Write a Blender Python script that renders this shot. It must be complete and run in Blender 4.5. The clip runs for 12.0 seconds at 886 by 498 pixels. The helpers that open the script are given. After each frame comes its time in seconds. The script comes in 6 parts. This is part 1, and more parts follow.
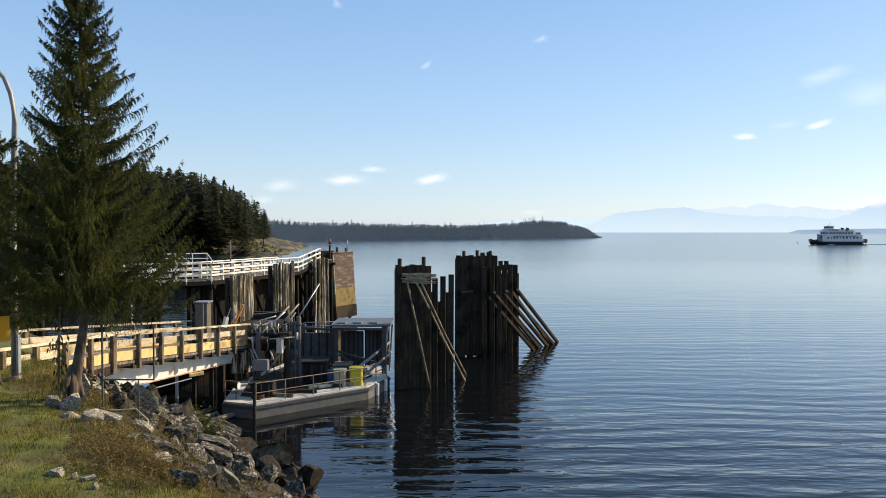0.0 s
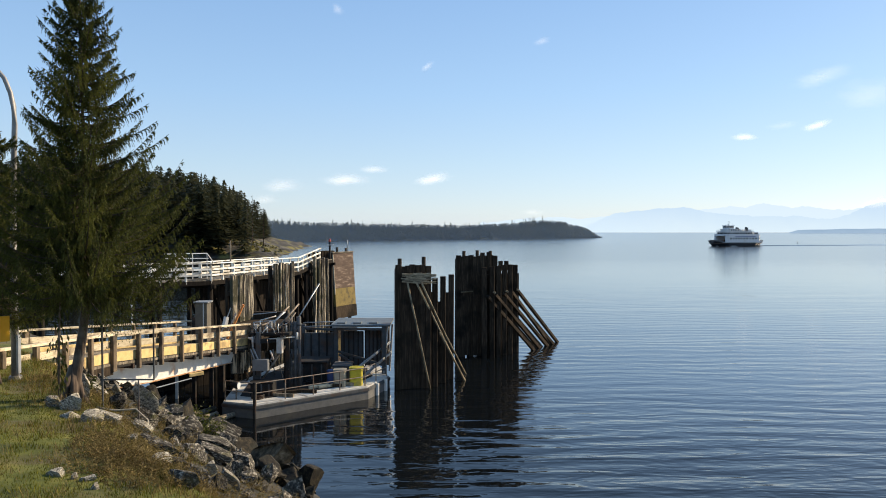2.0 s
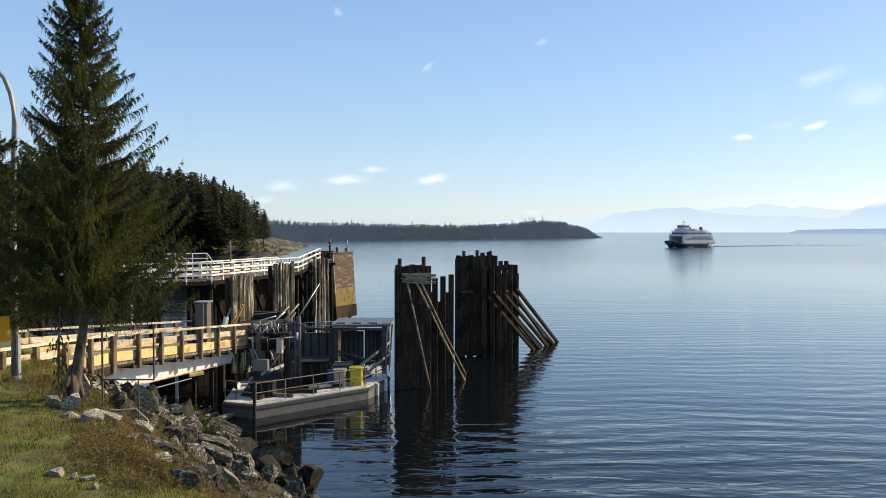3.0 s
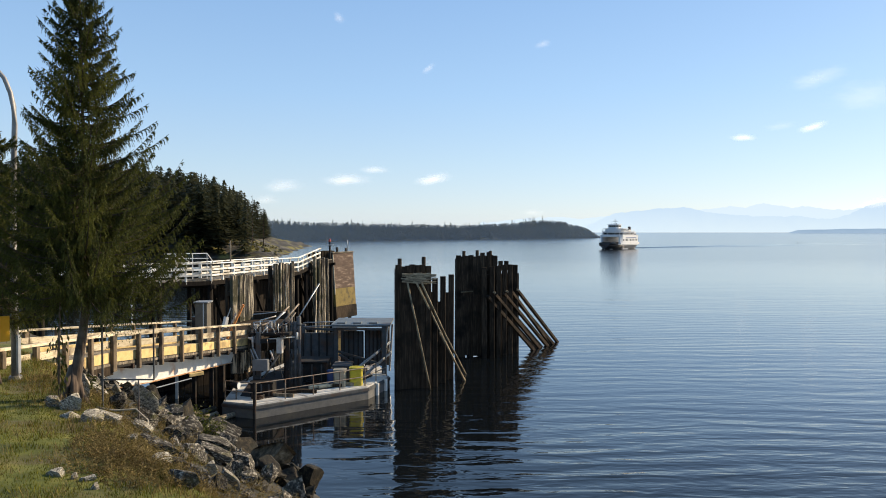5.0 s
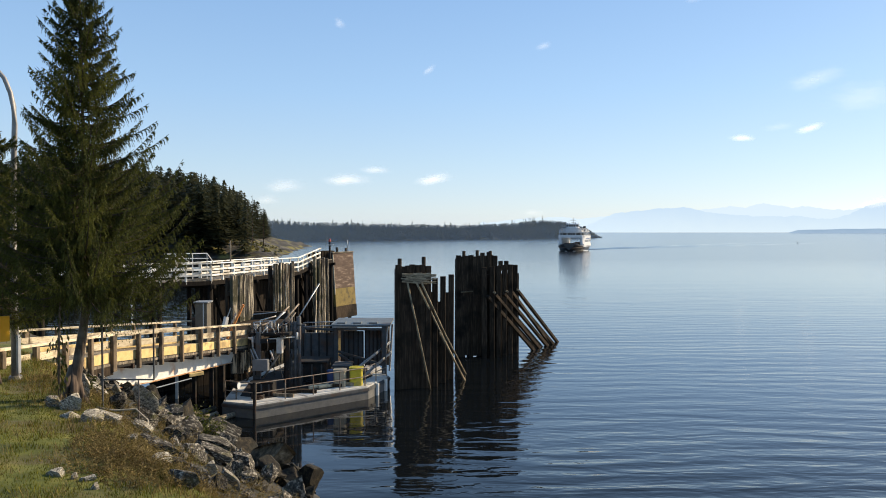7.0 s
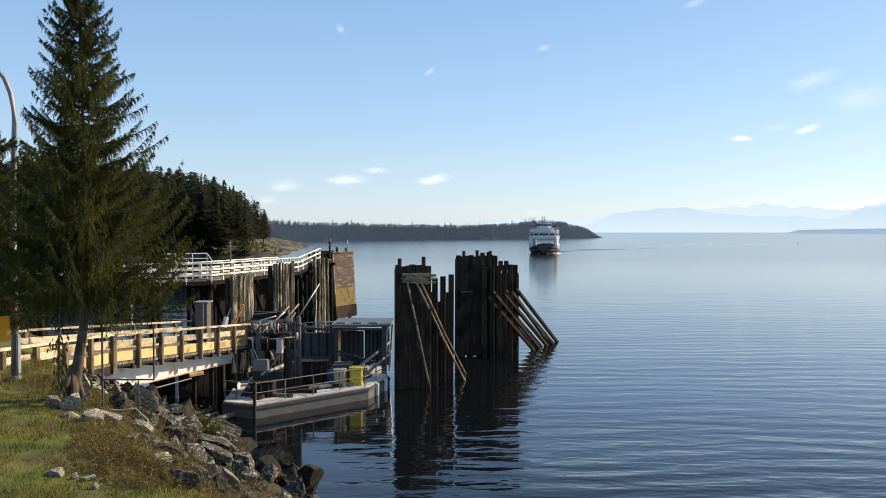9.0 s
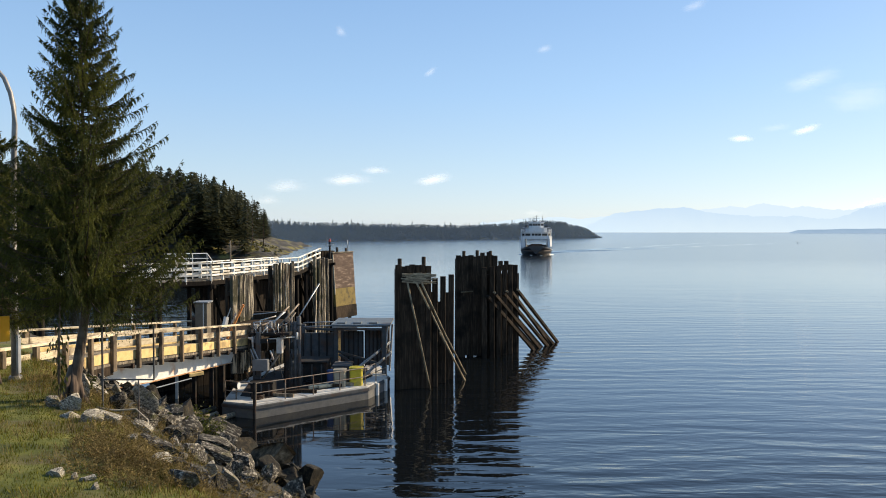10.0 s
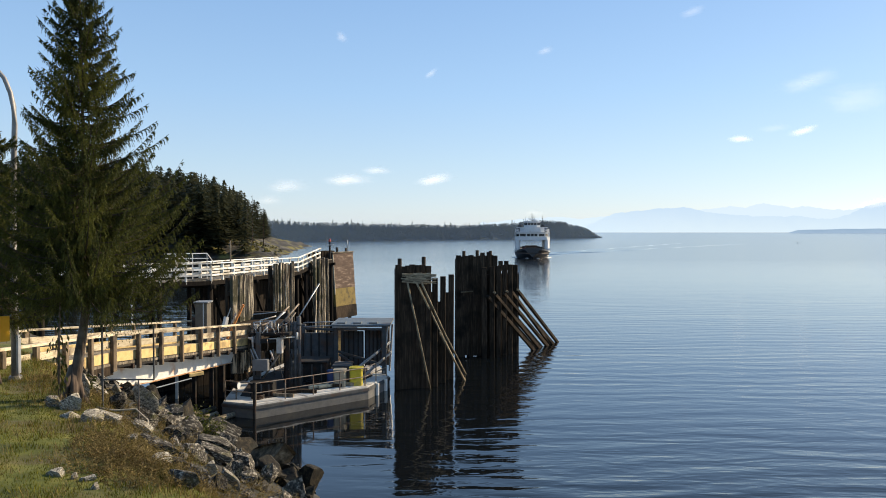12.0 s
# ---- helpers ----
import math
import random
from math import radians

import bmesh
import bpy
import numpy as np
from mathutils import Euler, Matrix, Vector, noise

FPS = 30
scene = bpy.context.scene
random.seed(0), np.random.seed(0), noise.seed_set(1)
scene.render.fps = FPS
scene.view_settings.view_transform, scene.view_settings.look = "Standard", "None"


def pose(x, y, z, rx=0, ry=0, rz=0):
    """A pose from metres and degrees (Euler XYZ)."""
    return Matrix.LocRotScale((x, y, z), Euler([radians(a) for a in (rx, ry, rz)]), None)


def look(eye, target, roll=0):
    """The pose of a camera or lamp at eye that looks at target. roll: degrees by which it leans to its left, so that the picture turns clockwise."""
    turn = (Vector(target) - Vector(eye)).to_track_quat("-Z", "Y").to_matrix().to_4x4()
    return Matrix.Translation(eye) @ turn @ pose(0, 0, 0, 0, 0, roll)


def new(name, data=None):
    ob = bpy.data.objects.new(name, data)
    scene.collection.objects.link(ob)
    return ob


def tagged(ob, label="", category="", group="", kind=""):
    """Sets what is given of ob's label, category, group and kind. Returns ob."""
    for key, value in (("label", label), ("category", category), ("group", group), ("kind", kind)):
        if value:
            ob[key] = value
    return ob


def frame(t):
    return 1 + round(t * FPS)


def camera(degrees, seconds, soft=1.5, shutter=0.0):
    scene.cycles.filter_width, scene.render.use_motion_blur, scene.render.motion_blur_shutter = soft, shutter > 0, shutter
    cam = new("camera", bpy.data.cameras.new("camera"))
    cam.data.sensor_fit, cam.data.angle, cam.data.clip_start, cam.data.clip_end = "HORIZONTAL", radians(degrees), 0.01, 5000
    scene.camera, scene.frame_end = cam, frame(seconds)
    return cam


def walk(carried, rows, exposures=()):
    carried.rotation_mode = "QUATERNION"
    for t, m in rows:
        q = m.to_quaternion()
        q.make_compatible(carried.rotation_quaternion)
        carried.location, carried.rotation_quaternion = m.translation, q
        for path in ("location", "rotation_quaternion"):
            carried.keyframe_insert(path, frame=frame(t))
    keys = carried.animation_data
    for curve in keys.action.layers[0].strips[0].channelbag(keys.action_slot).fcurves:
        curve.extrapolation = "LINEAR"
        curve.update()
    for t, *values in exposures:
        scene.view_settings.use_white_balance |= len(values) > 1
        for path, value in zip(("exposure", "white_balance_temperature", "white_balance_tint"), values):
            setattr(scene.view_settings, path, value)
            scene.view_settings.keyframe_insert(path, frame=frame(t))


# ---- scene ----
cam = camera(62, 12.0, soft=0.95)
walk(cam, [(0, pose(0, 0, 9.7, 88.595, 0, 0)), (12, pose(0, 0, 9.7, 88.595, 0, 0))], [(0, 0.45, 7050, 10), (12, 0.45, 7050, 10)])

# ---- light ----
SUN_AZ, SUN_EL = 63.0, 28.0
world = bpy.data.worlds.new("sky")
scene.world = world
world.use_nodes = True
wn = world.node_tree.nodes
sky = wn.new("ShaderNodeTexSky")
sky.sky_type = "NISHITA"
sky.sun_disc = False
sky.sun_elevation = radians(SUN_EL)
sky.sun_rotation = radians(SUN_AZ)
sky.air_density, sky.dust_density, sky.ozone_density = 0.8, 0.4, 2.6
haze = wn.new("ShaderNodeMix")
haze.data_type = "RGBA"
haze.inputs["Factor"].default_value = 0.70
# bright air low over the sea, clearing to blue overhead
wtc, wsep, air = wn.new("ShaderNodeTexCoord"), wn.new("ShaderNodeSeparateXYZ"), wn.new("ShaderNodeValToRGB")
world.node_tree.links.new(wtc.outputs["Generated"], wsep.inputs[0])
world.node_tree.links.new(wsep.outputs["Z"], air.inputs[0])
AIR = ((0.0, (3.0, 3.55, 4.4)), (0.09, (2.43, 3.45, 4.61)), (0.18, (1.9, 3.2, 5.0)), (0.30, (1.45, 2.7, 4.75)), (0.85, (1.1, 2.2, 4.0)))
for i, (at, colour) in enumerate(AIR):
    e = air.color_ramp.elements[i] if i < 2 else air.color_ramp.elements.new(at)
    e.position, e.color = at, (*colour, 1)
world.node_tree.links.new(air.outputs[0], haze.inputs["B"])
world.node_tree.links.new(sky.outputs[0], haze.inputs["A"])
world.node_tree.links.new(haze.outputs["Result"], wn["Background"].inputs[0])
wn["Background"].inputs[1].default_value = 0.144
sun_data = bpy.data.lights.new("sun", "SUN")
sun_data.energy, sun_data.angle, sun_data.color = 5.0, radians(0.5), (1.0, 0.84, 0.62)
sun = new("sun", sun_data)
sa, se = radians(SUN_AZ), radians(SUN_EL)
TO_SUN = Vector((math.sin(sa) * math.cos(se), math.cos(sa) * math.cos(se), math.sin(se)))
sun.matrix_world = look((60, 30, 60), Vector((60, 30, 60)) - TO_SUN)

rnd = random.Random(7)


# ---- materials ----
def material(name, ramp, rough=0.8, scale=3.0, stretch=(1, 1, 1), bump=0.3, bump_scale=None, metal=0.0, detail=6.0,
             stain=None, stain_scale=0.6, stain_at=(0.5, 0.65), per_piece=0.25, spec=0.5, random_from="object", ramp_at=(0.3, 0.7)):
    """Grain in a colour ramp, larger stains over it, a brightness of its own for each piece, and fine relief."""
    m = bpy.data.materials.new(name)
    m.use_nodes = True
    nt = m.node_tree
    n, link = nt.nodes, nt.links.new
    bsdf = n["Principled BSDF"]
    bsdf.inputs["Roughness"].default_value = rough
    bsdf.inputs["Metallic"].default_value = metal
    bsdf.inputs["Specular IOR Level"].default_value = spec
    tc, mp = n.new("ShaderNodeTexCoord"), n.new("ShaderNodeMapping")
    mp.inputs["Scale"].default_value = stretch
    link(tc.outputs["Object"], mp.inputs[0])
    grain = n.new("ShaderNodeTexNoise")
    grain.inputs["Scale"].default_value, grain.inputs["Detail"].default_value = scale, detail
    grain.inputs["Roughness"].default_value = 0.65
    link(mp.outputs[0], grain.inputs["Vector"])
    cr = n.new("ShaderNodeValToRGB")
    while len(cr.color_ramp.elements) < len(ramp):
        cr.color_ramp.elements.new(0.5)
    for i, c in enumerate(ramp):
        e = cr.color_ramp.elements[i]
        e.position = ramp_at[0] + (ramp_at[1] - ramp_at[0]) * i / max(1, len(ramp) - 1)
        e.color = (*c, 1)
    link(grain.outputs["Fac"], cr.inputs[0])
    out = cr.outputs[0]
    if stain:
        big = n.new("ShaderNodeTexNoise")
        big.inputs["Scale"].default_value, big.inputs["Detail"].default_value = stain_scale, 8
        link(tc.outputs["Object"], big.inputs["Vector"])
        r2 = n.new("ShaderNodeMapRange")
        r2.inputs[1].default_value, r2.inputs[2].default_value = stain_at
        link(big.outputs["Fac"], r2.inputs[0])
        mx = n.new("ShaderNodeMix")
        mx.data_type = "RGBA"
        link(r2.outputs[0], mx.inputs["Factor"])
        link(out, mx.inputs["A"])
        mx.inputs["B"].default_value = (*stain, 1)
        out = mx.outputs["Result"]
    if per_piece:
        src = n.new("ShaderNodeObjectInfo").outputs["Random"] if random_from == "object" else n.new("ShaderNodeNewGeometry").outputs["Random Per Island"]
        r3 = n.new("ShaderNodeMapRange")
        r3.inputs[3].default_value, r3.inputs[4].default_value = 1 - per_piece, 1 + per_piece
        link(src, r3.inputs[0])
        hs = n.new("ShaderNodeHueSaturation")
        link(r3.outputs[0], hs.inputs["Value"])
        link(out, hs.inputs["Color"])
        out = hs.outputs[0]
    link(out, bsdf.inputs["Base Color"])
    if bump:
        bn = n.new("ShaderNodeTexNoise")
        bn.inputs["Scale"].default_value, bn.inputs["Detail"].default_value = bump_scale or scale * 3, 5
        link(mp.outputs[0], bn.inputs["Vector"])
        b = n.new("ShaderNodeBump")
        b.inputs["Strength"].default_value, b.inputs["Distance"].default_value = bump, 0.03
        link(bn.outputs["Fac"], b.inputs["Height"])
        link(b.outputs[0], bsdf.inputs["Normal"])
    return m


def leafy(name, dark, light, through_light=0.35, patch=0.7, vary=0.35):
    """Foliage: two greens, changing from clump to clump, that let some light through."""
    m = material(name, [dark, light], rough=0.6, scale=patch, bump=0, per_piece=vary, random_from="island", spec=0.15)
    n, link = m.node_tree.nodes, m.node_tree.links.new
    bsdf = n["Principled BSDF"]
    tr, mix = n.new("ShaderNodeBsdfTranslucent"), n.new("ShaderNodeMixShader")
    link(bsdf.inputs["Base Color"].links[0].from_socket, tr.inputs["Color"])
    mix.inputs[0].default_value = through_light
    link(bsdf.outputs[0], mix.inputs[1])
    link(tr.outputs[0], mix.inputs[2])
    link(mix.outputs[0], n["Material Output"].inputs[0])
    return m


def water_material():
    m = bpy.data.materials.new("sea_water")
    m.use_nodes = True
    n, link = m.node_tree.nodes, m.node_tree.links.new
    bsdf = n["Principled BSDF"]
    bsdf.inputs["Base Color"].default_value = (0.004, 0.0055, 0.007, 1)
    bsdf.inputs["Roughness"].default_value = 0.06
    bsdf.inputs["IOR"].default_value = 1.75
    tc = n.new("ShaderNodeTexCoord")
    total = None
    # long swell lines, short ripples, and calm patches between them
    for scale, stretch, weight, detail in ((1.0, (0.28, 1.0, 1), 0.55, 2.0), (1.0, (0.9, 2.2, 1), 0.17, 2.0), (1.0, (0.03, 0.13, 1), 1.2, 1.0)):
        mp = n.new("ShaderNodeMapping")
        mp.inputs["Scale"].default_value = stretch
        mp.inputs["Rotation"].default_value = (0, 0, radians(rnd.uniform(-6, 4)))
        link(tc.outputs["Object"], mp.inputs[0])
        t = n.new("ShaderNodeTexNoise")
        t.inputs["Scale"].default_value, t.inputs["Detail"].default_value, t.inputs["Distortion"].default_value = scale, detail, 0.5
        link(mp.outputs[0], t.inputs["Vector"])
        k = n.new("ShaderNodeMath")
        k.operation = "MULTIPLY_ADD"
        k.inputs[1].default_value = weight
        link(t.outputs["Fac"], k.inputs[0])
        if total is None:
            k.inputs[2].default_value = 0
        else:
            link(total, k.inputs[2])
        total = k.outputs[0]
    # even wavelets running in to the shore
    mp = n.new("ShaderNodeMapping")
    mp.inputs["Scale"].default_value = (0.7, 1, 1)
    mp.inputs["Rotation"].default_value = (0, 0, radians(-2))
    link(tc.outputs["Object"], mp.inputs[0])
    wave = n.new("ShaderNodeTexWave")
    wave.wave_type, wave.bands_direction = "BANDS", "Y"
    wave.inputs["Scale"].default_value, wave.inputs["Distortion"].default_value = 0.17, 11.0
    wave.inputs["Detail"].default_value, wave.inputs["Detail Scale"].default_value, wave.inputs["Detail Roughness"].default_value = 2.0, 0.45, 0.55
    link(mp.outputs[0], wave.inputs["Vector"])
    k = n.new("ShaderNodeMath")
    k.operation = "MULTIPLY_ADD"
    k.inputs[1].default_value = 0.16
    link(wave.outputs["Fac"], k.inputs[0])
    link(total, k.inputs[2])
    total = k.outputs[0]
    patch = n.new("ShaderNodeTexNoise")
    patch.inputs["Scale"].default_value, patch.inputs["Detail"].default_value = 0.018, 3
    mp = n.new("ShaderNodeMapping")
    mp.inputs["Scale"].default_value = (0.5, 1.4, 1)
    link(tc.outputs["Object"], mp.inputs[0])
    link(mp.outputs[0], patch.inputs["Vector"])
    amp = n.new("ShaderNodeMapRange")
    amp.inputs[1].default_value, amp.inputs[2].default_value, amp.inputs[3].default_value, amp.inputs[4].default_value = 0.35, 0.65, 0.6, 1.0
    link(patch.outputs["Fac"], amp.inputs[0])
    # the breeze dies away from the shore
    sep = n.new("ShaderNodeSeparateXYZ")
    link(tc.outputs["Object"], sep.inputs[0])
    calm = n.new("ShaderNodeMapRange")
    calm.inputs[1].default_value, calm.inputs[2].default_value, calm.inputs[3].default_value, calm.inputs[4].default_value = 34, 130, 1.0, 0.3
    link(sep.outputs["Y"], calm.inputs[0])
    both = n.new("ShaderNodeMath")
    both.operation = "MULTIPLY"
    link(amp.outputs[0], both.inputs[0])
    link(calm.outputs[0], both.inputs[1])
    # farther out the ripples are too fine to tell apart
    rough = n.new("ShaderNodeMapRange")
    rough.inputs[1].default_value, rough.inputs[2].default_value, rough.inputs[3].default_value, rough.inputs[4].default_value = 60, 260, 0.05, 0.15
    link(sep.outputs["Y"], rough.inputs[0])
    link(rough.outputs[0], bsdf.inputs["Roughness"])
    # refraction index raised away from the shore to brighten the far water's reflection
    gloss = n.new("ShaderNodeMapRange")
    gloss.inputs[1].default_value, gloss.inputs[2].default_value, gloss.inputs[3].default_value, gloss.inputs[4].default_value = 32, 62, 1.45, 2.4
    link(sep.outputs["Y"], gloss.inputs[0])
    link(gloss.outputs[0], bsdf.inputs["IOR"])
    # and the wavelets steepen towards the shore
    steep = n.new("ShaderNodeMapRange")
    steep.inputs[1].default_value, steep.inputs[2].default_value, steep.inputs[3].default_value, steep.inputs[4].default_value = 28, 48, 2.6, 1.0
    link(sep.outputs["Y"], steep.inputs[0])
    near = n.new("ShaderNodeMath")
    near.operation = "MULTIPLY"
    link(both.outputs[0], near.inputs[0])
    link(steep.outputs[0], near.inputs[1])
    both = near
    # sheltered behind the dolphins
    lee = n.new("ShaderNodeMapRange")
    lee.inputs[1].default_value, lee.inputs[2].default_value, lee.inputs[3].default_value, lee.inputs[4].default_value = -7.5, -1, 0.08, 1.0
    link(sep.outputs["X"], lee.inputs[0])
    offing = n.new("ShaderNodeMapRange")
    offing.inputs[1].default_value, offing.inputs[2].default_value = 55, 100
    link(sep.outputs["Y"], offing.inputs[0])
    open_sea = n.new("ShaderNodeMath")
    open_sea.operation = "MAXIMUM"
    link(lee.outputs[0], open_sea.inputs[0])
    link(offing.outputs[0], open_sea.inputs[1])
    lee = open_sea
    all3 = n.new("ShaderNodeMath")
    all3.operation = "MULTIPLY"
    link(both.outputs[0], all3.inputs[0])
    link(lee.outputs[0], all3.inputs[1])
    b = n.new("ShaderNodeBump")
    b.inputs["Distance"].default_value = WAVE
    link(all3.outputs[0], b.inputs["Strength"])
    link(total, b.inputs["Height"])
    link(b.outputs[0], bsdf.inputs["Normal"])
    return m


def hazed_backdrop_material(name, low, high, z0, z1):
    """A far range of hills that glows, the bright air before it painted into the colour."""
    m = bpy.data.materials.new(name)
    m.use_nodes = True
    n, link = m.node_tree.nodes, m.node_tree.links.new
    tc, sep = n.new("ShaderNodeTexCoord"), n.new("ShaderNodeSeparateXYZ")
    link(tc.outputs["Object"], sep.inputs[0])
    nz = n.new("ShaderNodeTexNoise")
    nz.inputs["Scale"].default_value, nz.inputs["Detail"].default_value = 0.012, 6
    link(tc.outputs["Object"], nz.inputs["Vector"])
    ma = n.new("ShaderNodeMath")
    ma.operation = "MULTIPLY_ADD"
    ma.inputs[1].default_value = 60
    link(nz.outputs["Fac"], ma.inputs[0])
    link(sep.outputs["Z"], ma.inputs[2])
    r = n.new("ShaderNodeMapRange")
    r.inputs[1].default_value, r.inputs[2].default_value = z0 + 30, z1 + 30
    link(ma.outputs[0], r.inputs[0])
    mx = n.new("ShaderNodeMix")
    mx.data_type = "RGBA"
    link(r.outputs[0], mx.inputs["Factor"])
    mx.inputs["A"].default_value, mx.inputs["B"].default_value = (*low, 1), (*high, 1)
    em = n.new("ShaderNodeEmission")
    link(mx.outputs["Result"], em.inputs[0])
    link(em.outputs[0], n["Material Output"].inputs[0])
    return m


def cloud_material():
    """Thin vapour: white, soft at the rim, torn by noise."""
    m = bpy.data.materials.new("cloud_vapour")
    m.use_nodes = True
    n, link = m.node_tree.nodes, m.node_tree.links.new
    tc, sep = n.new("ShaderNodeTexCoord"), n.new("ShaderNodeUVMap")
    grad = n.new("ShaderNodeVectorMath")
    grad.operation = "LENGTH"
    link(sep.outputs[0], grad.inputs[0])
    nz = n.new("ShaderNodeTexNoise")
    nz.inputs["Scale"].default_value, nz.inputs["Detail"].default_value = 0.010, 4
    mp = n.new("ShaderNodeMapping")
    mp.inputs["Scale"].default_value = (0.7, 1, 2.6)
    link(tc.outputs["Object"], mp.inputs[0])
    link(mp.outputs[0], nz.inputs["Vector"])
    s = n.new("ShaderNodeMath")
    s.operation = "MULTIPLY_ADD"
    s.inputs[1].default_value = 1.0
    link(nz.outputs["Fac"], s.inputs[0])
    inv = n.new("ShaderNodeMath")
    inv.operation = "SUBTRACT"
    inv.inputs[0].default_value = 0.4
    link(grad.outputs["Value"], inv.inputs[1])
    link(inv.outputs[0], s.inputs[2])
    r = n.new("ShaderNodeMapRange")
    r.inputs[1].default_value, r.inputs[2].default_value, r.inputs[4].default_value = 0.0, 1.0, 0.85
    r.interpolation_type = "SMOOTHSTEP"
    link(s.outputs[0], r.inputs[0])
    soft = n.new("ShaderNodeMath")
    soft.operation = "MULTIPLY"
    density = n.new("ShaderNodeAttribute")
    density.attribute_type, density.attribute_name = "OBJECT", "density"
    link(r.outputs[0], soft.inputs[0])
    link(density.outputs["Fac"], soft.inputs[1])
    tr, df, mix, add = n.new("ShaderNodeBsdfTransparent"), n.new("ShaderNodeBsdfTranslucent"), n.new("ShaderNodeMixShader"), n.new("ShaderNodeAddShader")
    d2 = n.new("ShaderNodeBsdfDiffuse")
    df.inputs[0].default_value = d2.inputs[0].default_value = (0.90, 0.84, 0.78, 1)
    link(df.outputs[0], add.inputs[0])
    link(d2.outputs[0], add.inputs[1])
    link(soft.outputs[0], mix.inputs[0])
    link(tr.outputs[0], mix.inputs[1])
    link(add.outputs[0], mix.inputs[2])
    link(mix.outputs[0], n["Material Output"].inputs[0])
    return m


def haze_sheet_material(density):
    """A translucent blue veil that imitates haze, thinning upwards and towards the open sea."""
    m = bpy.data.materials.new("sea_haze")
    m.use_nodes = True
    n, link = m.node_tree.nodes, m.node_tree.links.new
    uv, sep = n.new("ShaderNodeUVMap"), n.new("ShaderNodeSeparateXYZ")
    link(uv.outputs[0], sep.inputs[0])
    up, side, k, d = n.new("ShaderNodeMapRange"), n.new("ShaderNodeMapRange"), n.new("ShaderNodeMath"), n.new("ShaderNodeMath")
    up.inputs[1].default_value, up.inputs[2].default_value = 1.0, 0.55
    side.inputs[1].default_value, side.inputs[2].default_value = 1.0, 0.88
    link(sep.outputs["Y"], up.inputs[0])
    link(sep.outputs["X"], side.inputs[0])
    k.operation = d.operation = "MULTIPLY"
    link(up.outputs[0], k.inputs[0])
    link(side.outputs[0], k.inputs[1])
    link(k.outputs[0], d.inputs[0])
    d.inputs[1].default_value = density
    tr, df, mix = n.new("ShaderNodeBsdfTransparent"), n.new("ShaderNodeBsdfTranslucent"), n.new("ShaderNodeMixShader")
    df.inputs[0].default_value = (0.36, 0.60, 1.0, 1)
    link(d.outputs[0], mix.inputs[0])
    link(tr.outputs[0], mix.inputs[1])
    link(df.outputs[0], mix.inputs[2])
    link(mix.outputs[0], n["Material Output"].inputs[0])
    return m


WAVE = 0.10
M_HAZE_SHEET = haze_sheet_material(0.07)
M_WATER = water_material()
M_GRASS_SOIL = material("grass_soil", [(0.028, 0.036, 0.006), (0.085, 0.095, 0.011), (0.17, 0.15, 0.027)], 0.95, 1.1, bump=1.0, stain=(0.08, 0.06, 0.03), stain_scale=0.5, per_piece=0)
M_BLADE = leafy("grass_blades", (0.034, 0.052, 0.006), (0.18, 0.17, 0.016), 0.3, 0.9, 0.45)
M_DRY = leafy("dry_stalks", (0.075, 0.050, 0.020), (0.27, 0.20, 0.075), 0.25, 1.6, 0.5)
# dark and middle tones lowered for the shadows within the rock heap
M_ROCK = material("granite", [(0.015, 0.014, 0.012), (0.048, 0.043, 0.036), (0.33, 0.30, 0.25)], 0.9, 3.5, (1, 1, 1.8), spec=0.2, bump=0.9, bump_scale=9, stain=(0.10, 0.095, 0.04), stain_scale=1.2, stain_at=(0.55, 0.75), per_piece=0.5, ramp_at=(0.36, 0.66))
M_TANROCK = material("weathered_brown_rock", [(0.03, 0.024, 0.016), (0.13, 0.105, 0.07), (0.33, 0.28, 0.20)], 0.9, 3, spec=0.2, bump=0.9, bump_scale=7, stain=(0.02, 0.018, 0.012), stain_scale=1.0, stain_at=(0.5, 0.6))
# weedy rock at the water, darkened further for its shaded faces
M_WETROCK = material("shaded_weedy_rock", [(0.006, 0.005, 0.004), (0.018, 0.015, 0.011), (0.085, 0.065, 0.035)], 0.8, 4, spec=0.2, bump=0.8, stain=(0.02, 0.02, 0.015), stain_scale=1.0)
M_CEDAR = leafy("cedar_sprays", (0.018, 0.028, 0.012), (0.11, 0.115, 0.020), 0.42, 0.7, 0.45)
M_BARK = material("bark", [(0.05, 0.035, 0.025), (0.14, 0.10, 0.075)], 0.95, 6, (1, 1, 0.15), 0.9, stain=(0.15, 0.13, 0.105), stain_scale=2, per_piece=0.1)
M_LIMB = material("limb_bark", [(0.03, 0.022, 0.016), (0.07, 0.05, 0.038)], 0.95, 6, bump=0.4, per_piece=0.1)
M_FIR = leafy("fir_needles", (0.028, 0.034, 0.018), (0.058, 0.060, 0.030), 0.4, 0.05, 0.2)
# island firs: haze put into the needles as paler, bluer greens
M_FARFIR = leafy("hazed_fir_needles", (0.055, 0.072, 0.070), (0.10, 0.11, 0.095), 0.6, 0.03, 0.15)
# rock darkened for the slope's shaded face, dry grass patches over it
M_FARLAND = material("shaded_shore_rock", [(0.012, 0.012, 0.010), (0.035, 0.032, 0.026), (0.16, 0.145, 0.12)], 0.95, 0.22, (1, 1, 1.5), bump=1.0, stain=(0.13, 0.115, 0.03), stain_scale=0.11, stain_at=(0.53, 0.60), per_piece=0)
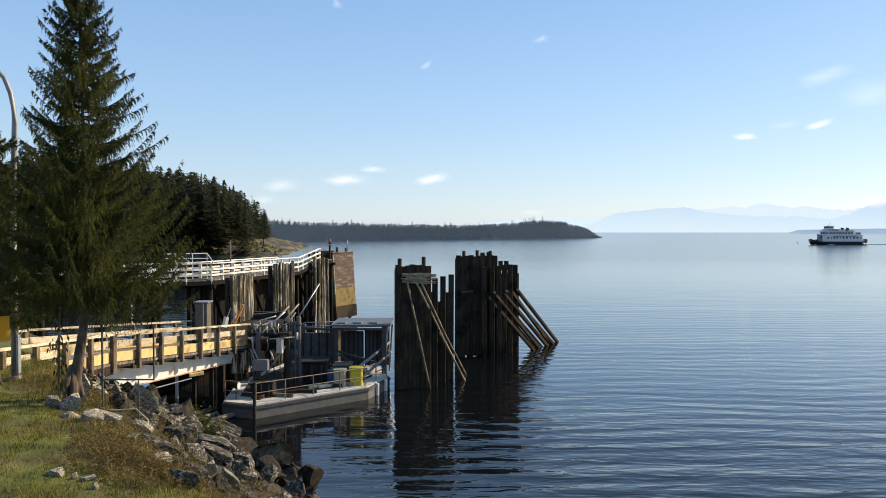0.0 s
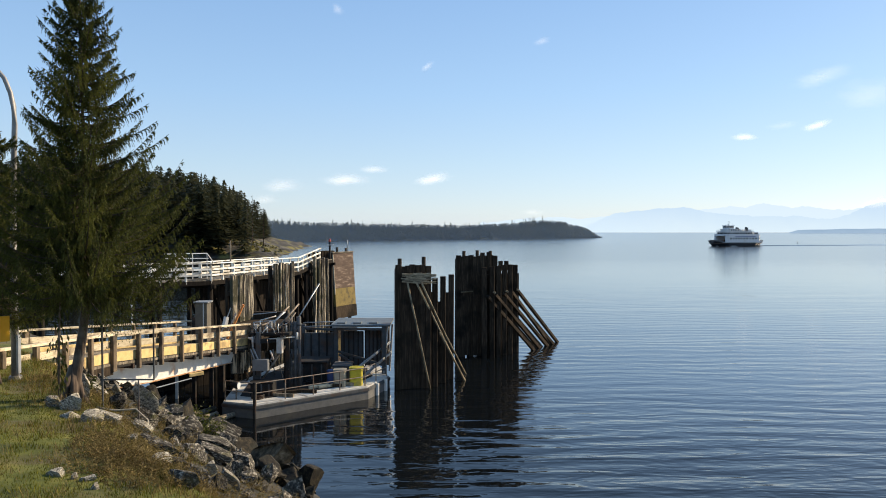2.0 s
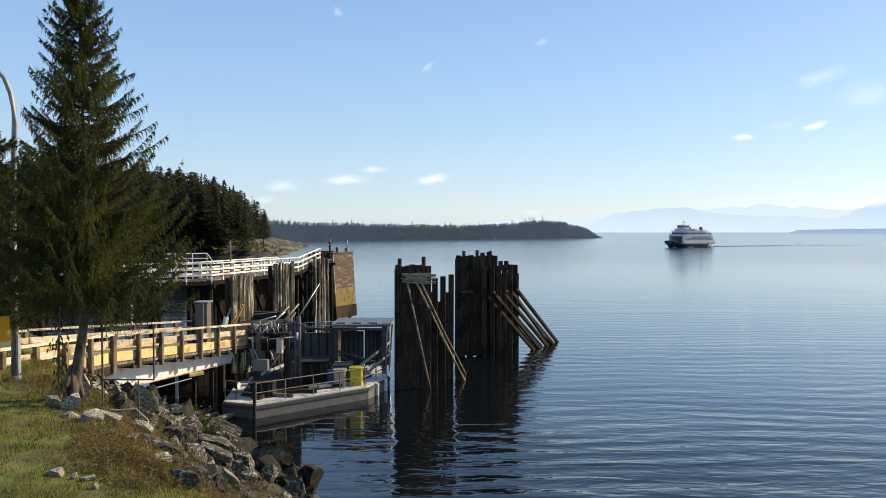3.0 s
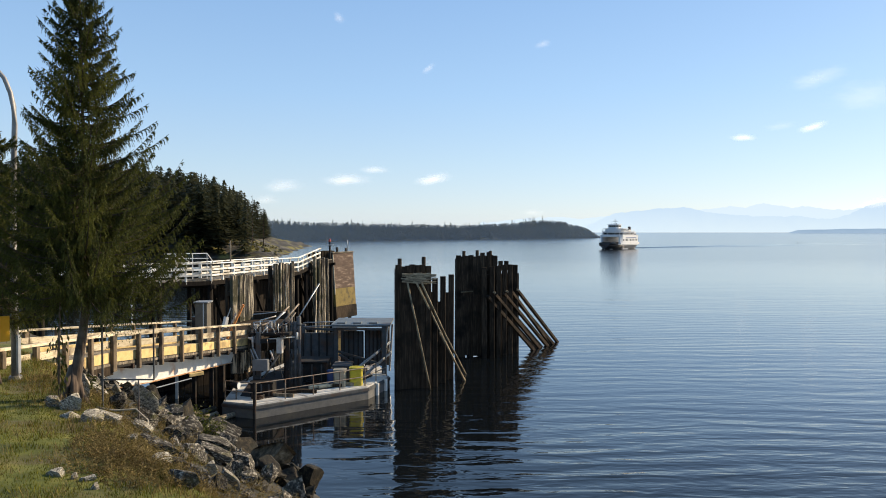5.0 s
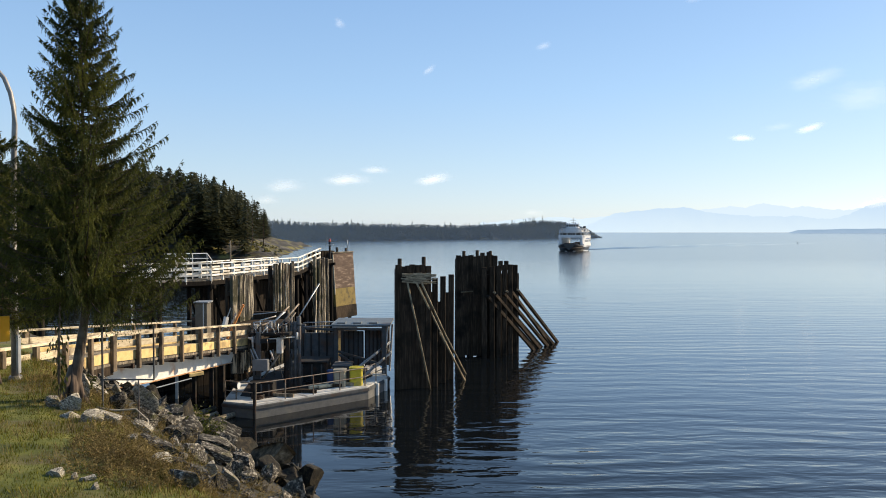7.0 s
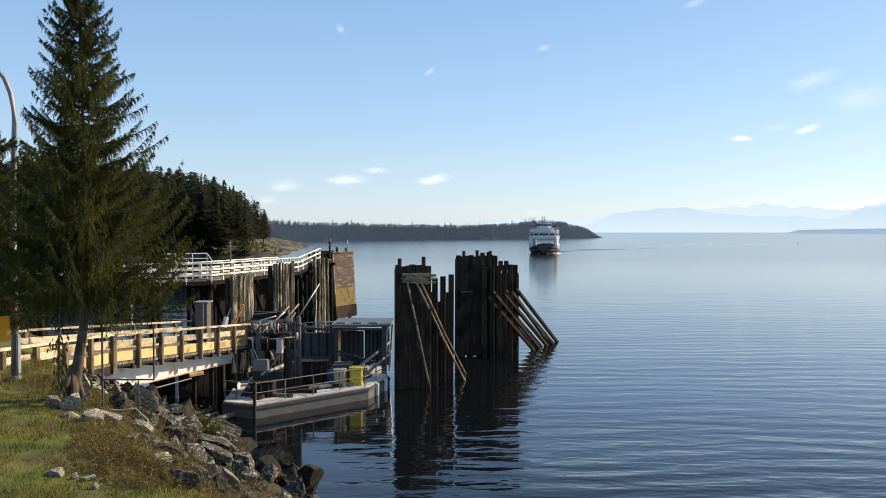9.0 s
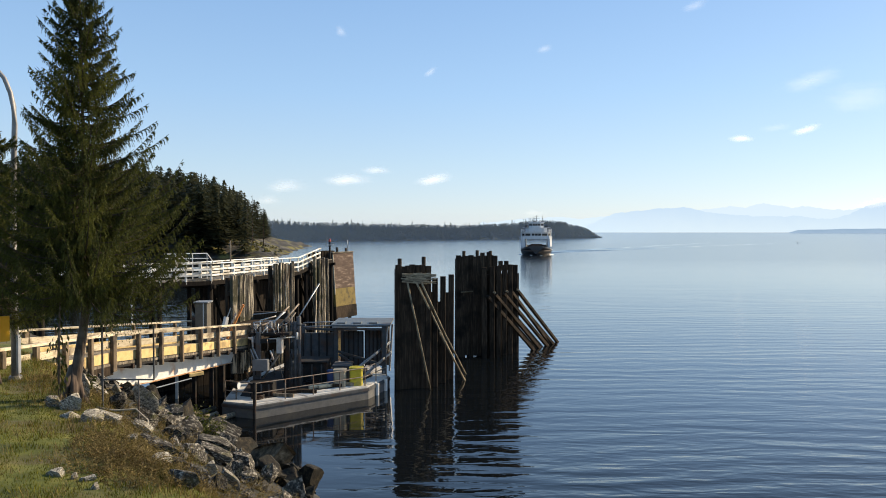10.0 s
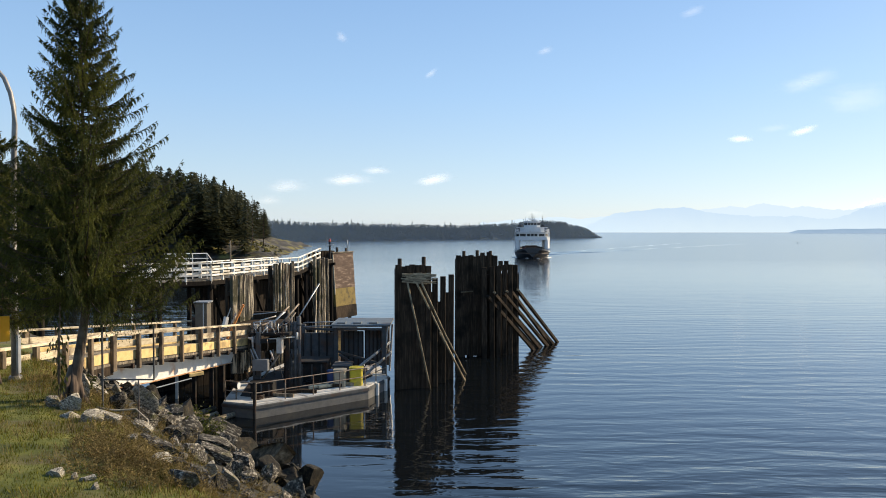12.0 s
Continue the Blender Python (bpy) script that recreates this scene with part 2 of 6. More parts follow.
M_TIMBER = material("creosoted_timber", [(0.020, 0.014, 0.010), (0.036, 0.026, 0.018), (0.085, 0.062, 0.042)], 0.9, 4, (2.5, 2.5, 0.25), 0.6, spec=0.12, stain=(0.012, 0.010, 0.008), stain_scale=0.7)
# under-deck timber, the shade there put into its near-black colour
M_SHADE_TIMBER = material("shade_dark_timber", [(0.007, 0.006, 0.005), (0.013, 0.010, 0.008), (0.026, 0.020, 0.015)], 0.9, 4, (2.5, 2.5, 0.25), 0.6, spec=0.15)
M_PALEROCK = material("pale_granite", [(0.05, 0.045, 0.038), (0.22, 0.20, 0.165), (0.50, 0.47, 0.39)], 0.9, 4.5, (1, 1, 2.2), spec=0.2, bump=0.9, bump_scale=9, stain=(0.22, 0.20, 0.10), stain_scale=1.6, stain_at=(0.55, 0.72), ramp_at=(0.36, 0.64))
M_DRIFT = material("bleached_wood", [(0.26, 0.23, 0.18), (0.46, 0.42, 0.34)], 0.85, 6, (2, 2, 0.5), 0.4)
M_AWNING = material("blue_grey_sheet", [(0.075, 0.095, 0.11), (0.13, 0.155, 0.17)], 0.6, 2, (4, 0.6, 1), bump=0.3, stain=(0.09, 0.06, 0.045), stain_scale=1.2, stain_at=(0.55, 0.7), per_piece=0)
M_RUSTFLANGE = material("rust_flange", [(0.22, 0.09, 0.035), (0.46, 0.24, 0.11), (0.58, 0.50, 0.42)], 0.8, 3, bump=0.4, per_piece=0.1)
M_GREYWOOD = material("weathered_timber", [(0.06, 0.05, 0.038), (0.20, 0.165, 0.12), (0.42, 0.35, 0.26)], 0.9, 4, (3, 3, 0.2), 0.6, stain=(0.06, 0.05, 0.03), stain_scale=0.8)
M_RAILWOOD = material("pale_sawn_timber", [(0.32, 0.25, 0.16), (0.56, 0.47, 0.32), (0.68, 0.59, 0.43)], 0.85, 5, (0.6, 0.6, 3), 0.4, stain=(0.16, 0.12, 0.08), stain_scale=1.5)
M_POSTWOOD = material("brown_post_timber", [(0.07, 0.05, 0.032), (0.15, 0.11, 0.07), (0.24, 0.18, 0.12)], 0.9, 5, (2, 2, 0.4), 0.5, stain=(0.05, 0.037, 0.025), stain_scale=1.5)
M_KERB = material("yellow_painted_kerb", [(0.56, 0.39, 0.15), (0.74, 0.55, 0.25)], 0.75, 4, bump=0.3, stain=(0.30, 0.21, 0.10), stain_scale=1.6)
M_WHITEWOOD = material("white_painted_timber", [(0.66, 0.64, 0.58), (0.82, 0.80, 0.74)], 0.7, 4, bump=0.25, stain=(0.38, 0.34, 0.27), stain_scale=1.3)
M_WHITESTEEL = material("white_painted_steel", [(0.50, 0.50, 0.48), (0.64, 0.64, 0.61)], 0.5, 2, bump=0.1, stain=(0.42, 0.22, 0.10), stain_scale=1.1, stain_at=(0.56, 0.72))
M_GREYSTEEL = material("grey_painted_steel", [(0.055, 0.058, 0.06), (0.11, 0.115, 0.118)], 0.8, 3, spec=0.25, bump=0.15, stain=(0.10, 0.06, 0.04), stain_scale=1.5, stain_at=(0.5, 0.7))
M_DARKSTEEL = material("dark_steel", [(0.012, 0.012, 0.012), (0.035, 0.032, 0.03)], 0.8, 4, spec=0.25, bump=0.2, stain=(0.05, 0.028, 0.018), stain_scale=2)
M_GALV = material("galvanised_steel", [(0.30, 0.31, 0.32), (0.46, 0.47, 0.48)], 0.4, 6, bump=0.1, metal=0.6, per_piece=0.1)
M_CONCRETE = material("float_concrete", [(0.08, 0.08, 0.078), (0.135, 0.133, 0.128)], 0.85, 3, bump=0.3, stain=(0.15, 0.14, 0.12), stain_scale=0.9, per_piece=0.05)
M_RUST = material("rusty_plate", [(0.035, 0.02, 0.014), (0.07, 0.042, 0.029), (0.24, 0.18, 0.135)], 0.85, 1.6, (0.5, 0.5, 2.5), bump=0.4, stain=(0.06, 0.035, 0.025), stain_scale=0.9)
M_YELLOW = material("yellow_plastic", [(0.55, 0.43, 0.03), (0.68, 0.55, 0.05)], 0.5, 3, bump=0.05, stain=(0.4, 0.33, 0.06), stain_scale=2, per_piece=0)
M_TAN = material("tan_plastic", [(0.32, 0.27, 0.19), (0.42, 0.36, 0.26)], 0.6, 3, bump=0.05, per_piece=0.05)
M_ORANGE = material("orange_paint", [(0.62, 0.19, 0.04), (0.75, 0.27, 0.07)], 0.55, 4, bump=0.1, per_piece=0)
M_SIGN = material("amber_sign", [(0.75, 0.34, 0.01), (0.82, 0.40, 0.02)], 0.4, 3, bump=0, per_piece=0)
M_WHITE = material("ship_white", [(0.56, 0.57, 0.58), (0.67, 0.67, 0.67)], 0.4, 0.8, bump=0.05, stain=(0.5, 0.46, 0.4), stain_scale=0.3, stain_at=(0.58, 0.75), per_piece=0.04)
M_HULL = material("hull_black", [(0.012, 0.014, 0.018), (0.03, 0.032, 0.036)], 0.4, 0.8, bump=0.05, per_piece=0)
M_BLUE = material("hull_blue", [(0.02, 0.05, 0.16), (0.03, 0.07, 0.2)], 0.4, 0.8, bump=0, per_piece=0)
M_GLASS = material("ship_window", [(0.012, 0.016, 0.02), (0.02, 0.025, 0.03)], 0.08, 1, bump=0, per_piece=0)
M_REDPAINT = material("red_paint", [(0.35, 0.03, 0.02), (0.45, 0.05, 0.03)], 0.5, 2, bump=0, per_piece=0)
M_FOAM = material("foam", [(0.55, 0.58, 0.6), (0.75, 0.77, 0.78)], 0.6, 1.5, bump=0.4, per_piece=0)
M_GALVANISED_LAMP = material("lamp_pole_steel", [(0.19, 0.185, 0.185), (0.30, 0.295, 0.295)], 0.55, 5, bump=0.05, metal=0.4, per_piece=0)
# both ranges glow, the haze of distance painted into their colours
M_MOUNTAIN = hazed_backdrop_material("far_mountains", (0.53, 0.66, 0.78), (0.44, 0.585, 0.76), 0, 150)
M_FARMOUNTAIN = hazed_backdrop_material("hazed_far_mountains", (0.55, 0.68, 0.80), (0.525, 0.655, 0.80), 0, 190)
# dirt under the rocks, shade of the gaps put into its colour
M_SHOREDIRT = material("shaded_shore_dirt", [(0.012, 0.011, 0.009), (0.03, 0.026, 0.02), (0.075, 0.062, 0.045)], 0.95, 3, bump=1.0, stain=(0.03, 0.03, 0.015), stain_scale=1, per_piece=0)
# island slope, haze likewise painted into its blue-grey base colour
M_ISLAND = material("hazed_wooded_slope", [(0.055, 0.068, 0.075), (0.075, 0.09, 0.096)], 0.95, 0.15, bump=0.5, per_piece=0)
# bright streaks and dark grooves of grazing sun painted into the pile colour
M_WING = material("sun_streaked_piles", [(0.010, 0.008, 0.006), (0.085, 0.07, 0.05), (0.60, 0.51, 0.37)], 0.9, 2.2, (5, 5, 0.22), 1.0, bump_scale=7, stain=(0.05, 0.045, 0.022), stain_scale=0.9, stain_at=(0.5, 0.6), per_piece=0.45, ramp_at=(0.42, 0.60))
M_CLOUD = cloud_material()


# ---- mesh helpers ----
class Shape:
    """Collects the vertices and faces of one mesh, in world metres."""

    def __init__(self):
        self.v, self.f, self.smooth = [], [], False

    def add(self, verts, faces):
        k = len(self.v)
        self.v += [tuple(p) for p in verts]
        self.f += [tuple(i + k for i in f) for f in faces]
        return self

    def box(self, x0, x1, y0, y1, z0, z1, c=0.0):
        return self.beam((x0, (y0 + y1) / 2, (z0 + z1) / 2), (x1, (y0 + y1) / 2, (z0 + z1) / 2), y1 - y0, z1 - z0, c)

    def beam(self, p, q, w, h, c=None, up=(0, 0, 1)):
        """A squared timber from p to q, w wide and h deep, with its long edges taken off by c."""
        p, q = Vector(p), Vector(q)
        d = (q - p).normalized()
        u = Vector(up)
        if abs(d.dot(u)) > 0.98:
            u = Vector((0, 1, 0))
        s = d.cross(u).normalized()
        u = s.cross(d)
        c = min(w, h) * 0.08 if c is None else c
        a, b = w / 2, h / 2
        if c > 0:
            sec = [(a - c, b), (a, b - c), (a, -b + c), (a - c, -b), (-a + c, -b), (-a, -b + c), (-a, b - c), (-a + c, b)]
        else:
            sec = [(a, b), (a, -b), (-a, -b), (-a, b)]
        n = len(sec)
        verts = [e + s * x + u * y for e in (p, q) for x, y in sec]
        faces = [(i, (i + 1) % n, n + (i + 1) % n, n + i) for i in range(n)] + [tuple(range(n - 1, -1, -1)), tuple(range(n, 2 * n))]
        return self.add(verts, faces)

    def pipe(self, pts, r, n=8, r2=None):
        """A round bar along points, tapering from r to r2."""
        pts = [Vector(p) for p in pts]
        r2 = r if r2 is None else r2
        ring = []
        for i, p in enumerate(pts):
            d = (pts[min(i + 1, len(pts) - 1)] - pts[max(i - 1, 0)]).normalized()
            s = d.cross(Vector((0, 0, 1)))
            if s.length < 0.05:
                s = d.cross(Vector((0, 1, 0)))
            s.normalize()
            u = s.cross(d)
            rr = r + (r2 - r) * i / max(1, len(pts) - 1)
            ring += [p + (s * math.cos(6.28319 * k / n) + u * math.sin(6.28319 * k / n)) * rr for k in range(n)]
        faces = []
        for i in range(len(pts) - 1):
            faces += [(i * n + k, i * n + (k + 1) % n, (i + 1) * n + (k + 1) % n, (i + 1) * n + k) for k in range(n)]
        m = (len(pts) - 1) * n
        faces += [tuple(range(n - 1, -1, -1)), tuple(range(m, m + n))]
        return self.add(ring, faces)

    def prism(self, outline, z0, z1):
        """An outline in plan, raised from z0 to z1."""
        n = len(outline)
        verts = [(x, y, z0) for x, y in outline] + [(x, y, z1) for x, y in outline]
        faces = [(i, (i + 1) % n, n + (i + 1) % n, n + i) for i in range(n)] + [tuple(range(n - 1, -1, -1)), tuple(range(n, 2 * n))]
        return self.add(verts, faces)


def root(ob):
    while ob.parent:
        ob = ob.parent
    return ob


def as_mesh(name, shape, mat, base=(0, 0, 0), smooth=False):
    me = bpy.data.meshes.new(name)
    b = Vector(base)
    me.from_pydata([(p[0] - b.x, p[1] - b.y, p[2] - b.z) for p in shape.v], [], shape.f)
    me.materials.append(mat)
    if smooth:
        me.polygons.foreach_set("use_smooth", [True] * len(me.polygons))
    me.update()
    return me


def thing(name, base, label, category, group=""):
    ob = new(name)
    ob.location = base
    return tagged(ob, label, category, group)


def part(name, shape, mat, parent, label="", smooth=False):
    """One mesh under a thing or a part; shapes are given in world metres."""
    ob = new(name, as_mesh(name, shape, mat, root(parent).location, smooth))
    ob.parent = parent
    return tagged(ob, label)


def lone(name, shape, mat, base, label, category="", group="", kind="", smooth=False):
    ob = new(name, as_mesh(name, shape, mat, base, smooth))
    ob.location = base
    return tagged(ob, label, category, group, kind)


def along(p, q, s):
    return Vector(p).lerp(Vector(q), s)


# ---- water, bank and far land ----
def shore(x, y):
    """How far a place lies inland of the water's edge."""
    s1 = -((x + 4.6) * 0.8 + (y - 26.8) * 0.6)
    s2 = 50 - y + 2 * math.sin(x * 0.15)
    return min(s1, s2)


def bank(x, y):
    s = shore(x, y)
    w = 0.5 * noise.noise((x * 0.25, y * 0.25, 3)) + 0.2 * noise.noise((x * 1.1, y * 1.1, 9)) + 0.10 * noise.noise((x * 2.3, y * 2.3, 6))
    if s < 0:
        z = s * 0.6
    elif s < 8.5:
        z = 5.3 * s / 8.5
    else:
        z = 5.3 + 0.10 * min(s - 8.5, 12)
    top = 2.3 * math.exp(-((x * x + y * y) / 30.0))
    return z + w * (0.5 + 0.5 * min(1, max(0, (9 - s) / 3))) * 0.8 + (top if s > 0 else 0)


def build_ground():
    sh = Shape()
    xs = list(np.arange(-40, 22, 0.4))
    ys = list(np.arange(-12, 54, 0.4))
    xs = [-400, -200, -100, -60] + xs + [60]
    ys = [-400, -150, -50, -25] + ys
    sh.v = [(x, y, max(-6, bank(x, y))) for y in ys for x in xs]
    n = len(xs)
    sh.f = [(j * n + i, j * n + i + 1, (j + 1) * n + i + 1, (j + 1) * n + i) for j in range(len(ys) - 1) for i in range(n - 1)]
    ob = lone("ground", sh, M_GRASS_SOIL, (0, 0, 0), "grassy bank above the rocky shore", kind="structure", smooth=True)
    ob.data.materials.append(M_SHOREDIRT)
    for p in ob.data.polygons:
        c = p.center
        if shore(c.x, c.y) < 7.6 + 0.9 * noise.noise((c.x * 0.7, c.y * 0.7, 2)):
            p.material_index = 1


def build_water():
    sh = Shape()
    sh.add([(-4700, -600, 0), (4700, -600, 0), (4700, 4750, 0), (-4700, 4750, 0)], [(0, 1, 2, 3)])
    return lone("water", sh, M_WATER, (0, 0, 0), "calm blue sea water with low ripples", kind="structure")


def bluff(x, y):
    """Height of the wooded point across the bay."""
    edge = min((-60 - x) * 0.9 - 0.12 * (y - 300), (y - 262 - 0.35 * (x + 70)) * 0.9)
    if x < -150:
        edge = max(edge, min((-150 - x), y - 150) * 0.6)
    z = -2 + 16 * (1 - math.exp(-max(0, edge) / 40)) if edge > 0 else -2 + edge * 0.3
    return z + 1.6 * noise.noise((x * 0.06, y * 0.06, 1)) + 2.6 * abs(noise.noise((x * 0.12, y * 0.12, 5))) + 0.5 * noise.noise((x * 0.45, y * 0.45, 5))


def island_top(x):
    """How high the trees of the low island reach."""
    return interp(x, [(-420, 19), (-160, 21), (-120, 20), (-50, 18.5), (20, 18), (70, 20), (128, 26), (160, 24), (194, 16.5), (216, 9), (226, 4)])


def interp(x, table):
    for (a, b), (c, d) in zip(table, table[1:]):
        if x <= c:
            return b + (d - b) * max(0.0, (x - a) / (c - a))
    return table[-1][1]


def build_far_land():
    sh = Shape()
    xs, ys = list(np.arange(-420, -130, 5.0)) + list(np.arange(-130, -45, 1.3)), list(np.arange(140, 250, 5.0)) + list(np.arange(250, 340, 2.0)) + list(np.arange(340, 470, 6.0))
    n = len(xs)
    sh.v = [(x, y, bluff(x, y)) for y in ys for x in xs]
    sh.f = [(j * n + i, j * n + i + 1, (j + 1) * n + i + 1, (j + 1) * n + i) for j in range(len(ys) - 1) for i in range(n - 1)]
    lone("far_shore", sh, M_FARLAND, (0, 0, 0), "rocky wooded point with dry grass across the bay", kind="structure", smooth=True)
    # low wooded island behind it
    sh = Shape()
    xs = list(np.arange(-420, 235, 6.0))
    rows = 14
    for j in range(rows):
        for x in xs:
            y0 = 815 + 0.95 * x
            k = j / (rows - 1)
            y = y0 + k * 90
            rise = min(1, max(0, (226 - x) / 25)) * min(1, k * 5) * min(1, (1 - k) * 5)
            sh.v.append((x, y, -0.6 + island_top(x) * 0.76 * rise + 1.2 * rise * noise.noise((x * 0.05, y * 0.05, 2))))
    n = len(xs)
    sh.f = [(j * n + i, j * n + i + 1, (j + 1) * n + i + 1, (j + 1) * n + i) for j in range(rows - 1) for i in range(n - 1)]
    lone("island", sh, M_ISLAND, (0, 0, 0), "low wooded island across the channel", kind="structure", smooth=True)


def fir(sh, x, y, z, h, r, tiers, rng, lean=0.0, shape=0.85):
    """A ragged conifer: tiers of drooping, uneven boughs round a thin stem."""
    if tiers > 9:
        sh.pipe([(x, y, z), (x + lean, y, z + h * 0.97)], h * 0.012, 4, 0.02)
    n = 10 if tiers > 9 else 5
    for i in range(tiers):
        k = i / tiers
        zz = z + h * (0.08 + 0.9 * k)
        rr = r * (1 - k) ** shape + 0.10
        a0 = rng.uniform(0, 6.3)
        for j in range(n):
            if rng.random() < 0.16:
                continue
            a = a0 + 6.283 * j / n + rng.uniform(-0.4, 0.4)
            q = rr * rng.uniform(0.45, 1.25)
            top = zz + h / tiers * rng.uniform(0.2, 1.0)
            drop = h / tiers * rng.uniform(0.1, 0.9)
            w = max(0.2, q * rng.uniform(0.13, 0.26))
            ca, sa_ = math.cos(a), math.sin(a)
            cx = x + lean * k
            sh.add([(cx, y, top), (cx + ca * q * 0.65 - sa_ * w, y + sa_ * q * 0.65 + ca * w, zz - drop * 0.3),
                    (cx + ca * q, y + sa_ * q, zz - drop), (cx + ca * q * 0.65 + sa_ * w, y + sa_ * q * 0.65 - ca * w, zz - drop * 0.3)], [(0, 1, 2, 3)])


def build_woods():
    rng = random.Random(3)
    # the point: tops rise away from its tip
    tops = [(-420, 52), (-200, 46), (-122, 38), (-100, 34), (-92, 31), (-84, 25), (-76, 20), (-70, 17), (-62, 13)]
    sh = Shape()
    count = 0
    while count < 900:
        x, y = rng.uniform(-330, -66), rng.uniform(160, 440)
        g = bluff(x, y)
        view = x / y * 320
        if g < (5.2 if view > -86 else 0.5) or (y < 320 and view < -180 and rng.random() < 0.5):
            continue
        h = (interp(view, tops) - 9.7) * y / 320 + 9.7 - g
        h *= rng.choice((0.72, 0.8, 0.86, 0.9, 0.95, 1.04))
        if h < 4:
            continue
        fir(sh, x, y, g - 0.5, min(h, 34), 1.2 + min(h, 34) * rng.uniform(0.13, 0.30), 25, rng, rng.uniform(-0.8, 0.8), rng.uniform(0.3, 0.8))
        count += 1
    lone("wood", sh, M_FIR, (0, 0, 0), "dark dense fir wood on the point", "wood", kind="stuff")
    scrub = Shape()
    for i in range(900):
        x, y = rng.uniform(-110, -62), rng.uniform(262, 330)
        g = bluff(x, y)
        if 0.8 < g < 7 and noise.noise((x * 0.12, y * 0.12, 8)) > 0.0:
            fir(scrub, x, y, g - 0.3, rng.uniform(0.6, 2.0), rng.uniform(0.6, 1.5), 5, rng, 0, 0.4)
    lone("scrub", scrub, M_SCRUB, (0, 0, 0), "low olive scrub on the rocky point", "scrub", kind="stuff")
    # the island
    sh = Shape()
    for i in range(4600):
        x = rng.uniform(-330, 222)
        k = rng.uniform(0.0, 0.24)
        y = 815 + 0.95 * x + k * 90
        g = island_top(x) * 0.74 * min(1, k * 5) * min(1, max(0, (226 - x) / 25)) - 0.8
        tall = rng.random() < 0.03 + 0.25 * max(0, noise.noise((x * 0.05, 9, 0)))
        h = island_top(x) * ((0.25 - 0.05 * min(1, k * 5)) * rng.uniform(0.8, 1.1) + 0.07 * noise.noise((x * 0.06, 3, 0)) + (rng.uniform(0.08, 0.24) if tall else 0)) + 0.8
        fir(sh, x, y, g, h, (0.9 if tall else 1.1) + h * (0.16 if tall else rng.uniform(0.2, 0.36)), 6, rng, 0, 0.75 if tall else rng.choice((0.3, 0.4, 0.6)))
    lone("island_wood", sh, M_FARFIR, (0, 0, 0), "wood covering a low island, haze put into its greens", "wood", kind="stuff")
    # upright sheet added between the point and the island to imitate haze
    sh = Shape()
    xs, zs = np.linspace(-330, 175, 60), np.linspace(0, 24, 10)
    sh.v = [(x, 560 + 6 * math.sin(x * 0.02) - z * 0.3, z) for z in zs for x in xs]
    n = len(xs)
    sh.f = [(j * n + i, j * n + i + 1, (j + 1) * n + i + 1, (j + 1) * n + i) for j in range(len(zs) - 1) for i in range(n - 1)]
    ob = lone("sea_haze", sh, M_HAZE_SHEET, (0, 0, 0), "upright translucent sheet added to imitate haze before the island", "haze", kind="stuff", smooth=True)
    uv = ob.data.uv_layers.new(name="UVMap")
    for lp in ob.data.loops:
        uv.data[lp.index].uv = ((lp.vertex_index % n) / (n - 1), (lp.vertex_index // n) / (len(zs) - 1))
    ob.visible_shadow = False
    # low land far off
    sh = Shape()
    n = 40
    for i in range(n + 1):
        x = 1452 + i * 38
        z = 9.7 + 12 * min(1, i / 6) ** 0.6 * (0.75 + 0.25 * noise.noise((i * 0.35, 0, 0))) - 7 * (i < 1)
        sh.v += [(x, 3080, -3), (x + 6, 3080 + 30, z), (x + 140, 3300, z * 0.9), (x + 190, 3400, -3)]
    sh.f = [(i * 4 + k, i * 4 + 4 + k, i * 4 + 5 + k, i * 4 + 1 + k) for i in range(n) for k in range(3)] + [(0, 1, 2, 3)]
    lone("low_headland", sh, M_HEADLAND, (0, 0, 0), "low headland far across the water, blue haze painted into its glow", kind="structure", smooth=True)


def ridge(name, y, crest, rough, mat, label):
    """One range of far hills, its crest roughened by gullies and peaks."""
    sh = Shape()
    xs = np.arange(-2600, 4600, 12.0)
    for x in xs:
        z = 0.95 * interp(x, crest) + rough * (9 * noise.noise((x * 0.010, y, 0)) + 6 * noise.noise((x * 0.03, y, 0)) + 3.5 * noise.noise((x * 0.08, y, 3)))
        sh.v += [(x, y - 60, -4), (x, y - 40, z * 0.5), (x, y, max(2, z)), (x, y + 60, -4)]
    sh.f = [(i * 4 + k, i * 4 + 4 + k, i * 4 + 5 + k, i * 4 + 1 + k) for i in range(len(xs) - 1) for k in range(3)]
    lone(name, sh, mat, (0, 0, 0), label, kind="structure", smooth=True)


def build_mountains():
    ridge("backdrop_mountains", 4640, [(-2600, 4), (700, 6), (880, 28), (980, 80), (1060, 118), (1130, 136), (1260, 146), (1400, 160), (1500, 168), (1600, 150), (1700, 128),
          (1800, 118), (1930, 112), (2050, 104), (2200, 112), (2330, 96), (2440, 88), (2560, 120), (2660, 178), (2760, 200), (3400, 170), (4600, 90)], 1.0, M_MOUNTAIN, "mountain range on the horizon, blue haze painted into its glow")
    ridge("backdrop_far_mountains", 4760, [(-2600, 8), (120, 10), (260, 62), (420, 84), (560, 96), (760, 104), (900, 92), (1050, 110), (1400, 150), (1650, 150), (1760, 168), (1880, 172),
          (2020, 184), (2090, 196), (2160, 182), (2260, 172), (2360, 176), (2480, 156), (2600, 150), (2700, 168), (3400, 150), (4600, 80)], 1.3, M_FARMOUNTAIN, "farther mountain range, white-blue haze painted into its glow")


CLOUD_Y = 4500.0


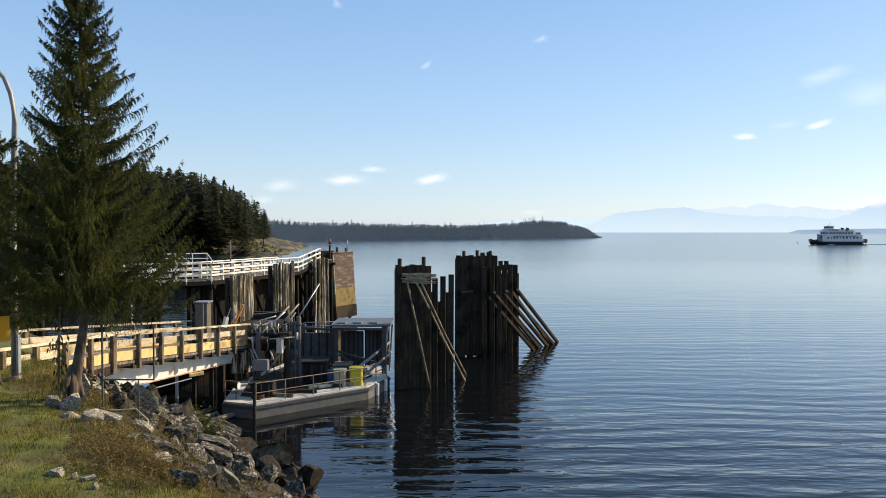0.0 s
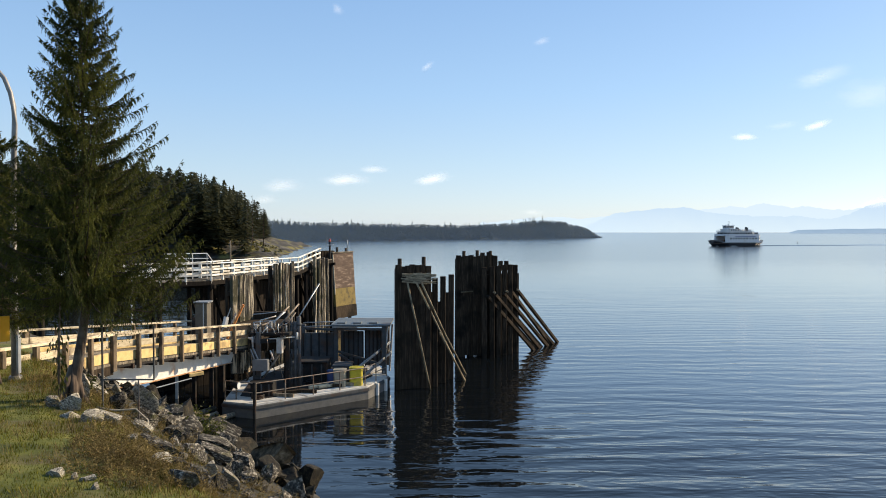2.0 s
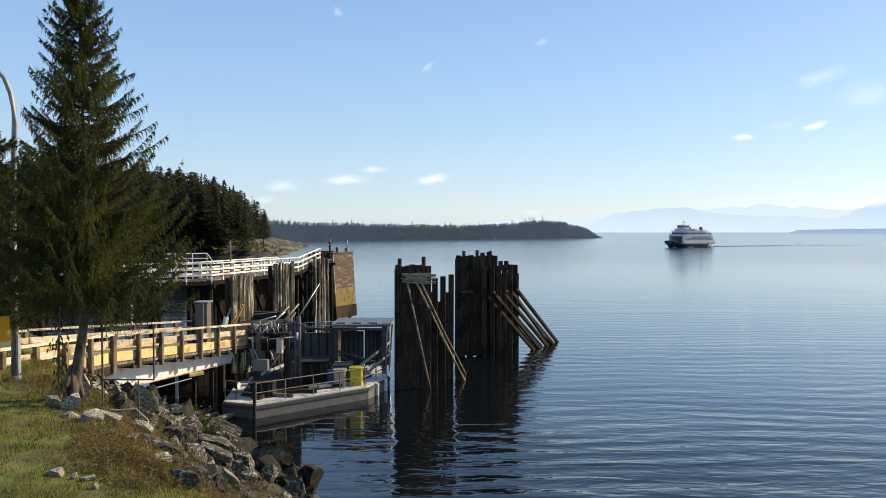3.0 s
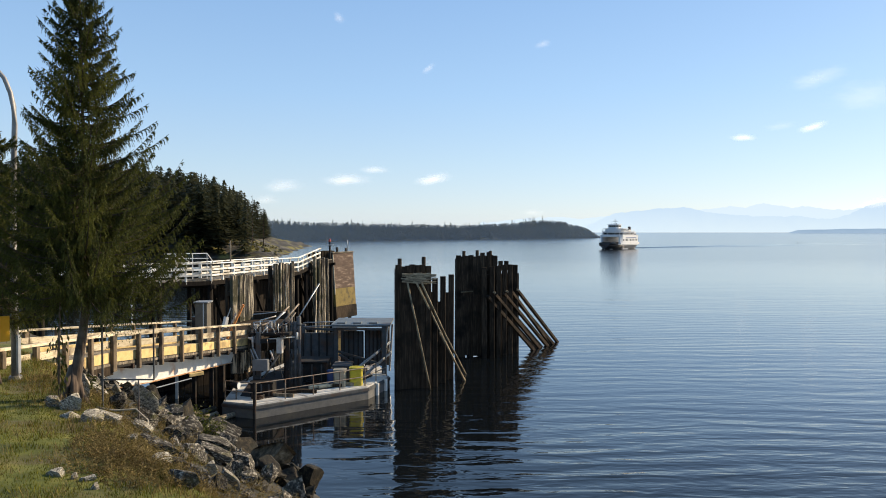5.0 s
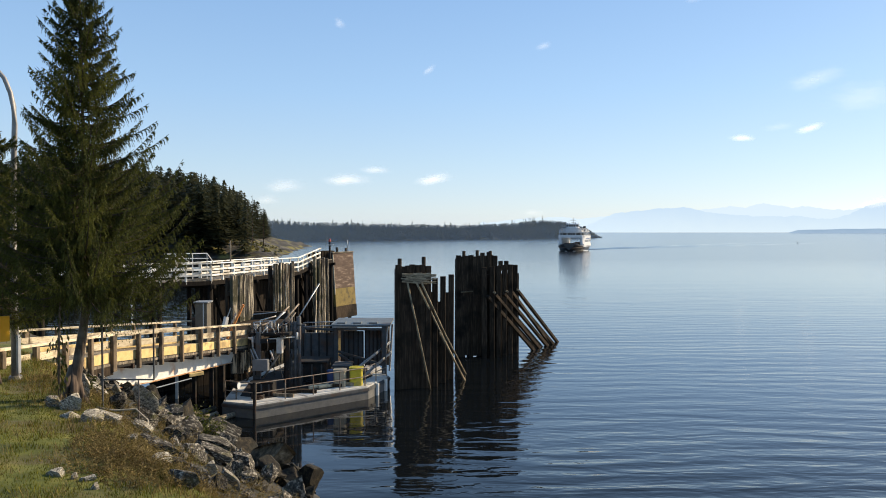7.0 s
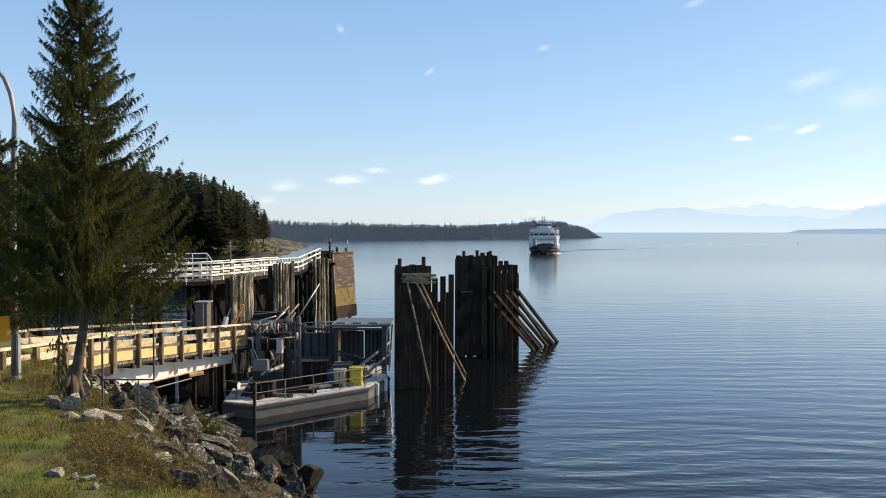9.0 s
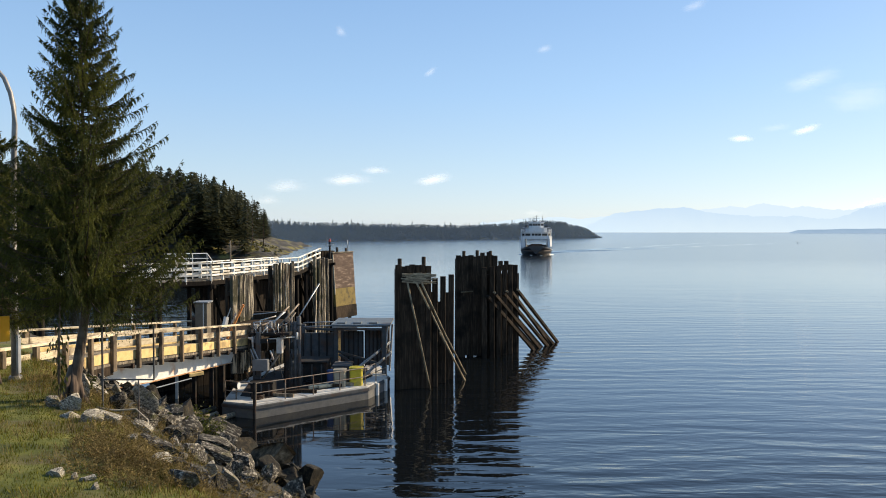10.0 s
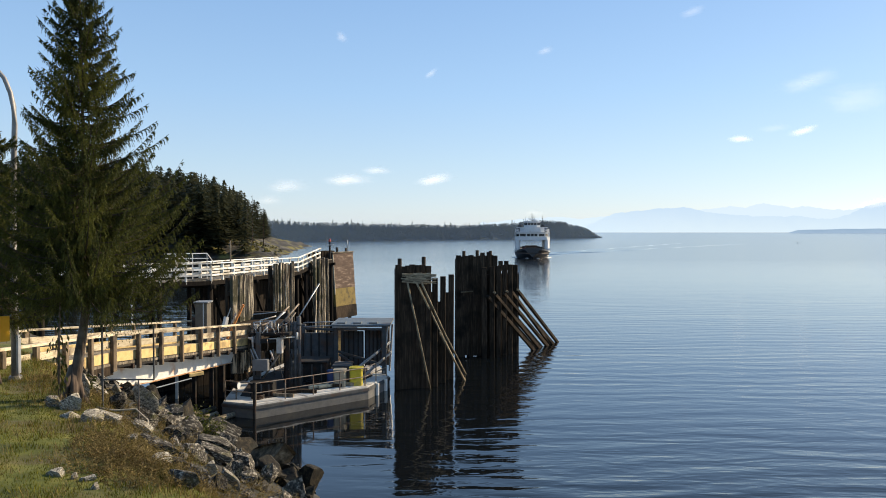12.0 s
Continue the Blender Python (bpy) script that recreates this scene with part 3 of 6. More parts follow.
def cloud(cx, cz, w, h, density, tilt=0.0):
    """A thin sheet of vapour, w by h metres, sagging a little at its rim."""
    sh = Shape()
    n = 12
    for j in range(n + 1):
        for i in range(n + 1):
            u, v = 2 * i / n - 1, 2 * j / n - 1
            sh.v.append((cx + u * w / 2, CLOUD_Y + 12 * (u * u + v * v), cz + v * h / 2 + math.sin(radians(tilt)) * u * w / 2))
    sh.f = [(j * (n + 1) + i, j * (n + 1) + i + 1, (j + 1) * (n + 1) + i + 1, (j + 1) * (n + 1) + i) for j in range(n) for i in range(n)]
    ob = lone("cloud", sh, M_CLOUD, (cx, CLOUD_Y, cz), "small thin white fair-weather cloud", "cloud", "clouds", smooth=True)
    uv = ob.data.uv_layers.new(name="UVMap")
    for lp in ob.data.loops:
        k = lp.vertex_index
        uv.data[lp.index].uv = (2 * (k % (n + 1)) / n - 1, 2 * (k // (n + 1)) / n - 1)
    ob["density"] = 0.8 * float(density)
    ob.visible_shadow = False
    return ob


build_ground()
water = build_water()
build_far_land()
# headland glows too, its blue haze put into the colour
M_HEADLAND = hazed_backdrop_material("hazed_headland", (0.26, 0.375, 0.53), (0.215, 0.325, 0.475), 0, 30)
M_SCRUB = leafy("olive_scrub", (0.03, 0.03, 0.010), (0.15, 0.13, 0.03), 0.15, 0.08)
build_woods()
build_mountains()
CLOUDS = [
    cloud(-590, 326, 380, 92, 0.62, 0),
    cloud(-979, 292, 330, 110, 0.36, 0),
    cloud(-418, 390, 250, 62, 0.46, -3),
    cloud(-55, 332, 290, 88, 0.70, 7),
    cloud(1848, 588, 215, 58, 0.85, -2),
    cloud(2304, 664, 230, 66, 0.78, 14),
    cloud(2330, 960, 520, 150, 0.26, 15),
    cloud(-1083, 206, 210, 80, 0.26, 0),
    cloud(-93, 1022, 95, 62, 0.30, 30),
    cloud(605, 1178, 125, 62, 0.26, 10),
    cloud(-640, 1390, 95, 85, 0.26, -25),
    cloud(555, 130, 190, 50, 0.22, 0),
    cloud(2620, 850, 620, 260, 0.22, 4),
    cloud(2090, 660, 260, 60, 0.16, 6),
    cloud(1595, 1560, 190, 80, 0.24, 15),
    cloud(2690, 190, 330, 80, 0.40, 8),
]


# ---- trees and plants on the bank ----
def spray(sh, p, d, length, width, rng):
    """A flat hanging frond of a cedar: a narrow, notched blade."""
    d = Vector(d).normalized()
    s = d.cross(Vector((rng.uniform(-1, 1), rng.uniform(-1, 1), rng.uniform(-0.3, 0.3)))).normalized()
    p = Vector(p)
    a = p + d * length * 0.35
    b = p + d * length * 0.7
    sh.add([p, a + s * width, b + s * width * 0.55, p + d * length, b - s * width * 0.6, a - s * width], [(0, 1, 2, 3), (0, 3, 4, 5)])


def cedar(name, base, height, crown, profile, limbs, label, seed, bare=0.0, trunk_r=0.2, lean=0.0):
    """A cedar: a tapered trunk with a flared foot, limbs that sag and lift again, and fronds hanging from them."""
    rng = random.Random(seed)
    x, y, z = base
    ob = thing(name, base, label, "tree")
    sh = Shape()
    sh.pipe([(x - lean, y, z - 0.6), (x + 0.03 - lean, y, z + 0.1), (x + 0.05 - lean * 0.8, y, z + 0.5), (x + 0.1, y, z + height * 0.2), (x + 0.1, y + 0.05, z + height * 0.5), (x + 0.06, y, z + height)], trunk_r, 10, 0.015)
    for a in range(5):
        an = a * 1.26 + 0.4
        sh.pipe([(x - lean * 0.7, y, z + 0.9), (x - lean + 1.1 * trunk_r * math.cos(an), y + 1.1 * trunk_r * math.sin(an), z + 0.1), (x - lean + 2.7 * trunk_r * math.cos(an), y + 2.7 * trunk_r * math.sin(an), z - 0.5)], trunk_r * 0.55, 6, trunk_r * 0.2)
    part("trunk", sh, M_BARK, ob, "fluted grey-brown trunk with spreading roots", smooth=True)
    wood, leaf = Shape(), Shape()
    for i in range(limbs):
        k = min(1, max(0, (i + rng.uniform(-3, 4)) / limbs)) ** 1.25
        zz = z + height * (crown + (0.985 - crown) * k)
        an = i * 2.39996 + rng.uniform(-0.4, 0.4)
        reach = interp(k, profile) * rng.choice((0.45, 0.62, 0.75, 0.85, 0.93, 1.02)) * (1 + 0.14 * math.cos(an) * max(0, 1 - 2 * k))
        ca, sn = math.cos(an), math.sin(an)
        stem = Vector((x + 0.08, y, zz))
        pts = []
        n = 7
        tip_up, bend = rng.uniform(-0.18, 0.36), rng.uniform(0.0, 1.1)
        wander = reach * rng.uniform(-0.08, 0.10)
        sag = reach * (rng.uniform(0.10, 0.30) * (1.25 - k) + max(0, 0.14 - k) * 1.0)
        lift = reach * rng.uniform(0.06, 0.2 + 0.16 * k)
        for j in range(n + 1):
            s = j / n
            rise = reach * (0.5 * k + 0.06 + tip_up) * s ** (1.0 + bend)
            pts.append(stem + Vector((ca * reach * s, sn * reach * s, rise + wander * math.sin(s * 3.1) - sag * (1 - 0.6 * k) * math.sin(s * 2.6) * 0.8 + lift * s ** 4 * (1 - k))))
        wood.pipe(pts, 0.010 + 0.008 * reach, 5, 0.003)
        side = Vector((-sn, ca, 0))
        steps = int(8 + reach * 15)
        for j in range(steps):
            s = 0.10 + 0.90 * (j + rng.random()) / steps
            f = s * n
            q = pts[min(n - 1, int(f))].lerp(pts[min(n, int(f) + 1)], f - int(f))
            out = (pts[min(n, int(f) + 1)] - pts[min(n - 1, int(f))]).normalized()
            branch = (0.15 + 0.40 * (1 - s)) * (0.4 + 0.3 * reach) * rng.uniform(0.6, 1.25)
            for sg in (-1, 1):
                if rng.random() < bare + 0.10 + 0.10 * k:
                    continue
                # a branchlet that bows over and hangs, feathered on both sides
                away = (out * rng.uniform(0.7, 1.1) + side * sg * rng.uniform(0.2, 0.75)).normalized()
                hang = rng.uniform(0.65, 1.35)
                m = 8
                last = q
                for u in range(1, m + 1):
                    v = u / m
                    at = q + away * branch * v * (1.1 - 0.3 * v) + Vector((0, 0, branch * (0.12 * v - hang * v * v)))
                    run = (at - last).normalized()
                    across = run.cross(Vector((0, 0, 1)))
                    if across.length < 0.1:
                        across = side.copy()
                    across.normalize()
                    for sd in (-1, 1):
                        dirn = run + across * sd * rng.uniform(0.15, 0.6) + Vector((0, 0, -rng.uniform(0.1, 0.8)))
                        spray(leaf, last.lerp(at, rng.random()), dirn, rng.uniform(0.045, 0.12) * (1.15 - 0.5 * v), rng.uniform(0.004, 0.010), rng)
                    last = at
        spray(leaf, pts[-1], pts[-1] - pts[-2], 0.13, 0.008, rng)
    tagged(part("limb_work", wood, M_LIMB, ob, "thin sagging limbs"), kind="stuff")
    tagged(part("crown", leaf, M_CEDAR, ob, "dark green drooping fronds"), kind="stuff")
    return ob


PROFILE = [(0, 2.4), (0.1, 2.7), (0.25, 2.3), (0.4, 1.9), (0.55, 1.5), (0.7, 1.12), (0.85, 0.74), (0.95, 0.42), (1, 0.12)]
cedar("cedar_tree", (-9.35, 19.0, bank(-9.35, 19.0)), 10.9, 0.27, PROFILE, 420, "tall dark green cedar with drooping fronds on the bank", 11, 0.0, 0.23, 0.28)
cedar("cedar_tree", (-12.4, 20.3, bank(-12.4, 20.3)), 7.0, 0.26, [(0, 1.4), (0.2, 1.6), (0.6, 1.3), (0.85, 0.8), (1, 0.15)], 125, "smaller dark cedar beside the tall one", 5, 0.0, 0.11)


def build_sapling():
    x, y = -9.55, 18.3
    z = bank(x, y)
    ob = thing("sapling", (x, y, z), "slender dark sapling beside the cedar trunk", "tree")
    sh = Shape()
    sh.pipe([(x, y, z - 0.2), (x - 0.03, y, z + 1.2), (x + 0.02, y, z + 2.6)], 0.05, 7, 0.02)
    part("trunk", sh, M_BARK, ob)
    leaf, rng = Shape(), random.Random(8)
    for i in range(160):
        h = rng.uniform(0.4, 2.6)
        a = rng.uniform(0, 6.28)
        r = rng.uniform(0.02, 0.3) * (1 if h > 1.4 else 0.5)
        spray(leaf, (x + r * math.cos(a), y + r * math.sin(a), z + h), (math.cos(a) * 0.3, math.sin(a) * 0.3, -1), 0.16, 0.025, rng)
    part("leaves", leaf, M_CEDAR, ob)


def build_grass():
    rng = random.Random(21)
    green, dry = Shape(), Shape()
    for i in range(150000):
        x, y = rng.uniform(-17, -1.5), rng.uniform(8, 27)
        s = shore(x, y)
        if s < 6.0 or x / y < -0.66 or x / y > -0.2:
            continue
        tuft = noise.noise((x * 0.9, y * 0.9, 4)) + 0.6 * noise.noise((x * 2.6, y * 2.6, 8))
        edge = s < 9.3 + 1.2 * noise.noise((x * 0.4, y * 0.4, 7))
        if s < 7.5 and rng.random() < 0.6:
            continue
        z = bank(x, y)
        h = rng.uniform(0.02, 0.06) * (1 + 2.6 * max(0, tuft)) * (2.0 if edge else 1)
        a = rng.uniform(0, 6.28)
        w = 0.008 if not edge else 0.007
        dx, dy = rng.uniform(-0.6, 0.6) * h, rng.uniform(-0.6, 0.6) * h
        (dry if (edge and rng.random() < 0.55) or rng.random() < 0.06 else green).add(
            [(x - w * math.cos(a), y - w * math.sin(a), z - 0.02), (x + w * math.cos(a), y + w * math.sin(a), z - 0.02), (x + dx, y + dy, z + h)], [(0, 1, 2)])
    lone("grass", green, M_BLADE, (0, 0, 0), "short mossy green and yellowish grass on the bank", "grass", kind="stuff")
    # bramble and dead stalks along the brow
    for i in range(9000):
        x, y = rng.uniform(-12, -2.5), rng.uniform(9, 24)
        s = shore(x, y)
        if not 4.4 < s < 9.6 or noise.noise((x * 0.45, y * 0.45, 12)) < (-0.12 if s < 8.6 else 0.12):
            continue
        z = bank(x, y)
        p = Vector((x, y, z - 0.03))
        a = rng.uniform(0, 6.28)
        L = rng.uniform(0.15, 0.6)
        d = Vector((math.cos(a) * 0.6, math.sin(a) * 0.6, 1))
        q = p + d * L * 0.5
        r = q + Vector((d.x, d.y, rng.uniform(-0.4, 0.6))) * L * 0.5
        dry.pipe([p, q, r], 0.004, 3, 0.0015)
        for k in range(6):
            spray(dry, p.lerp(r, rng.uniform(0.3, 1)), (rng.uniform(-1, 1), rng.uniform(-1, 1), rng.uniform(-0.6, 0.6)), rng.uniform(0.05, 0.13), 0.007, rng)
    for i in range(26000):
        x, y = rng.uniform(-15, -3), rng.uniform(9, 22)
        s = shore(x, y)
        if s < 8.2 or x / y < -0.66 or x / y > -0.25 or noise.noise((x * 0.55, y * 0.75, 31)) + 0.5 * noise.noise((x * 1.7, y * 1.7, 2)) < 0.16:
            continue
        z = bank(x, y)
        h = rng.uniform(0.06, 0.2)
        a = rng.uniform(0, 6.28)
        dx, dy = rng.uniform(-0.9, 0.9) * h, rng.uniform(-0.9, 0.9) * h
        dry.add([(x - 0.006 * math.cos(a), y - 0.006 * math.sin(a), z - 0.02), (x + 0.006 * math.cos(a), y + 0.006 * math.sin(a), z - 0.02), (x + dx, y + dy, z + h)], [(0, 1, 2)])
    # taller brown thickets on the brow
    for cx, cy, size, count in ((-5.95, 13.5, 1.0, 260), (-6.5, 14.9, 1.0, 240), (-5.3, 12.9, 0.8, 200), (-7.1, 16.2, 0.8, 140), (-4.9, 13.6, 0.7, 140), (-6.3, 16.6, 0.6, 120)):
        for i in range(count):
            a, t = rng.uniform(0, 6.28), size * math.sqrt(rng.random())
            x, y = cx + t * math.cos(a), cy + t * math.sin(a)
            p = Vector((x, y, bank(x, y) - 0.03))
            L = rng.uniform(0.18, 0.55) * (1.1 - 0.5 * t / size)
            d = Vector((rng.uniform(-0.7, 0.7), rng.uniform(-0.7, 0.7), 1))
            q = p + d * L * 0.55
            e = q + Vector((d.x * 1.3, d.y * 1.3, rng.uniform(-0.3, 0.7))) * L * 0.45
            dry.pipe([p, q, e], 0.0045, 3, 0.0015)
            for k in range(9):
                spray(dry, p.lerp(e, rng.uniform(0.25, 1)), (rng.uniform(-1, 1), rng.uniform(-1, 1), rng.uniform(-0.5, 0.8)), rng.uniform(0.04, 0.11), 0.006, rng)
    lone("dry_brush", dry, M_DRY, (0, 0, 0), "brown dry stalks and brambles along the brow", "brush", kind="stuff")


def rock_mesh(seed, flat=0.7, mat=None, block=False):
    """A boulder: a ball or a block split along flat joints, its faces pitted."""
    rng = random.Random(seed)
    bm = bmesh.new()
    if block:
        bmesh.ops.create_cube(bm, size=2.0)
        bmesh.ops.subdivide_edges(bm, edges=bm.edges[:], cuts=9, use_grid_fill=True)
        size = Vector((rng.uniform(0.65, 0.9), rng.uniform(0.5, 0.75), rng.uniform(0.8, 1.0)))
        for v in bm.verts:
            v.co = Vector((v.co.x * size.x, v.co.y * size.y, v.co.z * size.z))
    else:
        bmesh.ops.create_icosphere(bm, subdivisions=4, radius=1.0)
    near, far, count = (0.50, 0.85, 9) if block else (0.30, 0.66, 13)
    cuts = [(Vector((rng.gauss(0, 1), rng.gauss(0, 1), rng.gauss(0, 1))).normalized(), rng.uniform(near, far)) for _ in range(count)]
    for v in bm.verts:
        for nrm, dist in cuts:
            over = v.co.dot(nrm) - dist
            if over > 0:
                v.co -= nrm * over
        ledge = 0.03 * math.floor(v.co.z * 4 + 2 * noise.noise(v.co * 0.8 + Vector((seed, 3, 0)))) % 0.06 if block else 0
        v.co *= (1.12 if block else 1.5) + ledge + 0.04 * noise.noise(v.co * 2.2 + Vector((seed, 0, 0))) + 0.03 * noise.noise(v.co * 6 + Vector((0, seed, 0))) + 0.012 * noise.noise(v.co * 16)
        v.co.z *= flat
    me = bpy.data.meshes.new("boulder")
    bm.to_mesh(me)
    bm.free()
    me.materials.append(mat or M_ROCK)
    return me


def build_boulders():
    rng = random.Random(17)
    dry = [rock_mesh(s, rng.uniform(0.6, 1.0), None, s % 3 > 0) for s in range(8)]
    wet = [rock_mesh(s + 40, rng.uniform(0.6, 0.9), M_WETROCK) for s in range(5)]

    def put(x, y, r, mesh, label, sink=0.35, tilt=None, sc=(1, 1, 1)):
        ob = new("boulder", mesh)
        ob.location = (x, y, bank(x, y) + r * (0.5 - sink))
        ob.rotation_euler = tilt or (rng.uniform(-0.9, 0.9), rng.uniform(-0.9, 0.9), rng.uniform(0, 6.28))
        ob.scale = (r * sc[0], r * sc[1], r * sc[2])
        tagged(ob, label, "boulder", "boulders of the bank")

    # the large ones that stand out
    GREY, WEED = "grey angular granite boulder on the bank", "brown weed-stained boulder at the water's edge"
    pale = [rock_mesh(s + 20, rng.uniform(0.8, 1.0), M_PALEROCK, True) for s in range(5)]
    SLAB = "pale upright slab of granite leaning on the bank"
    for x, y, r, k, sink, tilt, sc, lab in (
            (-9.25, 22.8, 0.70, 0, -0.3, (0.3, -0.6, 0.5), (0.45, 0.32, 1.0), "large pale slab of granite leaning on the bank"),
            (-10.0, 22.5, 0.42, 1, -0.35, (0.2, -0.35, 0.3), (0.38, 0.4, 1.0), SLAB), (-9.55, 19.5, 0.4, 2, -0.2, (0.1, 0.08, 0.4), (0.38, 0.4, 1.1), "upright pale stone at the foot of the cedar"),
            (-11.4, 24.0, 0.42, 3, 0.1, (0.1, 0.5, 0.2), (1.1, 0.8, 0.5), SLAB), (-8.05, 16.85, 0.24, 4, 0.0, (0.2, 0.1, 0.6), (1.1, 0.8, 0.75), "yellowish pale boulder in the grass"),
            (-7.85, 17.2, 0.28, 1, 0.0, (0.2, 0.55, 0.2), (1.2, 0.7, 0.5), SLAB), (-9.6, 18.05, 0.2, 2, 0.0, (0.3, -0.5, 0.3), (0.8, 0.8, 1.1), SLAB), (-9.2, 18.05, 0.27, 0, 0.0, (0.2, 0.4, 0.6), (1.0, 0.8, 0.9), SLAB),
            (-5.45, 14.2, 0.19, 4, -0.2, (0.3, 0.2, 0.5), (1.1, 0.8, 0.8), "yellowish pale boulder in the brush"), (-4.5, 12.9, 0.24, 3, -0.1, (0.1, 0.25, 0.1), (1.1, 0.8, 1.0), "grey angular granite boulder on the bank"),
            (-5.2, 16.3, 0.17, 0, -0.5, (0, 0, 0.3), (1, 1, 1), "round pale boulder among darker rocks"), (-6.2, 19.8, 0.5, 1, -0.4, (0.2, 0.45, 0.3), (1.1, 0.6, 0.45), "long pale split slab among the rocks"),
            (-5.95, 19.2, 0.42, 2, -0.3, (0.1, 0.5, 0.5), (1.0, 0.6, 0.35), "long pale split slab among the rocks"), (-5.95, 15.7, 0.36, 3, -0.1, (0.15, 0.45, 0.2), (1.2, 0.7, 0.35), "long pale split slab among the rocks"),
            (-4.95, 17.5, 0.26, 4, -0.2, (0.1, 0.1, 0.4), (0.55, 0.6, 1.2), "upright brownish boulder among dark rocks"), (-4.5, 15.6, 0.28, 0, -0.3, (0.2, -0.7, 0.2), (0.4, 0.5, 1.2), "pale wedge of rock on edge"),
            (-6.65, 15.6, 0.14, 1, -0.1, (0.3, 0.2, 0.1), (1.1, 0.9, 0.8), SLAB), (-7.5, 18.3, 0.22, 2, -0.2, (0.1, 0.5, 0.1), (1.2, 0.8, 0.6), SLAB), (-5.4, 14.9, 0.3, 3, 0.2, (0.2, 0.3, 0.3), (1, 1, 0.8), "grey angular granite boulder on the bank")):
        put(x, y, r, pale[k] if "pale" in lab and "long" not in lab else dry[k], lab, sink, tilt, sc)
    put(-5.95, 25.3, 0.85, rock_mesh(77, 0.85, M_TANROCK), "large brown and grey boulder at the water's edge", 0.1, (0.3, 0.5, 0.6), (1.1, 0.9, 1.1))
    put(-5.1, 26.8, 0.42, rock_mesh(78, 0.8, M_TANROCK), WEED, 0.1)
    put(-8.2, 29.6, 0.7, wet[2], WEED, 0.2)
    put(-8.8, 27.8, 0.75, dry[5], GREY, 0.2, None, (1.3, 1, 0.7))
    for x, y, r, sc in ((-6.65, 12.5, 0.15, (1.2, 0.8, 0.7)), (-8.3, 11.4, 0.3, (1.6, 0.8, 0.6)), (-6.25, 12.4, 0.09, (0.7, 0.6, 1.5)), (-6.0, 12.35, 0.11, (1.4, 0.7, 0.7)), (-5.7, 12.0, 0.09, (0.8, 0.7, 1.4)), (-8.7, 17.2, 0.2, (1.3, 1, 0.8)), (-8.15, 17.9, 0.26, (1.2, 0.9, 0.8))):
        put(x, y, r, pale[int(r * 100) % 5], "small pale angular stone in the grass", 0.36, (0.2, 0.15, 0.4 + x), sc)
    count = 0
    while count < 290:
        x, y = rng.uniform(-19, 0), rng.uniform(12, 44)
        s = shore(x, y)
        if not (3.3 if y > 23.5 else 0.8) < s < 7.6:
            continue
        if -10.6 < x < -8.7 and 20.6 < y < 23.6:
            continue
        low = s < 3.7
        if s > 6.2 and rng.random() < 0.7:
            continue
        r = rng.choice((0.12, 0.15, 0.18, 0.22, 0.26, 0.3, 0.36, 0.44)) * (1.2 if low else 1) * (0.75 if s > 4.5 else 1)
        if -10.5 < x < -4 and y > 20:
            r *= 1.3
        put(x, y, r, rng.choice(wet if low else dry), WEED if low else GREY, rng.uniform(-0.05, 0.25), None, (rng.uniform(0.7, 1.2), rng.uniform(0.7, 1.1), rng.uniform(0.8, 1.5)))
        count += 1


def build_driftwood():
    for pts, rad in (([(-9.0, 19.0, 5.20), (-8.55, 19.1, 5.02), (-8.0, 19.1, 5.06), (-7.65, 19.0, 4.80), (-7.45, 18.6, 4.45)], 0.03),
                     ([(-8.75, 18.9, 5.02), (-8.3, 18.3, 4.85), (-7.9, 17.9, 4.62), (-7.3, 17.3, 4.7)], 0.026),
                     ([(-8.3, 19.2, 5.05), (-8.0, 19.0, 4.75), (-7.5, 18.4, 4.6), (-6.9, 17.6, 4.5)], 0.032),
                     ([(-10.15, 26.6, 3.25), (-9.7, 26.3, 2.95), (-9.25, 26.0, 2.65)], 0.05),
                     ([(-8.4, 19.1, 4.95), (-8.2, 18.6, 4.7), (-7.9, 18.4, 4.66)], 0.022), ([(-6.9, 18.2, 4.55), (-6.5, 17.9, 4.6), (-6.2, 17.5, 4.4)], 0.02)):
        pts = [Vector((x, y, max(z, bank(x, y) + 0.02))) for x, y, z in pts]
        pts[0].z, pts[-1].z = bank(pts[0].x, pts[0].y), bank(pts[-1].x, pts[-1].y)
        sh = Shape()
        sh.pipe(pts, rad, 7, rad * 0.5)
        lone("driftwood", sh, M_DRIFT, pts[0], "bleached bare branch lying on the rocks", "driftwood", "driftwood", smooth=True)


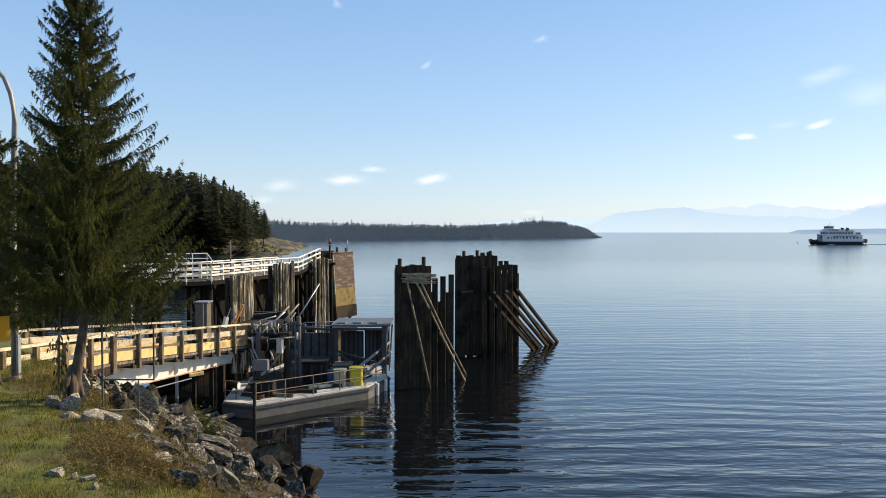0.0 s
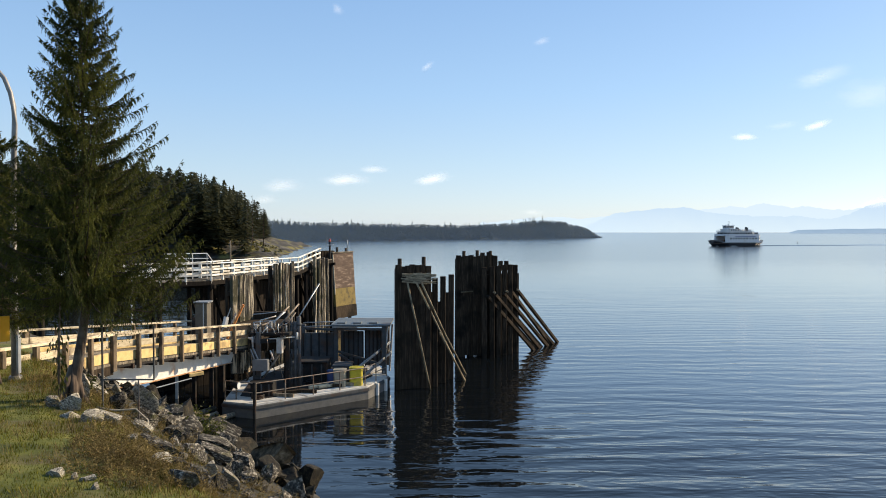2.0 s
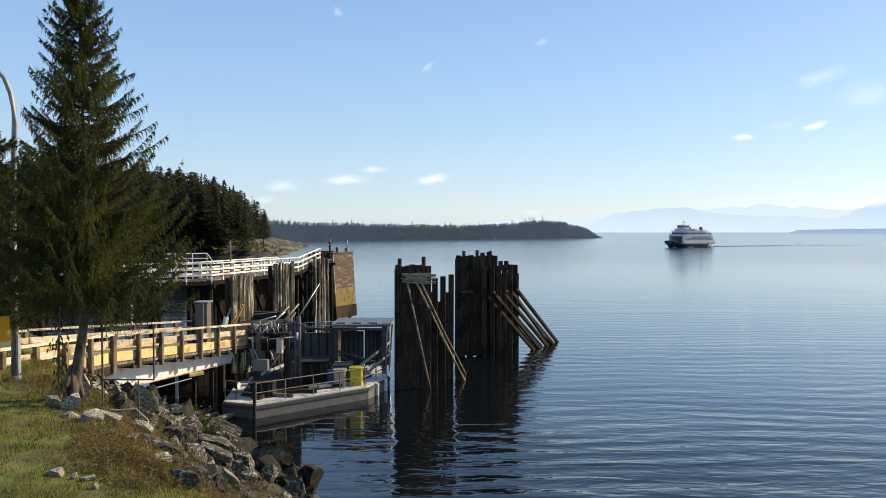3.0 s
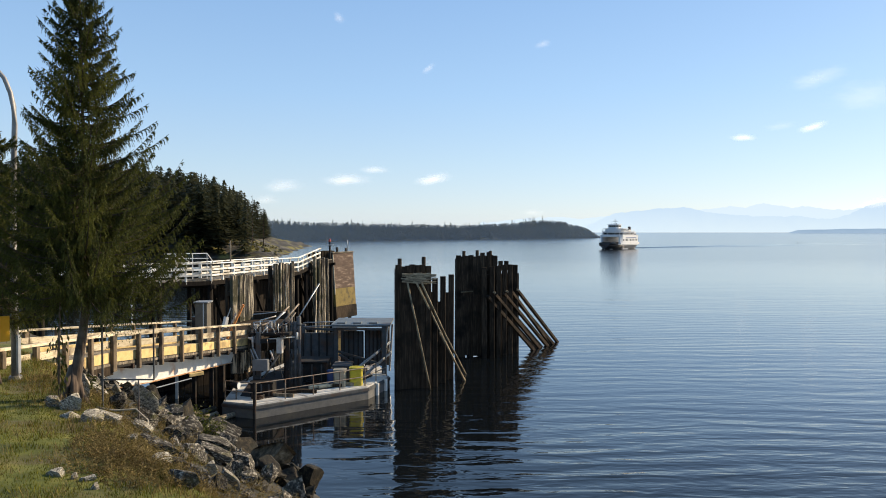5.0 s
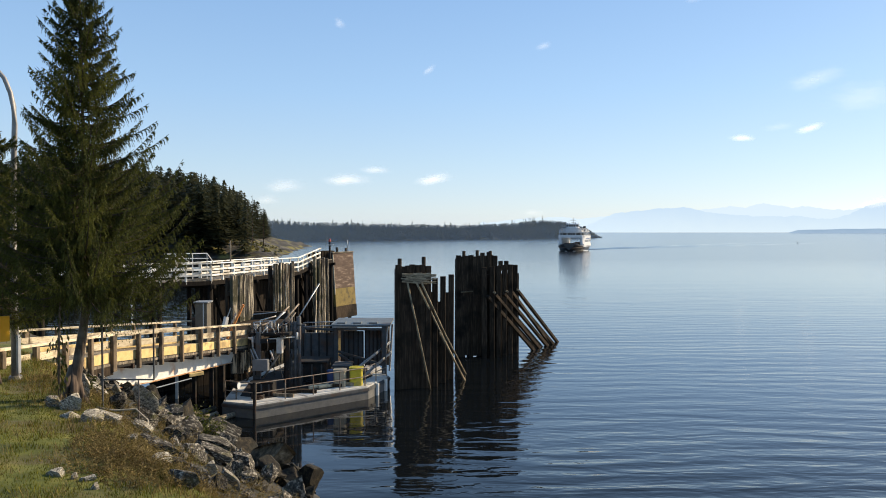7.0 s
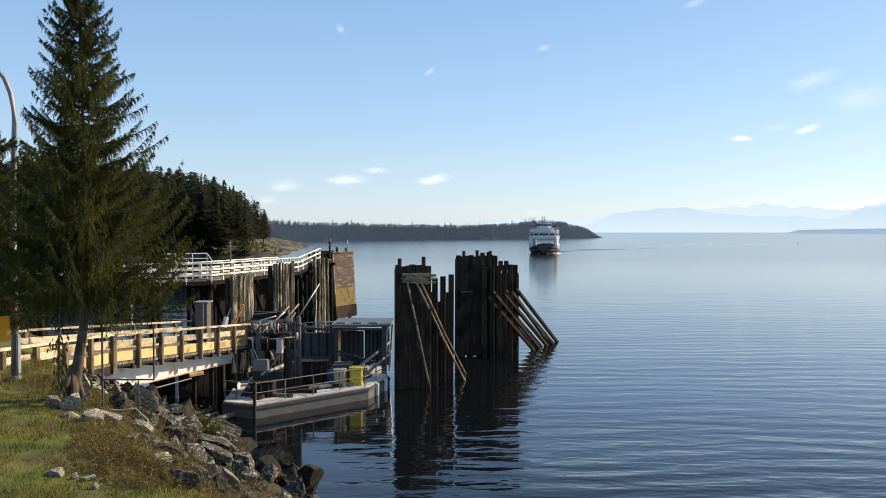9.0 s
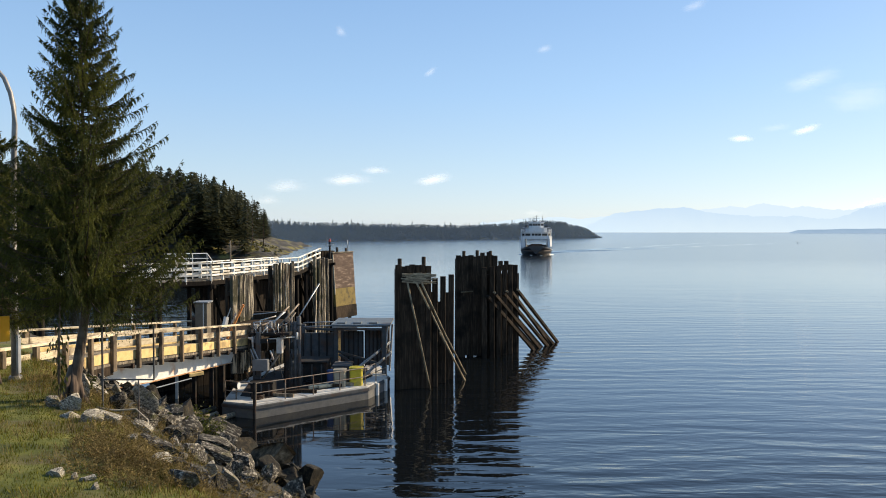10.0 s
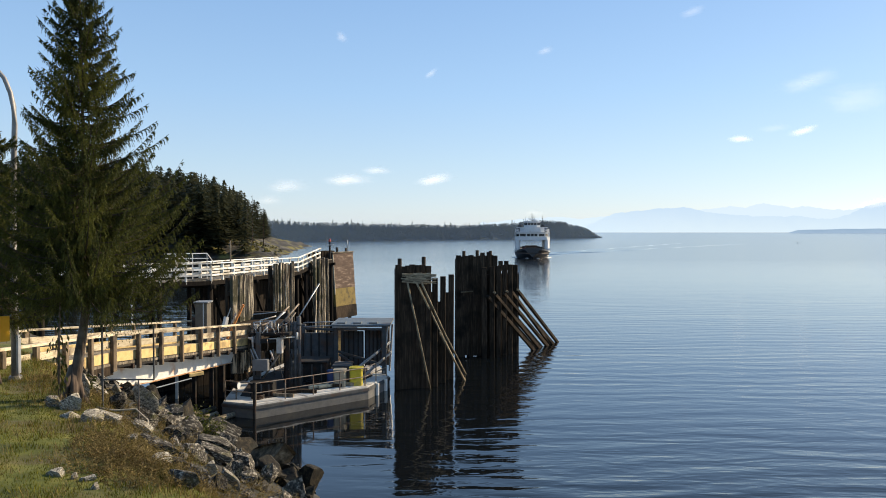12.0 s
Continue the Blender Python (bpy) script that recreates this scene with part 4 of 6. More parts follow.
def build_lamp():
    x, y = -12.35, 21.2
    z = bank(x, y)
    ob = thing("street_lamp", (x, y, z), "tall curved steel street lamp on the bank", "street lamp")
    sh = Shape()
    sh.pipe([(x, y, z - 0.2), (x, y, z + 5.0)], 0.11, 12, 0.08)
    part("pole", sh, M_GALVANISED_LAMP, ob, smooth=True)
    sh = Shape()
    arc = [(x + a, y, z + b) for a, b in ((0, 5.0), (0.06, 6.8), (0.08, 7.35), (0.06, 7.85), (-0.03, 8.25), (-0.19, 8.65), (-0.43, 8.95), (-0.83, 9.17), (-1.55, 9.32), (-2.4, 9.38))]
    sh.pipe(arc, 0.08, 12, 0.05)
    part("arm", sh, M_GALVANISED_LAMP, ob, smooth=True)
    sh = Shape()
    sh.pipe([(x, y, z - 0.2), (x, y, z + 0.12)], 0.2, 12, 0.17)
    part("base_plate", sh, M_GALVANISED_LAMP, ob)
    sh = Shape()
    sh.beam((x - 2.3, y, z + 9.37), (x - 3.0, y, z + 9.34), 0.3, 0.14, 0.04)
    part("lamp_head", sh, M_GREYSTEEL, ob)
    sh = Shape()
    sh.box(x + 0.1, x + 0.16, y - 0.12, y + 0.02, z + 0.2, z + 1.3, 0.01)
    part("cable_guard", sh, M_GALV, ob)


def build_signs():
    x, y = -11.53, 18.9
    z = bank(x, y)
    ob = thing("road_sign", (x, y, z), "amber square road sign on a post", "sign")
    sh = Shape()
    sh.pipe([(x, y + 0.05, z - 0.2), (x, y + 0.05, z + 2.05)], 0.03, 8)
    part("post", sh, M_GALV, ob)
    face, out = Vector((0.64, 0.77, 0)), Vector((0.77, -0.64, 0))
    at = Vector((x, y, z + 1.68))
    sh = Shape()
    sh.beam(at - face * 0.35, at + face * 0.35, 0.03, 0.66, 0.008)
    part("panel", sh, M_SIGN, ob, "amber panel with faint dark lettering")
    for k in range(3):
        c = at + out * 0.02 + Vector((0, 0, 0.18 * k - 0.18))
        sh = Shape()
        sh.beam(c - face * 0.24, c + face * 0.05, 0.006, 0.05, 0)
        part("lettering_bar", sh, M_ORANGE, ob)
    x, y = -9.0, 19.4
    z = bank(x, y)
    ob = thing("sign_frame", (x, y, z), "thin empty grey steel sign frame on one post", "sign frame")
    sh = Shape()
    sh.pipe([(x, y, z - 0.4), (x, y, z + 2.5)], 0.028, 8)
    part("post", sh, M_GREYSTEEL, ob)
    sh = Shape()
    sh.beam((x + 1.36, y, z + 2.25), (x + 1.36, y, z + 0.83), 0.035, 0.035)
    part("upright", sh, M_GREYSTEEL, ob)
    sh = Shape()
    sh.beam((x, y, z + 0.83), (x + 1.36, y, z + 0.83), 0.035, 0.04)
    part("crossbar", sh, M_GREYSTEEL, ob)
    sh = Shape()
    sh.pipe([(x + 0.95, y, bank(x + 0.95, y) - 0.3), (x + 0.95, y, z + 0.83)], 0.02, 6)
    part("prop", sh, M_GREYSTEEL, ob)


def build_shrubs():
    rng = random.Random(31)
    for x, y, size, n, lab in ((-10.0, 29.4, 1.0, 900, "dark green leafy shrub among the rocks"), (-9.3, 28.4, 0.7, 500, "dark green leafy shrub among the rocks"), (-8.3, 22.6, 0.45, 260, "low dark shrub among the rocks"), (-8.0, 24.6, 0.75, 700, "dark green leafy shrub among the rocks"), (-9.9, 20.0, 0.5, 300, "low weedy shrub by the cedar")):
        z = bank(x, y)
        ob = thing("shrub", (x, y, z), lab, "shrub", "shrubs of the bank")
        stems, leaf = Shape(), Shape()
        for i in range(26):
            a, t = rng.uniform(0, 6.28), rng.uniform(0.2, 1.0)
            p, q = Vector((x, y, z - 0.1)), Vector((x + math.cos(a) * size * t, y + math.sin(a) * size * t, z + size * rng.uniform(0.5, 1.1)))
            m = p.lerp(q, 0.5) + Vector((0, 0, 0.15 * size))
            stems.pipe([p, m, q], 0.016, 4, 0.004)
            for k in range(n // 26):
                c = m.lerp(q, rng.random()) if rng.random() < 0.7 else p.lerp(m, rng.uniform(0.4, 1))
                c = c + Vector((rng.gauss(0, 0.1), rng.gauss(0, 0.1), rng.gauss(0, 0.1))) * size
                spray(leaf, c, (rng.uniform(-1, 1), rng.uniform(-1, 1), rng.uniform(-0.8, 0.5)), rng.uniform(0.07, 0.16), 0.03, rng)
        tagged(part("stem_work", stems, M_BARK, ob), kind="stuff")
        tagged(part("foliage", leaf, M_CEDAR, ob), kind="stuff")


build_sapling()
build_shrubs()
build_grass()
build_boulders()
build_driftwood()
build_lamp()
build_signs()


# ---- lone firs at the edge of the point ----
def lone_fir(x, y, top, seed):
    rng = random.Random(seed)
    g = bluff(x, y) - 0.4
    ob = thing("fir_tree", (x, y, g), "slim open fir standing free at the wood's edge", "tree", "firs of the point")
    sh = Shape()
    sh.pipe([(x, y, g), (x, y, top)], 0.28, 6, 0.04)
    part("trunk", sh, M_LIMB, ob)
    sh = Shape()
    h = top - g
    for i in range(60):
        k = rng.uniform(0.3, 1.0)
        zz, r, a = g + h * k, (1 - k) * 3.2 * rng.uniform(0.5, 1.2) + 0.35, rng.uniform(0, 6.28)
        ca, sn, w = math.cos(a), math.sin(a), 0.32
        sh.add([(x, y, zz), (x + ca * r * 0.6 - sn * w, y + sn * r * 0.6 + ca * w, zz - 0.35), (x + ca * r, y + sn * r, zz - 0.2), (x + ca * r * 0.6 + sn * w, y + sn * r * 0.6 - ca * w, zz - 0.35)], [(0, 1, 2, 3)])
    tagged(part("crown", sh, M_FIR, ob), kind="stuff")


for fx, fy, ft, fs in ((-76.5, 296, 24.0, 1), (-79.5, 300, 22.5, 2), (-73.0, 300, 19.0, 3), (-83.0, 298, 26.0, 5)):
    lone_fir(fx, fy, ft, fs)


# ---- the ramp and its approach ----
def fence_side(ob, p, q, n, inward, mats, height=1.25, boards=((1.2, 0.09, 0.16), (0.76, 0.06, 0.27), (0.22, 0.12, 0.42)), drop=0.35, skip_first=False):
    """Posts bolted to the edge from p to q, with boards on their inner side. Boards: height of their middle, thickness, depth."""
    p, q, inward = Vector(p), Vector(q), Vector(inward).normalized()
    for i in range(1 if skip_first else 0, n + 1):
        a = p.lerp(q, i / n)
        sh = Shape()
        sh.beam(a + Vector((0, 0, -drop)), a + Vector((0, 0, height - 0.06)), 0.16, 0.2, 0.015)
        part("rail_post", sh, mats[0], ob)
    for j, (zz, th, dp) in enumerate(boards):
        off = inward * (0.1 + th / 2 if j else 0.02)
        step = 2 if j else 4
        for i in range(0, n, step):
            a, b = p.lerp(q, i / n), p.lerp(q, min(n, i + step) / n)
            d = (b - a).normalized() * 0.006
            nudge = Vector((0, 0, zz + rnd.uniform(-0.012, 0.012)))
            sh = Shape()
            sh.beam(a + off + nudge + d, b + off + nudge - d, th if j else 0.22, dp if j else 0.09, 0.01)
            part(("top_rail", "mid_rail", "kerb_board")[j], sh, mats[1 + j], ob, ("", "", "sunlit yellow kerb board")[j])


def build_ramp():
    A, B = Vector((-13.7, 30.6, 4.2)), Vector((-10.8, 41.0, 3.3))
    d = (B - A).normalized()
    left = Vector((-0.963, 0.269, 0))
    W = 4.5
    ob = thing("vehicle_ramp", (A.x, A.y, 3.0), "timber-railed vehicle ramp with white steel girders", "ramp")
    n = 36
    for i in range(n):
        a = A + d * (10.8 * (i + 0.5) / n) + Vector((0, 0, -0.06))
        sh = Shape()
        sh.beam(a + left * 0.05, a + left * W, 10.8 / n - 0.012, 0.11, 0.012)
        part("deck_plank", sh, M_GREYWOOD, ob)
    for off in (0.9, W - 0.9):
        sh = Shape()
        o = left * off
        top0, top1 = A + o + Vector((0, 0, -0.14)), B + o + Vector((0, 0, -0.14))
        bot0, bot1 = A + o + Vector((0, 0, -1.25)), B + o + Vector((0, 0, -0.95)) - d * 0.5
        mid = top0.lerp(top1, 0.3) + Vector((0, 0, -1.1))
        t = left * 0.03
        outline = [top0, top1, bot1, mid, bot0]
        verts = [v - t for v in outline] + [v + t for v in outline]
        sh.add(verts, [(0, 1, 2, 3, 4), (9, 8, 7, 6, 5)] + [(i, i + 5, (i + 1) % 5 + 5, (i + 1) % 5) for i in range(5)])
        girder = part("girder", sh, M_WHITESTEEL, ob, "white painted steel girder streaked with rust")
        for p, q in ((bot0, mid), (mid, bot1)):
            sh = Shape()
            sh.beam(p, q, 0.24, 0.04)
            part("flange", sh, M_RUSTFLANGE, girder, "rust-eaten bottom flange")
    sh = Shape()
    sh.pipe([(-13.75, 33.9, 2.32), (-12.2, 35.6, 2.55)], 0.03, 8)
    part("tie_rod", sh, M_GALV, ob)
    sh = Shape()
    sh.beam((-12.5, 36.2, 2.58), (-11.95, 36.6, 2.62), 0.2, 0.16, 0.02)
    part("bearing_block", sh, M_KERB, ob, "sunlit timber bearing block")
    for i in range(7):
        c = A + d * (1.2 + i * 1.5) + Vector((0, 0, -0.24))
        sh = Shape()
        sh.beam(c - left * 0.02, c + left * (W + 0.02), 0.14, 0.2)
        part("cross_beam", sh, M_DARKSTEEL, ob)
    for s, inw in ((0.0, left), (W, -left)):
        fence_side(ob, A + left * s, B + left * s + (d * 1.3 if s else d * 0), 7, inw, (M_POSTWOOD, M_RAILWOOD, M_RAILWOOD, M_KERB))
        sh = Shape()
        sh.beam(A + left * s + inw * 0.12 + Vector((0, 0, -0.1)), B + left * s + inw * 0.12 + Vector((0, 0, -0.1)), 0.1, 0.26)
        part("edge_beam", sh, M_DARKSTEEL, ob)
    # approach on the bank
    C = Vector((-13.6, 15.0, 5.45))
    ob = thing("approach_span", (C.x, C.y, 4.6), "short timber-railed approach deck on the bank", "approach deck")
    dd = (A - C).normalized()
    L = (A - C).length
    lf = Vector((-1, 0, 0))
    for i in range(50):
        a = C + dd * (L * (i + 0.5) / 50) + Vector((0, 0, -0.06))
        sh = Shape()
        sh.beam(a + lf * 0.05, a + lf * W, L / 50 - 0.012, 0.11, 0.012)
        part("deck_plank", sh, M_GREYWOOD, ob)
    for s, inw in ((0.0, lf), (W, -lf)):
        fence_side(ob, C + lf * s, A + left * s - dd * 0.12, 8, inw, (M_POSTWOOD, M_RAILWOOD, M_RAILWOOD, M_KERB))
        sh = Shape()
        sh.beam(C + lf * s + inw * 0.14 + Vector((0, 0, -0.3)), A + left * s + inw * 0.14 + Vector((0, 0, -0.3)), 0.2, 0.4)
        part("stringer", sh, M_TIMBER, ob)
    sh = Shape()
    sh.box(-18.6, -13.2, 30.2, 30.9, 0.5, 2.9, 0.03)
    lone("abutment", sh, M_CONCRETE, (-15.9, 30.5, 0.5), "grey concrete abutment under the ramp's landward end", "abutment")


build_ramp()


# ---- trestle walkway and wing walls ----
def build_walkway():
    zd = 6.35
    P = [Vector((-24.0, 44.0, zd)), Vector((-15.9, 50.5, zd)), Vector((-12.2, 62.0, zd)), Vector((-11.3, 67.5, zd + 0.65)), Vector((-10.6, 70.5, zd + 0.65))]
    ob = thing("trestle_walkway", (-15, 55, 0), "white-railed timber trestle walkway on dark piles", "walkway")
    for a, b, n in ((P[0], P[1], 6), (P[1], P[2], 9), (P[2], P[3], 5), (P[3], P[4], 2)):
        d = (b - a).normalized()
        left = Vector((0, 0, 1)).cross(d).normalized()
        m = int((b - a).length / 0.3)
        for i in range(m):
            c = a.lerp(b, (i + 0.5) / m) + Vector((0, 0, -0.04))
            sh = Shape()
            sh.beam(c, c + left * 1.9, 0.28, 0.07)
            part("deck_plank", sh, M_GREYWOOD, ob)
        for s in (0.0, 1.9):
            # the seaward landing has no rail, its slope one on the open side only
            railed = a is P[0] or a is P[1] or (a is P[2] and s == 0)
            for i in range(n + 1 if railed else 0):
                if i == 0 and a is not P[0]:
                    continue
                c = a.lerp(b, i / n) + left * s
                sh = Shape()
                sh.beam(c + Vector((0, 0, -0.25)), c + Vector((0, 0, 1.1)), 0.12, 0.12)
                part("rail_post", sh, M_WHITEWOOD, ob)
            for zz, dp in ((1.12, 0.12), (0.72, 0.13), (0.33, 0.13)) if railed else ():
                sh = Shape()
                sh.beam(a + left * (s + (0.08 if s else -0.08)) + Vector((0, 0, zz)), b + left * (s + (0.08 if s else -0.08)) + Vector((0, 0, zz)), 0.05 if zz < 1 else 0.17, dp if zz < 1 else 0.07)
                part("rail", sh, M_WHITEWOOD, ob)
            sh = Shape()
            sh.beam(a + left * s + Vector((0, 0, -0.22)), b + left * s + Vector((0, 0, -0.22)), 0.15, 0.3)
            part("stringer", sh, M_SHADE_TIMBER, ob)
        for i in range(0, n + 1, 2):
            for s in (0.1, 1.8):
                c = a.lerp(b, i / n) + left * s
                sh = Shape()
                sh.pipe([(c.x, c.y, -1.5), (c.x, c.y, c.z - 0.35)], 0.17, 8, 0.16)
                part("round_post", sh, M_SHADE_TIMBER, ob, smooth=True)
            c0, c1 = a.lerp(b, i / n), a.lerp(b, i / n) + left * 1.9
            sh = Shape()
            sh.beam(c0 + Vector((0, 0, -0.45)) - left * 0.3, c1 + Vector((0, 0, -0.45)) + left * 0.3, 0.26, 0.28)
            part("cap_beam", sh, M_SHADE_TIMBER, ob)
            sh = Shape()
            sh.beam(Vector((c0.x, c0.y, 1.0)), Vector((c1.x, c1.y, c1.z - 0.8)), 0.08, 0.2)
            part("cross_brace", sh, M_SHADE_TIMBER, ob)


def build_shade_boards():
    """Near-black boards added for the shade under the walkway and beneath the ramp's end."""
    for pts, z0, z1, lab in (([(-17.5, 52.0), (-14.0, 62.8)], -1, 5.7, "near-black boards added for the shade under the walkway"),
                             ([(-13.9, 63.0), (-12.4, 75.0)], -1, 6.2, "near-black boards added for the shade under the walkway"), ([(-17.5, 43.8), (-14.8, 46.5)], -1, 2.6, "near-black boards added for the shade under the ramp")):
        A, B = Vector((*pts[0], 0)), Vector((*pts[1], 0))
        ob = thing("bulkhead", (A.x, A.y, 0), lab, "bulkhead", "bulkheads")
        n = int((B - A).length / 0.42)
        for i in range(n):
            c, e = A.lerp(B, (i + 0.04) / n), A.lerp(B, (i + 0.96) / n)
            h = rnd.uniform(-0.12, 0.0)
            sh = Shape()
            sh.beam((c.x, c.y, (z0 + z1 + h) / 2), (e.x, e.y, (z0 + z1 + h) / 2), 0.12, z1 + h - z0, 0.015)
            part("board", sh, M_SHADE_TIMBER, ob)
    # raised white guard at the landward end of the walkway
    ob = thing("guard_frame", (-17.0, 50.0, 6.4), "white pipe guard frame above the walkway", "guard frame")
    for a, b in (((-18.6, 49.2, 8.15), (-16.3, 50.9, 8.15)), ((-16.3, 50.9, 8.15), (-15.9, 51.1, 7.5)), ((-18.6, 49.2, 7.85), (-16.2, 50.9, 7.8)), ((-18.0, 49.6, 6.4), (-18.0, 49.6, 8.15)), ((-17.1, 50.3, 6.4), (-17.1, 50.3, 8.15)), ((-16.3, 50.9, 6.4), (-16.3, 50.9, 8.15)), ((-17.8, 49.8, 8.1), (-17.1, 50.3, 7.4))):
        sh = Shape()
        sh.pipe([a, b], 0.035, 6)
        part("bar", sh, M_WHITESTEEL, ob)


def timber_wall(name, a, b, z0, z1, n, mat, label, category, group, uneven=0.12, thick=0.32, wales=2, posts=(), round_piles=False):
    """Upright timbers side by side from a to b in plan, bolted to wales, on piles that reach below the water."""
    rng = random.Random(int(abs(a[0] * 31 + a[1] * 7)))
    A, B = Vector((a[0], a[1], 0)), Vector((b[0], b[1], 0))
    d = (B - A).normalized()
    nrm = Vector((d.y, -d.x, 0))
    w = (B - A).length / n
    ob = thing(name, (*((A + B) / 2).xy, 0), label, category, group)
    for i in range(n):
        c = A + d * w * (i + 0.5) + nrm * rng.uniform(-0.07, 0.07)
        sh = Shape()
        if round_piles:
            sh.pipe([(c.x, c.y, z0 - 2), (c.x + rng.uniform(-0.05, 0.05), c.y, z1 + rng.uniform(-uneven, uneven * 0.4))], w * 0.48, 10, w * 0.43)
        else:
            sh.beam((c.x, c.y, z0 + rng.uniform(-0.2, 0.1)), (c.x + rng.uniform(-0.03, 0.03), c.y, z1 + rng.uniform(-uneven, uneven * 0.4)), w * rng.uniform(0.9, 0.97), thick, 0.03, up=d)
        part("timber", sh, mat, ob)
    for k in range(wales):
        zz = z0 + (z1 - z0) * (0.25 + 0.55 * k / max(1, wales - 1))
        sh = Shape()
        sh.beam(A - nrm * (thick / 2 + 0.14) + Vector((0, 0, zz)), B - nrm * (thick / 2 + 0.14) + Vector((0, 0, zz)), 0.26, 0.3)
        part("wale", sh, M_TIMBER, ob)
    m = max(2, int((B - A).length / 1.0) + 1)
    for i in range(m):
        c = A + d * (0.2 + ((B - A).length - 0.4) * i / (m - 1)) - nrm * (thick / 2 + 0.42)
        sh = Shape()
        sh.pipe([(c.x, c.y, -2.0), (c.x, c.y, z1 - 0.25)], 0.18, 9, 0.165)
        part("round_post", sh, M_TIMBER, ob, smooth=True)
    for s, h in posts:
        c = A + d * (B - A).length * s - nrm * 0.25
        sh = Shape()
        sh.pipe([(c.x, c.y, z1 - 1.0), (c.x, c.y, z1 + h)], 0.13, 9)
        part("post_head", sh, M_TIMBER, ob, smooth=True)
    return ob


build_walkway()
build_shade_boards()
WING = "wing walls of the berth"
timber_wall("wing_wall", (-13.9, 48.2), (-12.85, 49.6), 0.4, 6.85, 6, M_WING, "weathered grey timber wing wall panel of the berth, sun streaks painted in", "wing wall", WING)
timber_wall("wing_wall", (-12.6, 54.6), (-11.3, 56.2), 0.3, 7.35, 8, M_WING, "weathered brown wing wall of mossy round piles, sun streaks painted in", "wing wall", WING, round_piles=True)
timber_wall("wing_wall", (-11.3, 64.4), (-10.3, 66.0), 0.3, 7.3, 5, M_WING, "narrow wing wall of weathered round piles, sun streaks painted in", "wing wall", WING, round_piles=True)
timber_wall("wing_wall", (-13.6, 76.0), (-11.6, 78.5), 0.0, 7.6, 8, M_TIMBER, "dark timber end wall of the trestle", "wing wall", WING)


def build_end_dolphin():
    """The tall rust-faced panel at the trestle's outer end."""
    A, B = Vector((-11.3, 77.6, 0)), Vector((-9.62, 81.0, 0))
    d = (B - A).normalized()
    n = Vector((d.y, -d.x, 0))
    ob = thing("fender_panel", (-10.5, 78.6, 0), "tall rusty steel-faced fender panel with a pale edge", "fender panel")
    for k, (z0, z1, mat, lab) in enumerate(((0.4, 1.7, M_TIMBER, "dark tide-stained foot"), (1.7, 3.6, M_OCHRE, "ochre weed-stained band"), (3.6, 7.35, M_RUST, "rust-brown face"))):
        sh = Shape()
        sh.beam(A + Vector((0, 0, (z0 + z1) / 2)), B + Vector((0, 0, (z0 + z1) / 2)) + d * (0.12 if k == 0 else 0), 0.3, z1 - z0 - 0.006, 0.02)
        part("face_plate", sh, mat, ob, lab)
    sh = Shape()
    sh.beam(A - d * 0.1 + n * 0.18 + Vector((0, 0, 3.0)), A - d * 0.1 + n * 0.18 + Vector((0, 0, 7.2)), 0.12, 0.16)
    part("edge_strip", sh, M_TAN, ob, "pale edge strip")
    sh = Shape()
    sh.beam(A + Vector((0, 0, 7.42)) - d * 0.2, B + Vector((0, 0, 7.42)) + d * 0.05, 0.5, 0.12)
    part("cap", sh, M_GREYWOOD, ob)
    for s in (0.15, 0.5, 0.85):
        c = A.lerp(B, s) - n * 0.4
        sh = Shape()
        sh.pipe([(c.x, c.y, -2), (c.x, c.y, 7.3)], 0.2, 9)
        part("round_post", sh, M_TIMBER, ob, smooth=True)
    for s, h, r in ((0.28, 0.55, 0.14), (0.72, 0.45, 0.13)):
        c = A.lerp(B, s) - n * 0.05
        sh = Shape()
        sh.pipe([(c.x, c.y, 7.4), (c.x, c.y, 7.4 + h)], r, 9)
        part("bollard", sh, M_DARKSTEEL, ob, smooth=True)
    # the whole panel is sheared sideways to fit its lean in the camera's view
    for piece in ob.children:
        for v in piece.data.vertices:
            v.co.x -= 0.055 * v.co.z
    ob = thing("navigation_light", (-11.9, 76.5, 7.5), "small navigation light on a dark mast", "navigation light")
    sh = Shape()
    sh.pipe([(-11.75, 76.5, 3.0), (-11.75, 76.5, 8.6)], 0.11, 8)
    part("mast", sh, M_DARKSTEEL, ob)
    sh = Shape()
    sh.pipe([(-11.75, 76.5, 8.6), (-11.75, 76.5, 8.72), (-11.75, 76.5, 8.9)], 0.14, 8, 0.08)
    part("lantern", sh, M_REDPAINT, ob, "small red lantern")
    sh = Shape()
    sh.box(-12.0, -11.4, 76.3, 76.7, 8.2, 8.3)
    part("bracket", sh, M_GALV, ob)
    sh = Shape()
    sh.pipe([(-10.35, 80.2, 7.4), (-10.38, 80.2, 8.7)], 0.045, 6)
    lone("pole", sh, M_GALV, (-10.35, 80.2, 7.4), "thin grey pole on the fender panel", "pole", smooth=True)
    sh = Shape()
    sh.pipe([(-15.4, 53.4, 6.3), (-15.4, 53.4, 9.0)], 0.06, 7, 0.045)
    lone("pole", sh, M_GREYWOOD, (-15.4, 53.4, 6.3), "slim grey pole standing on the walkway", "pole", smooth=True)


M_OCHRE = material("weedy_ochre", [(0.14, 0.10, 0.03), (0.30, 0.22, 0.06)], 0.9, 3, bump=0.5, stain=(0.09, 0.07, 0.03), stain_scale=1.5)
build_end_dolphin()


# ---- the two dolphins ----
DOLPHIN = "dolphins of the berth"


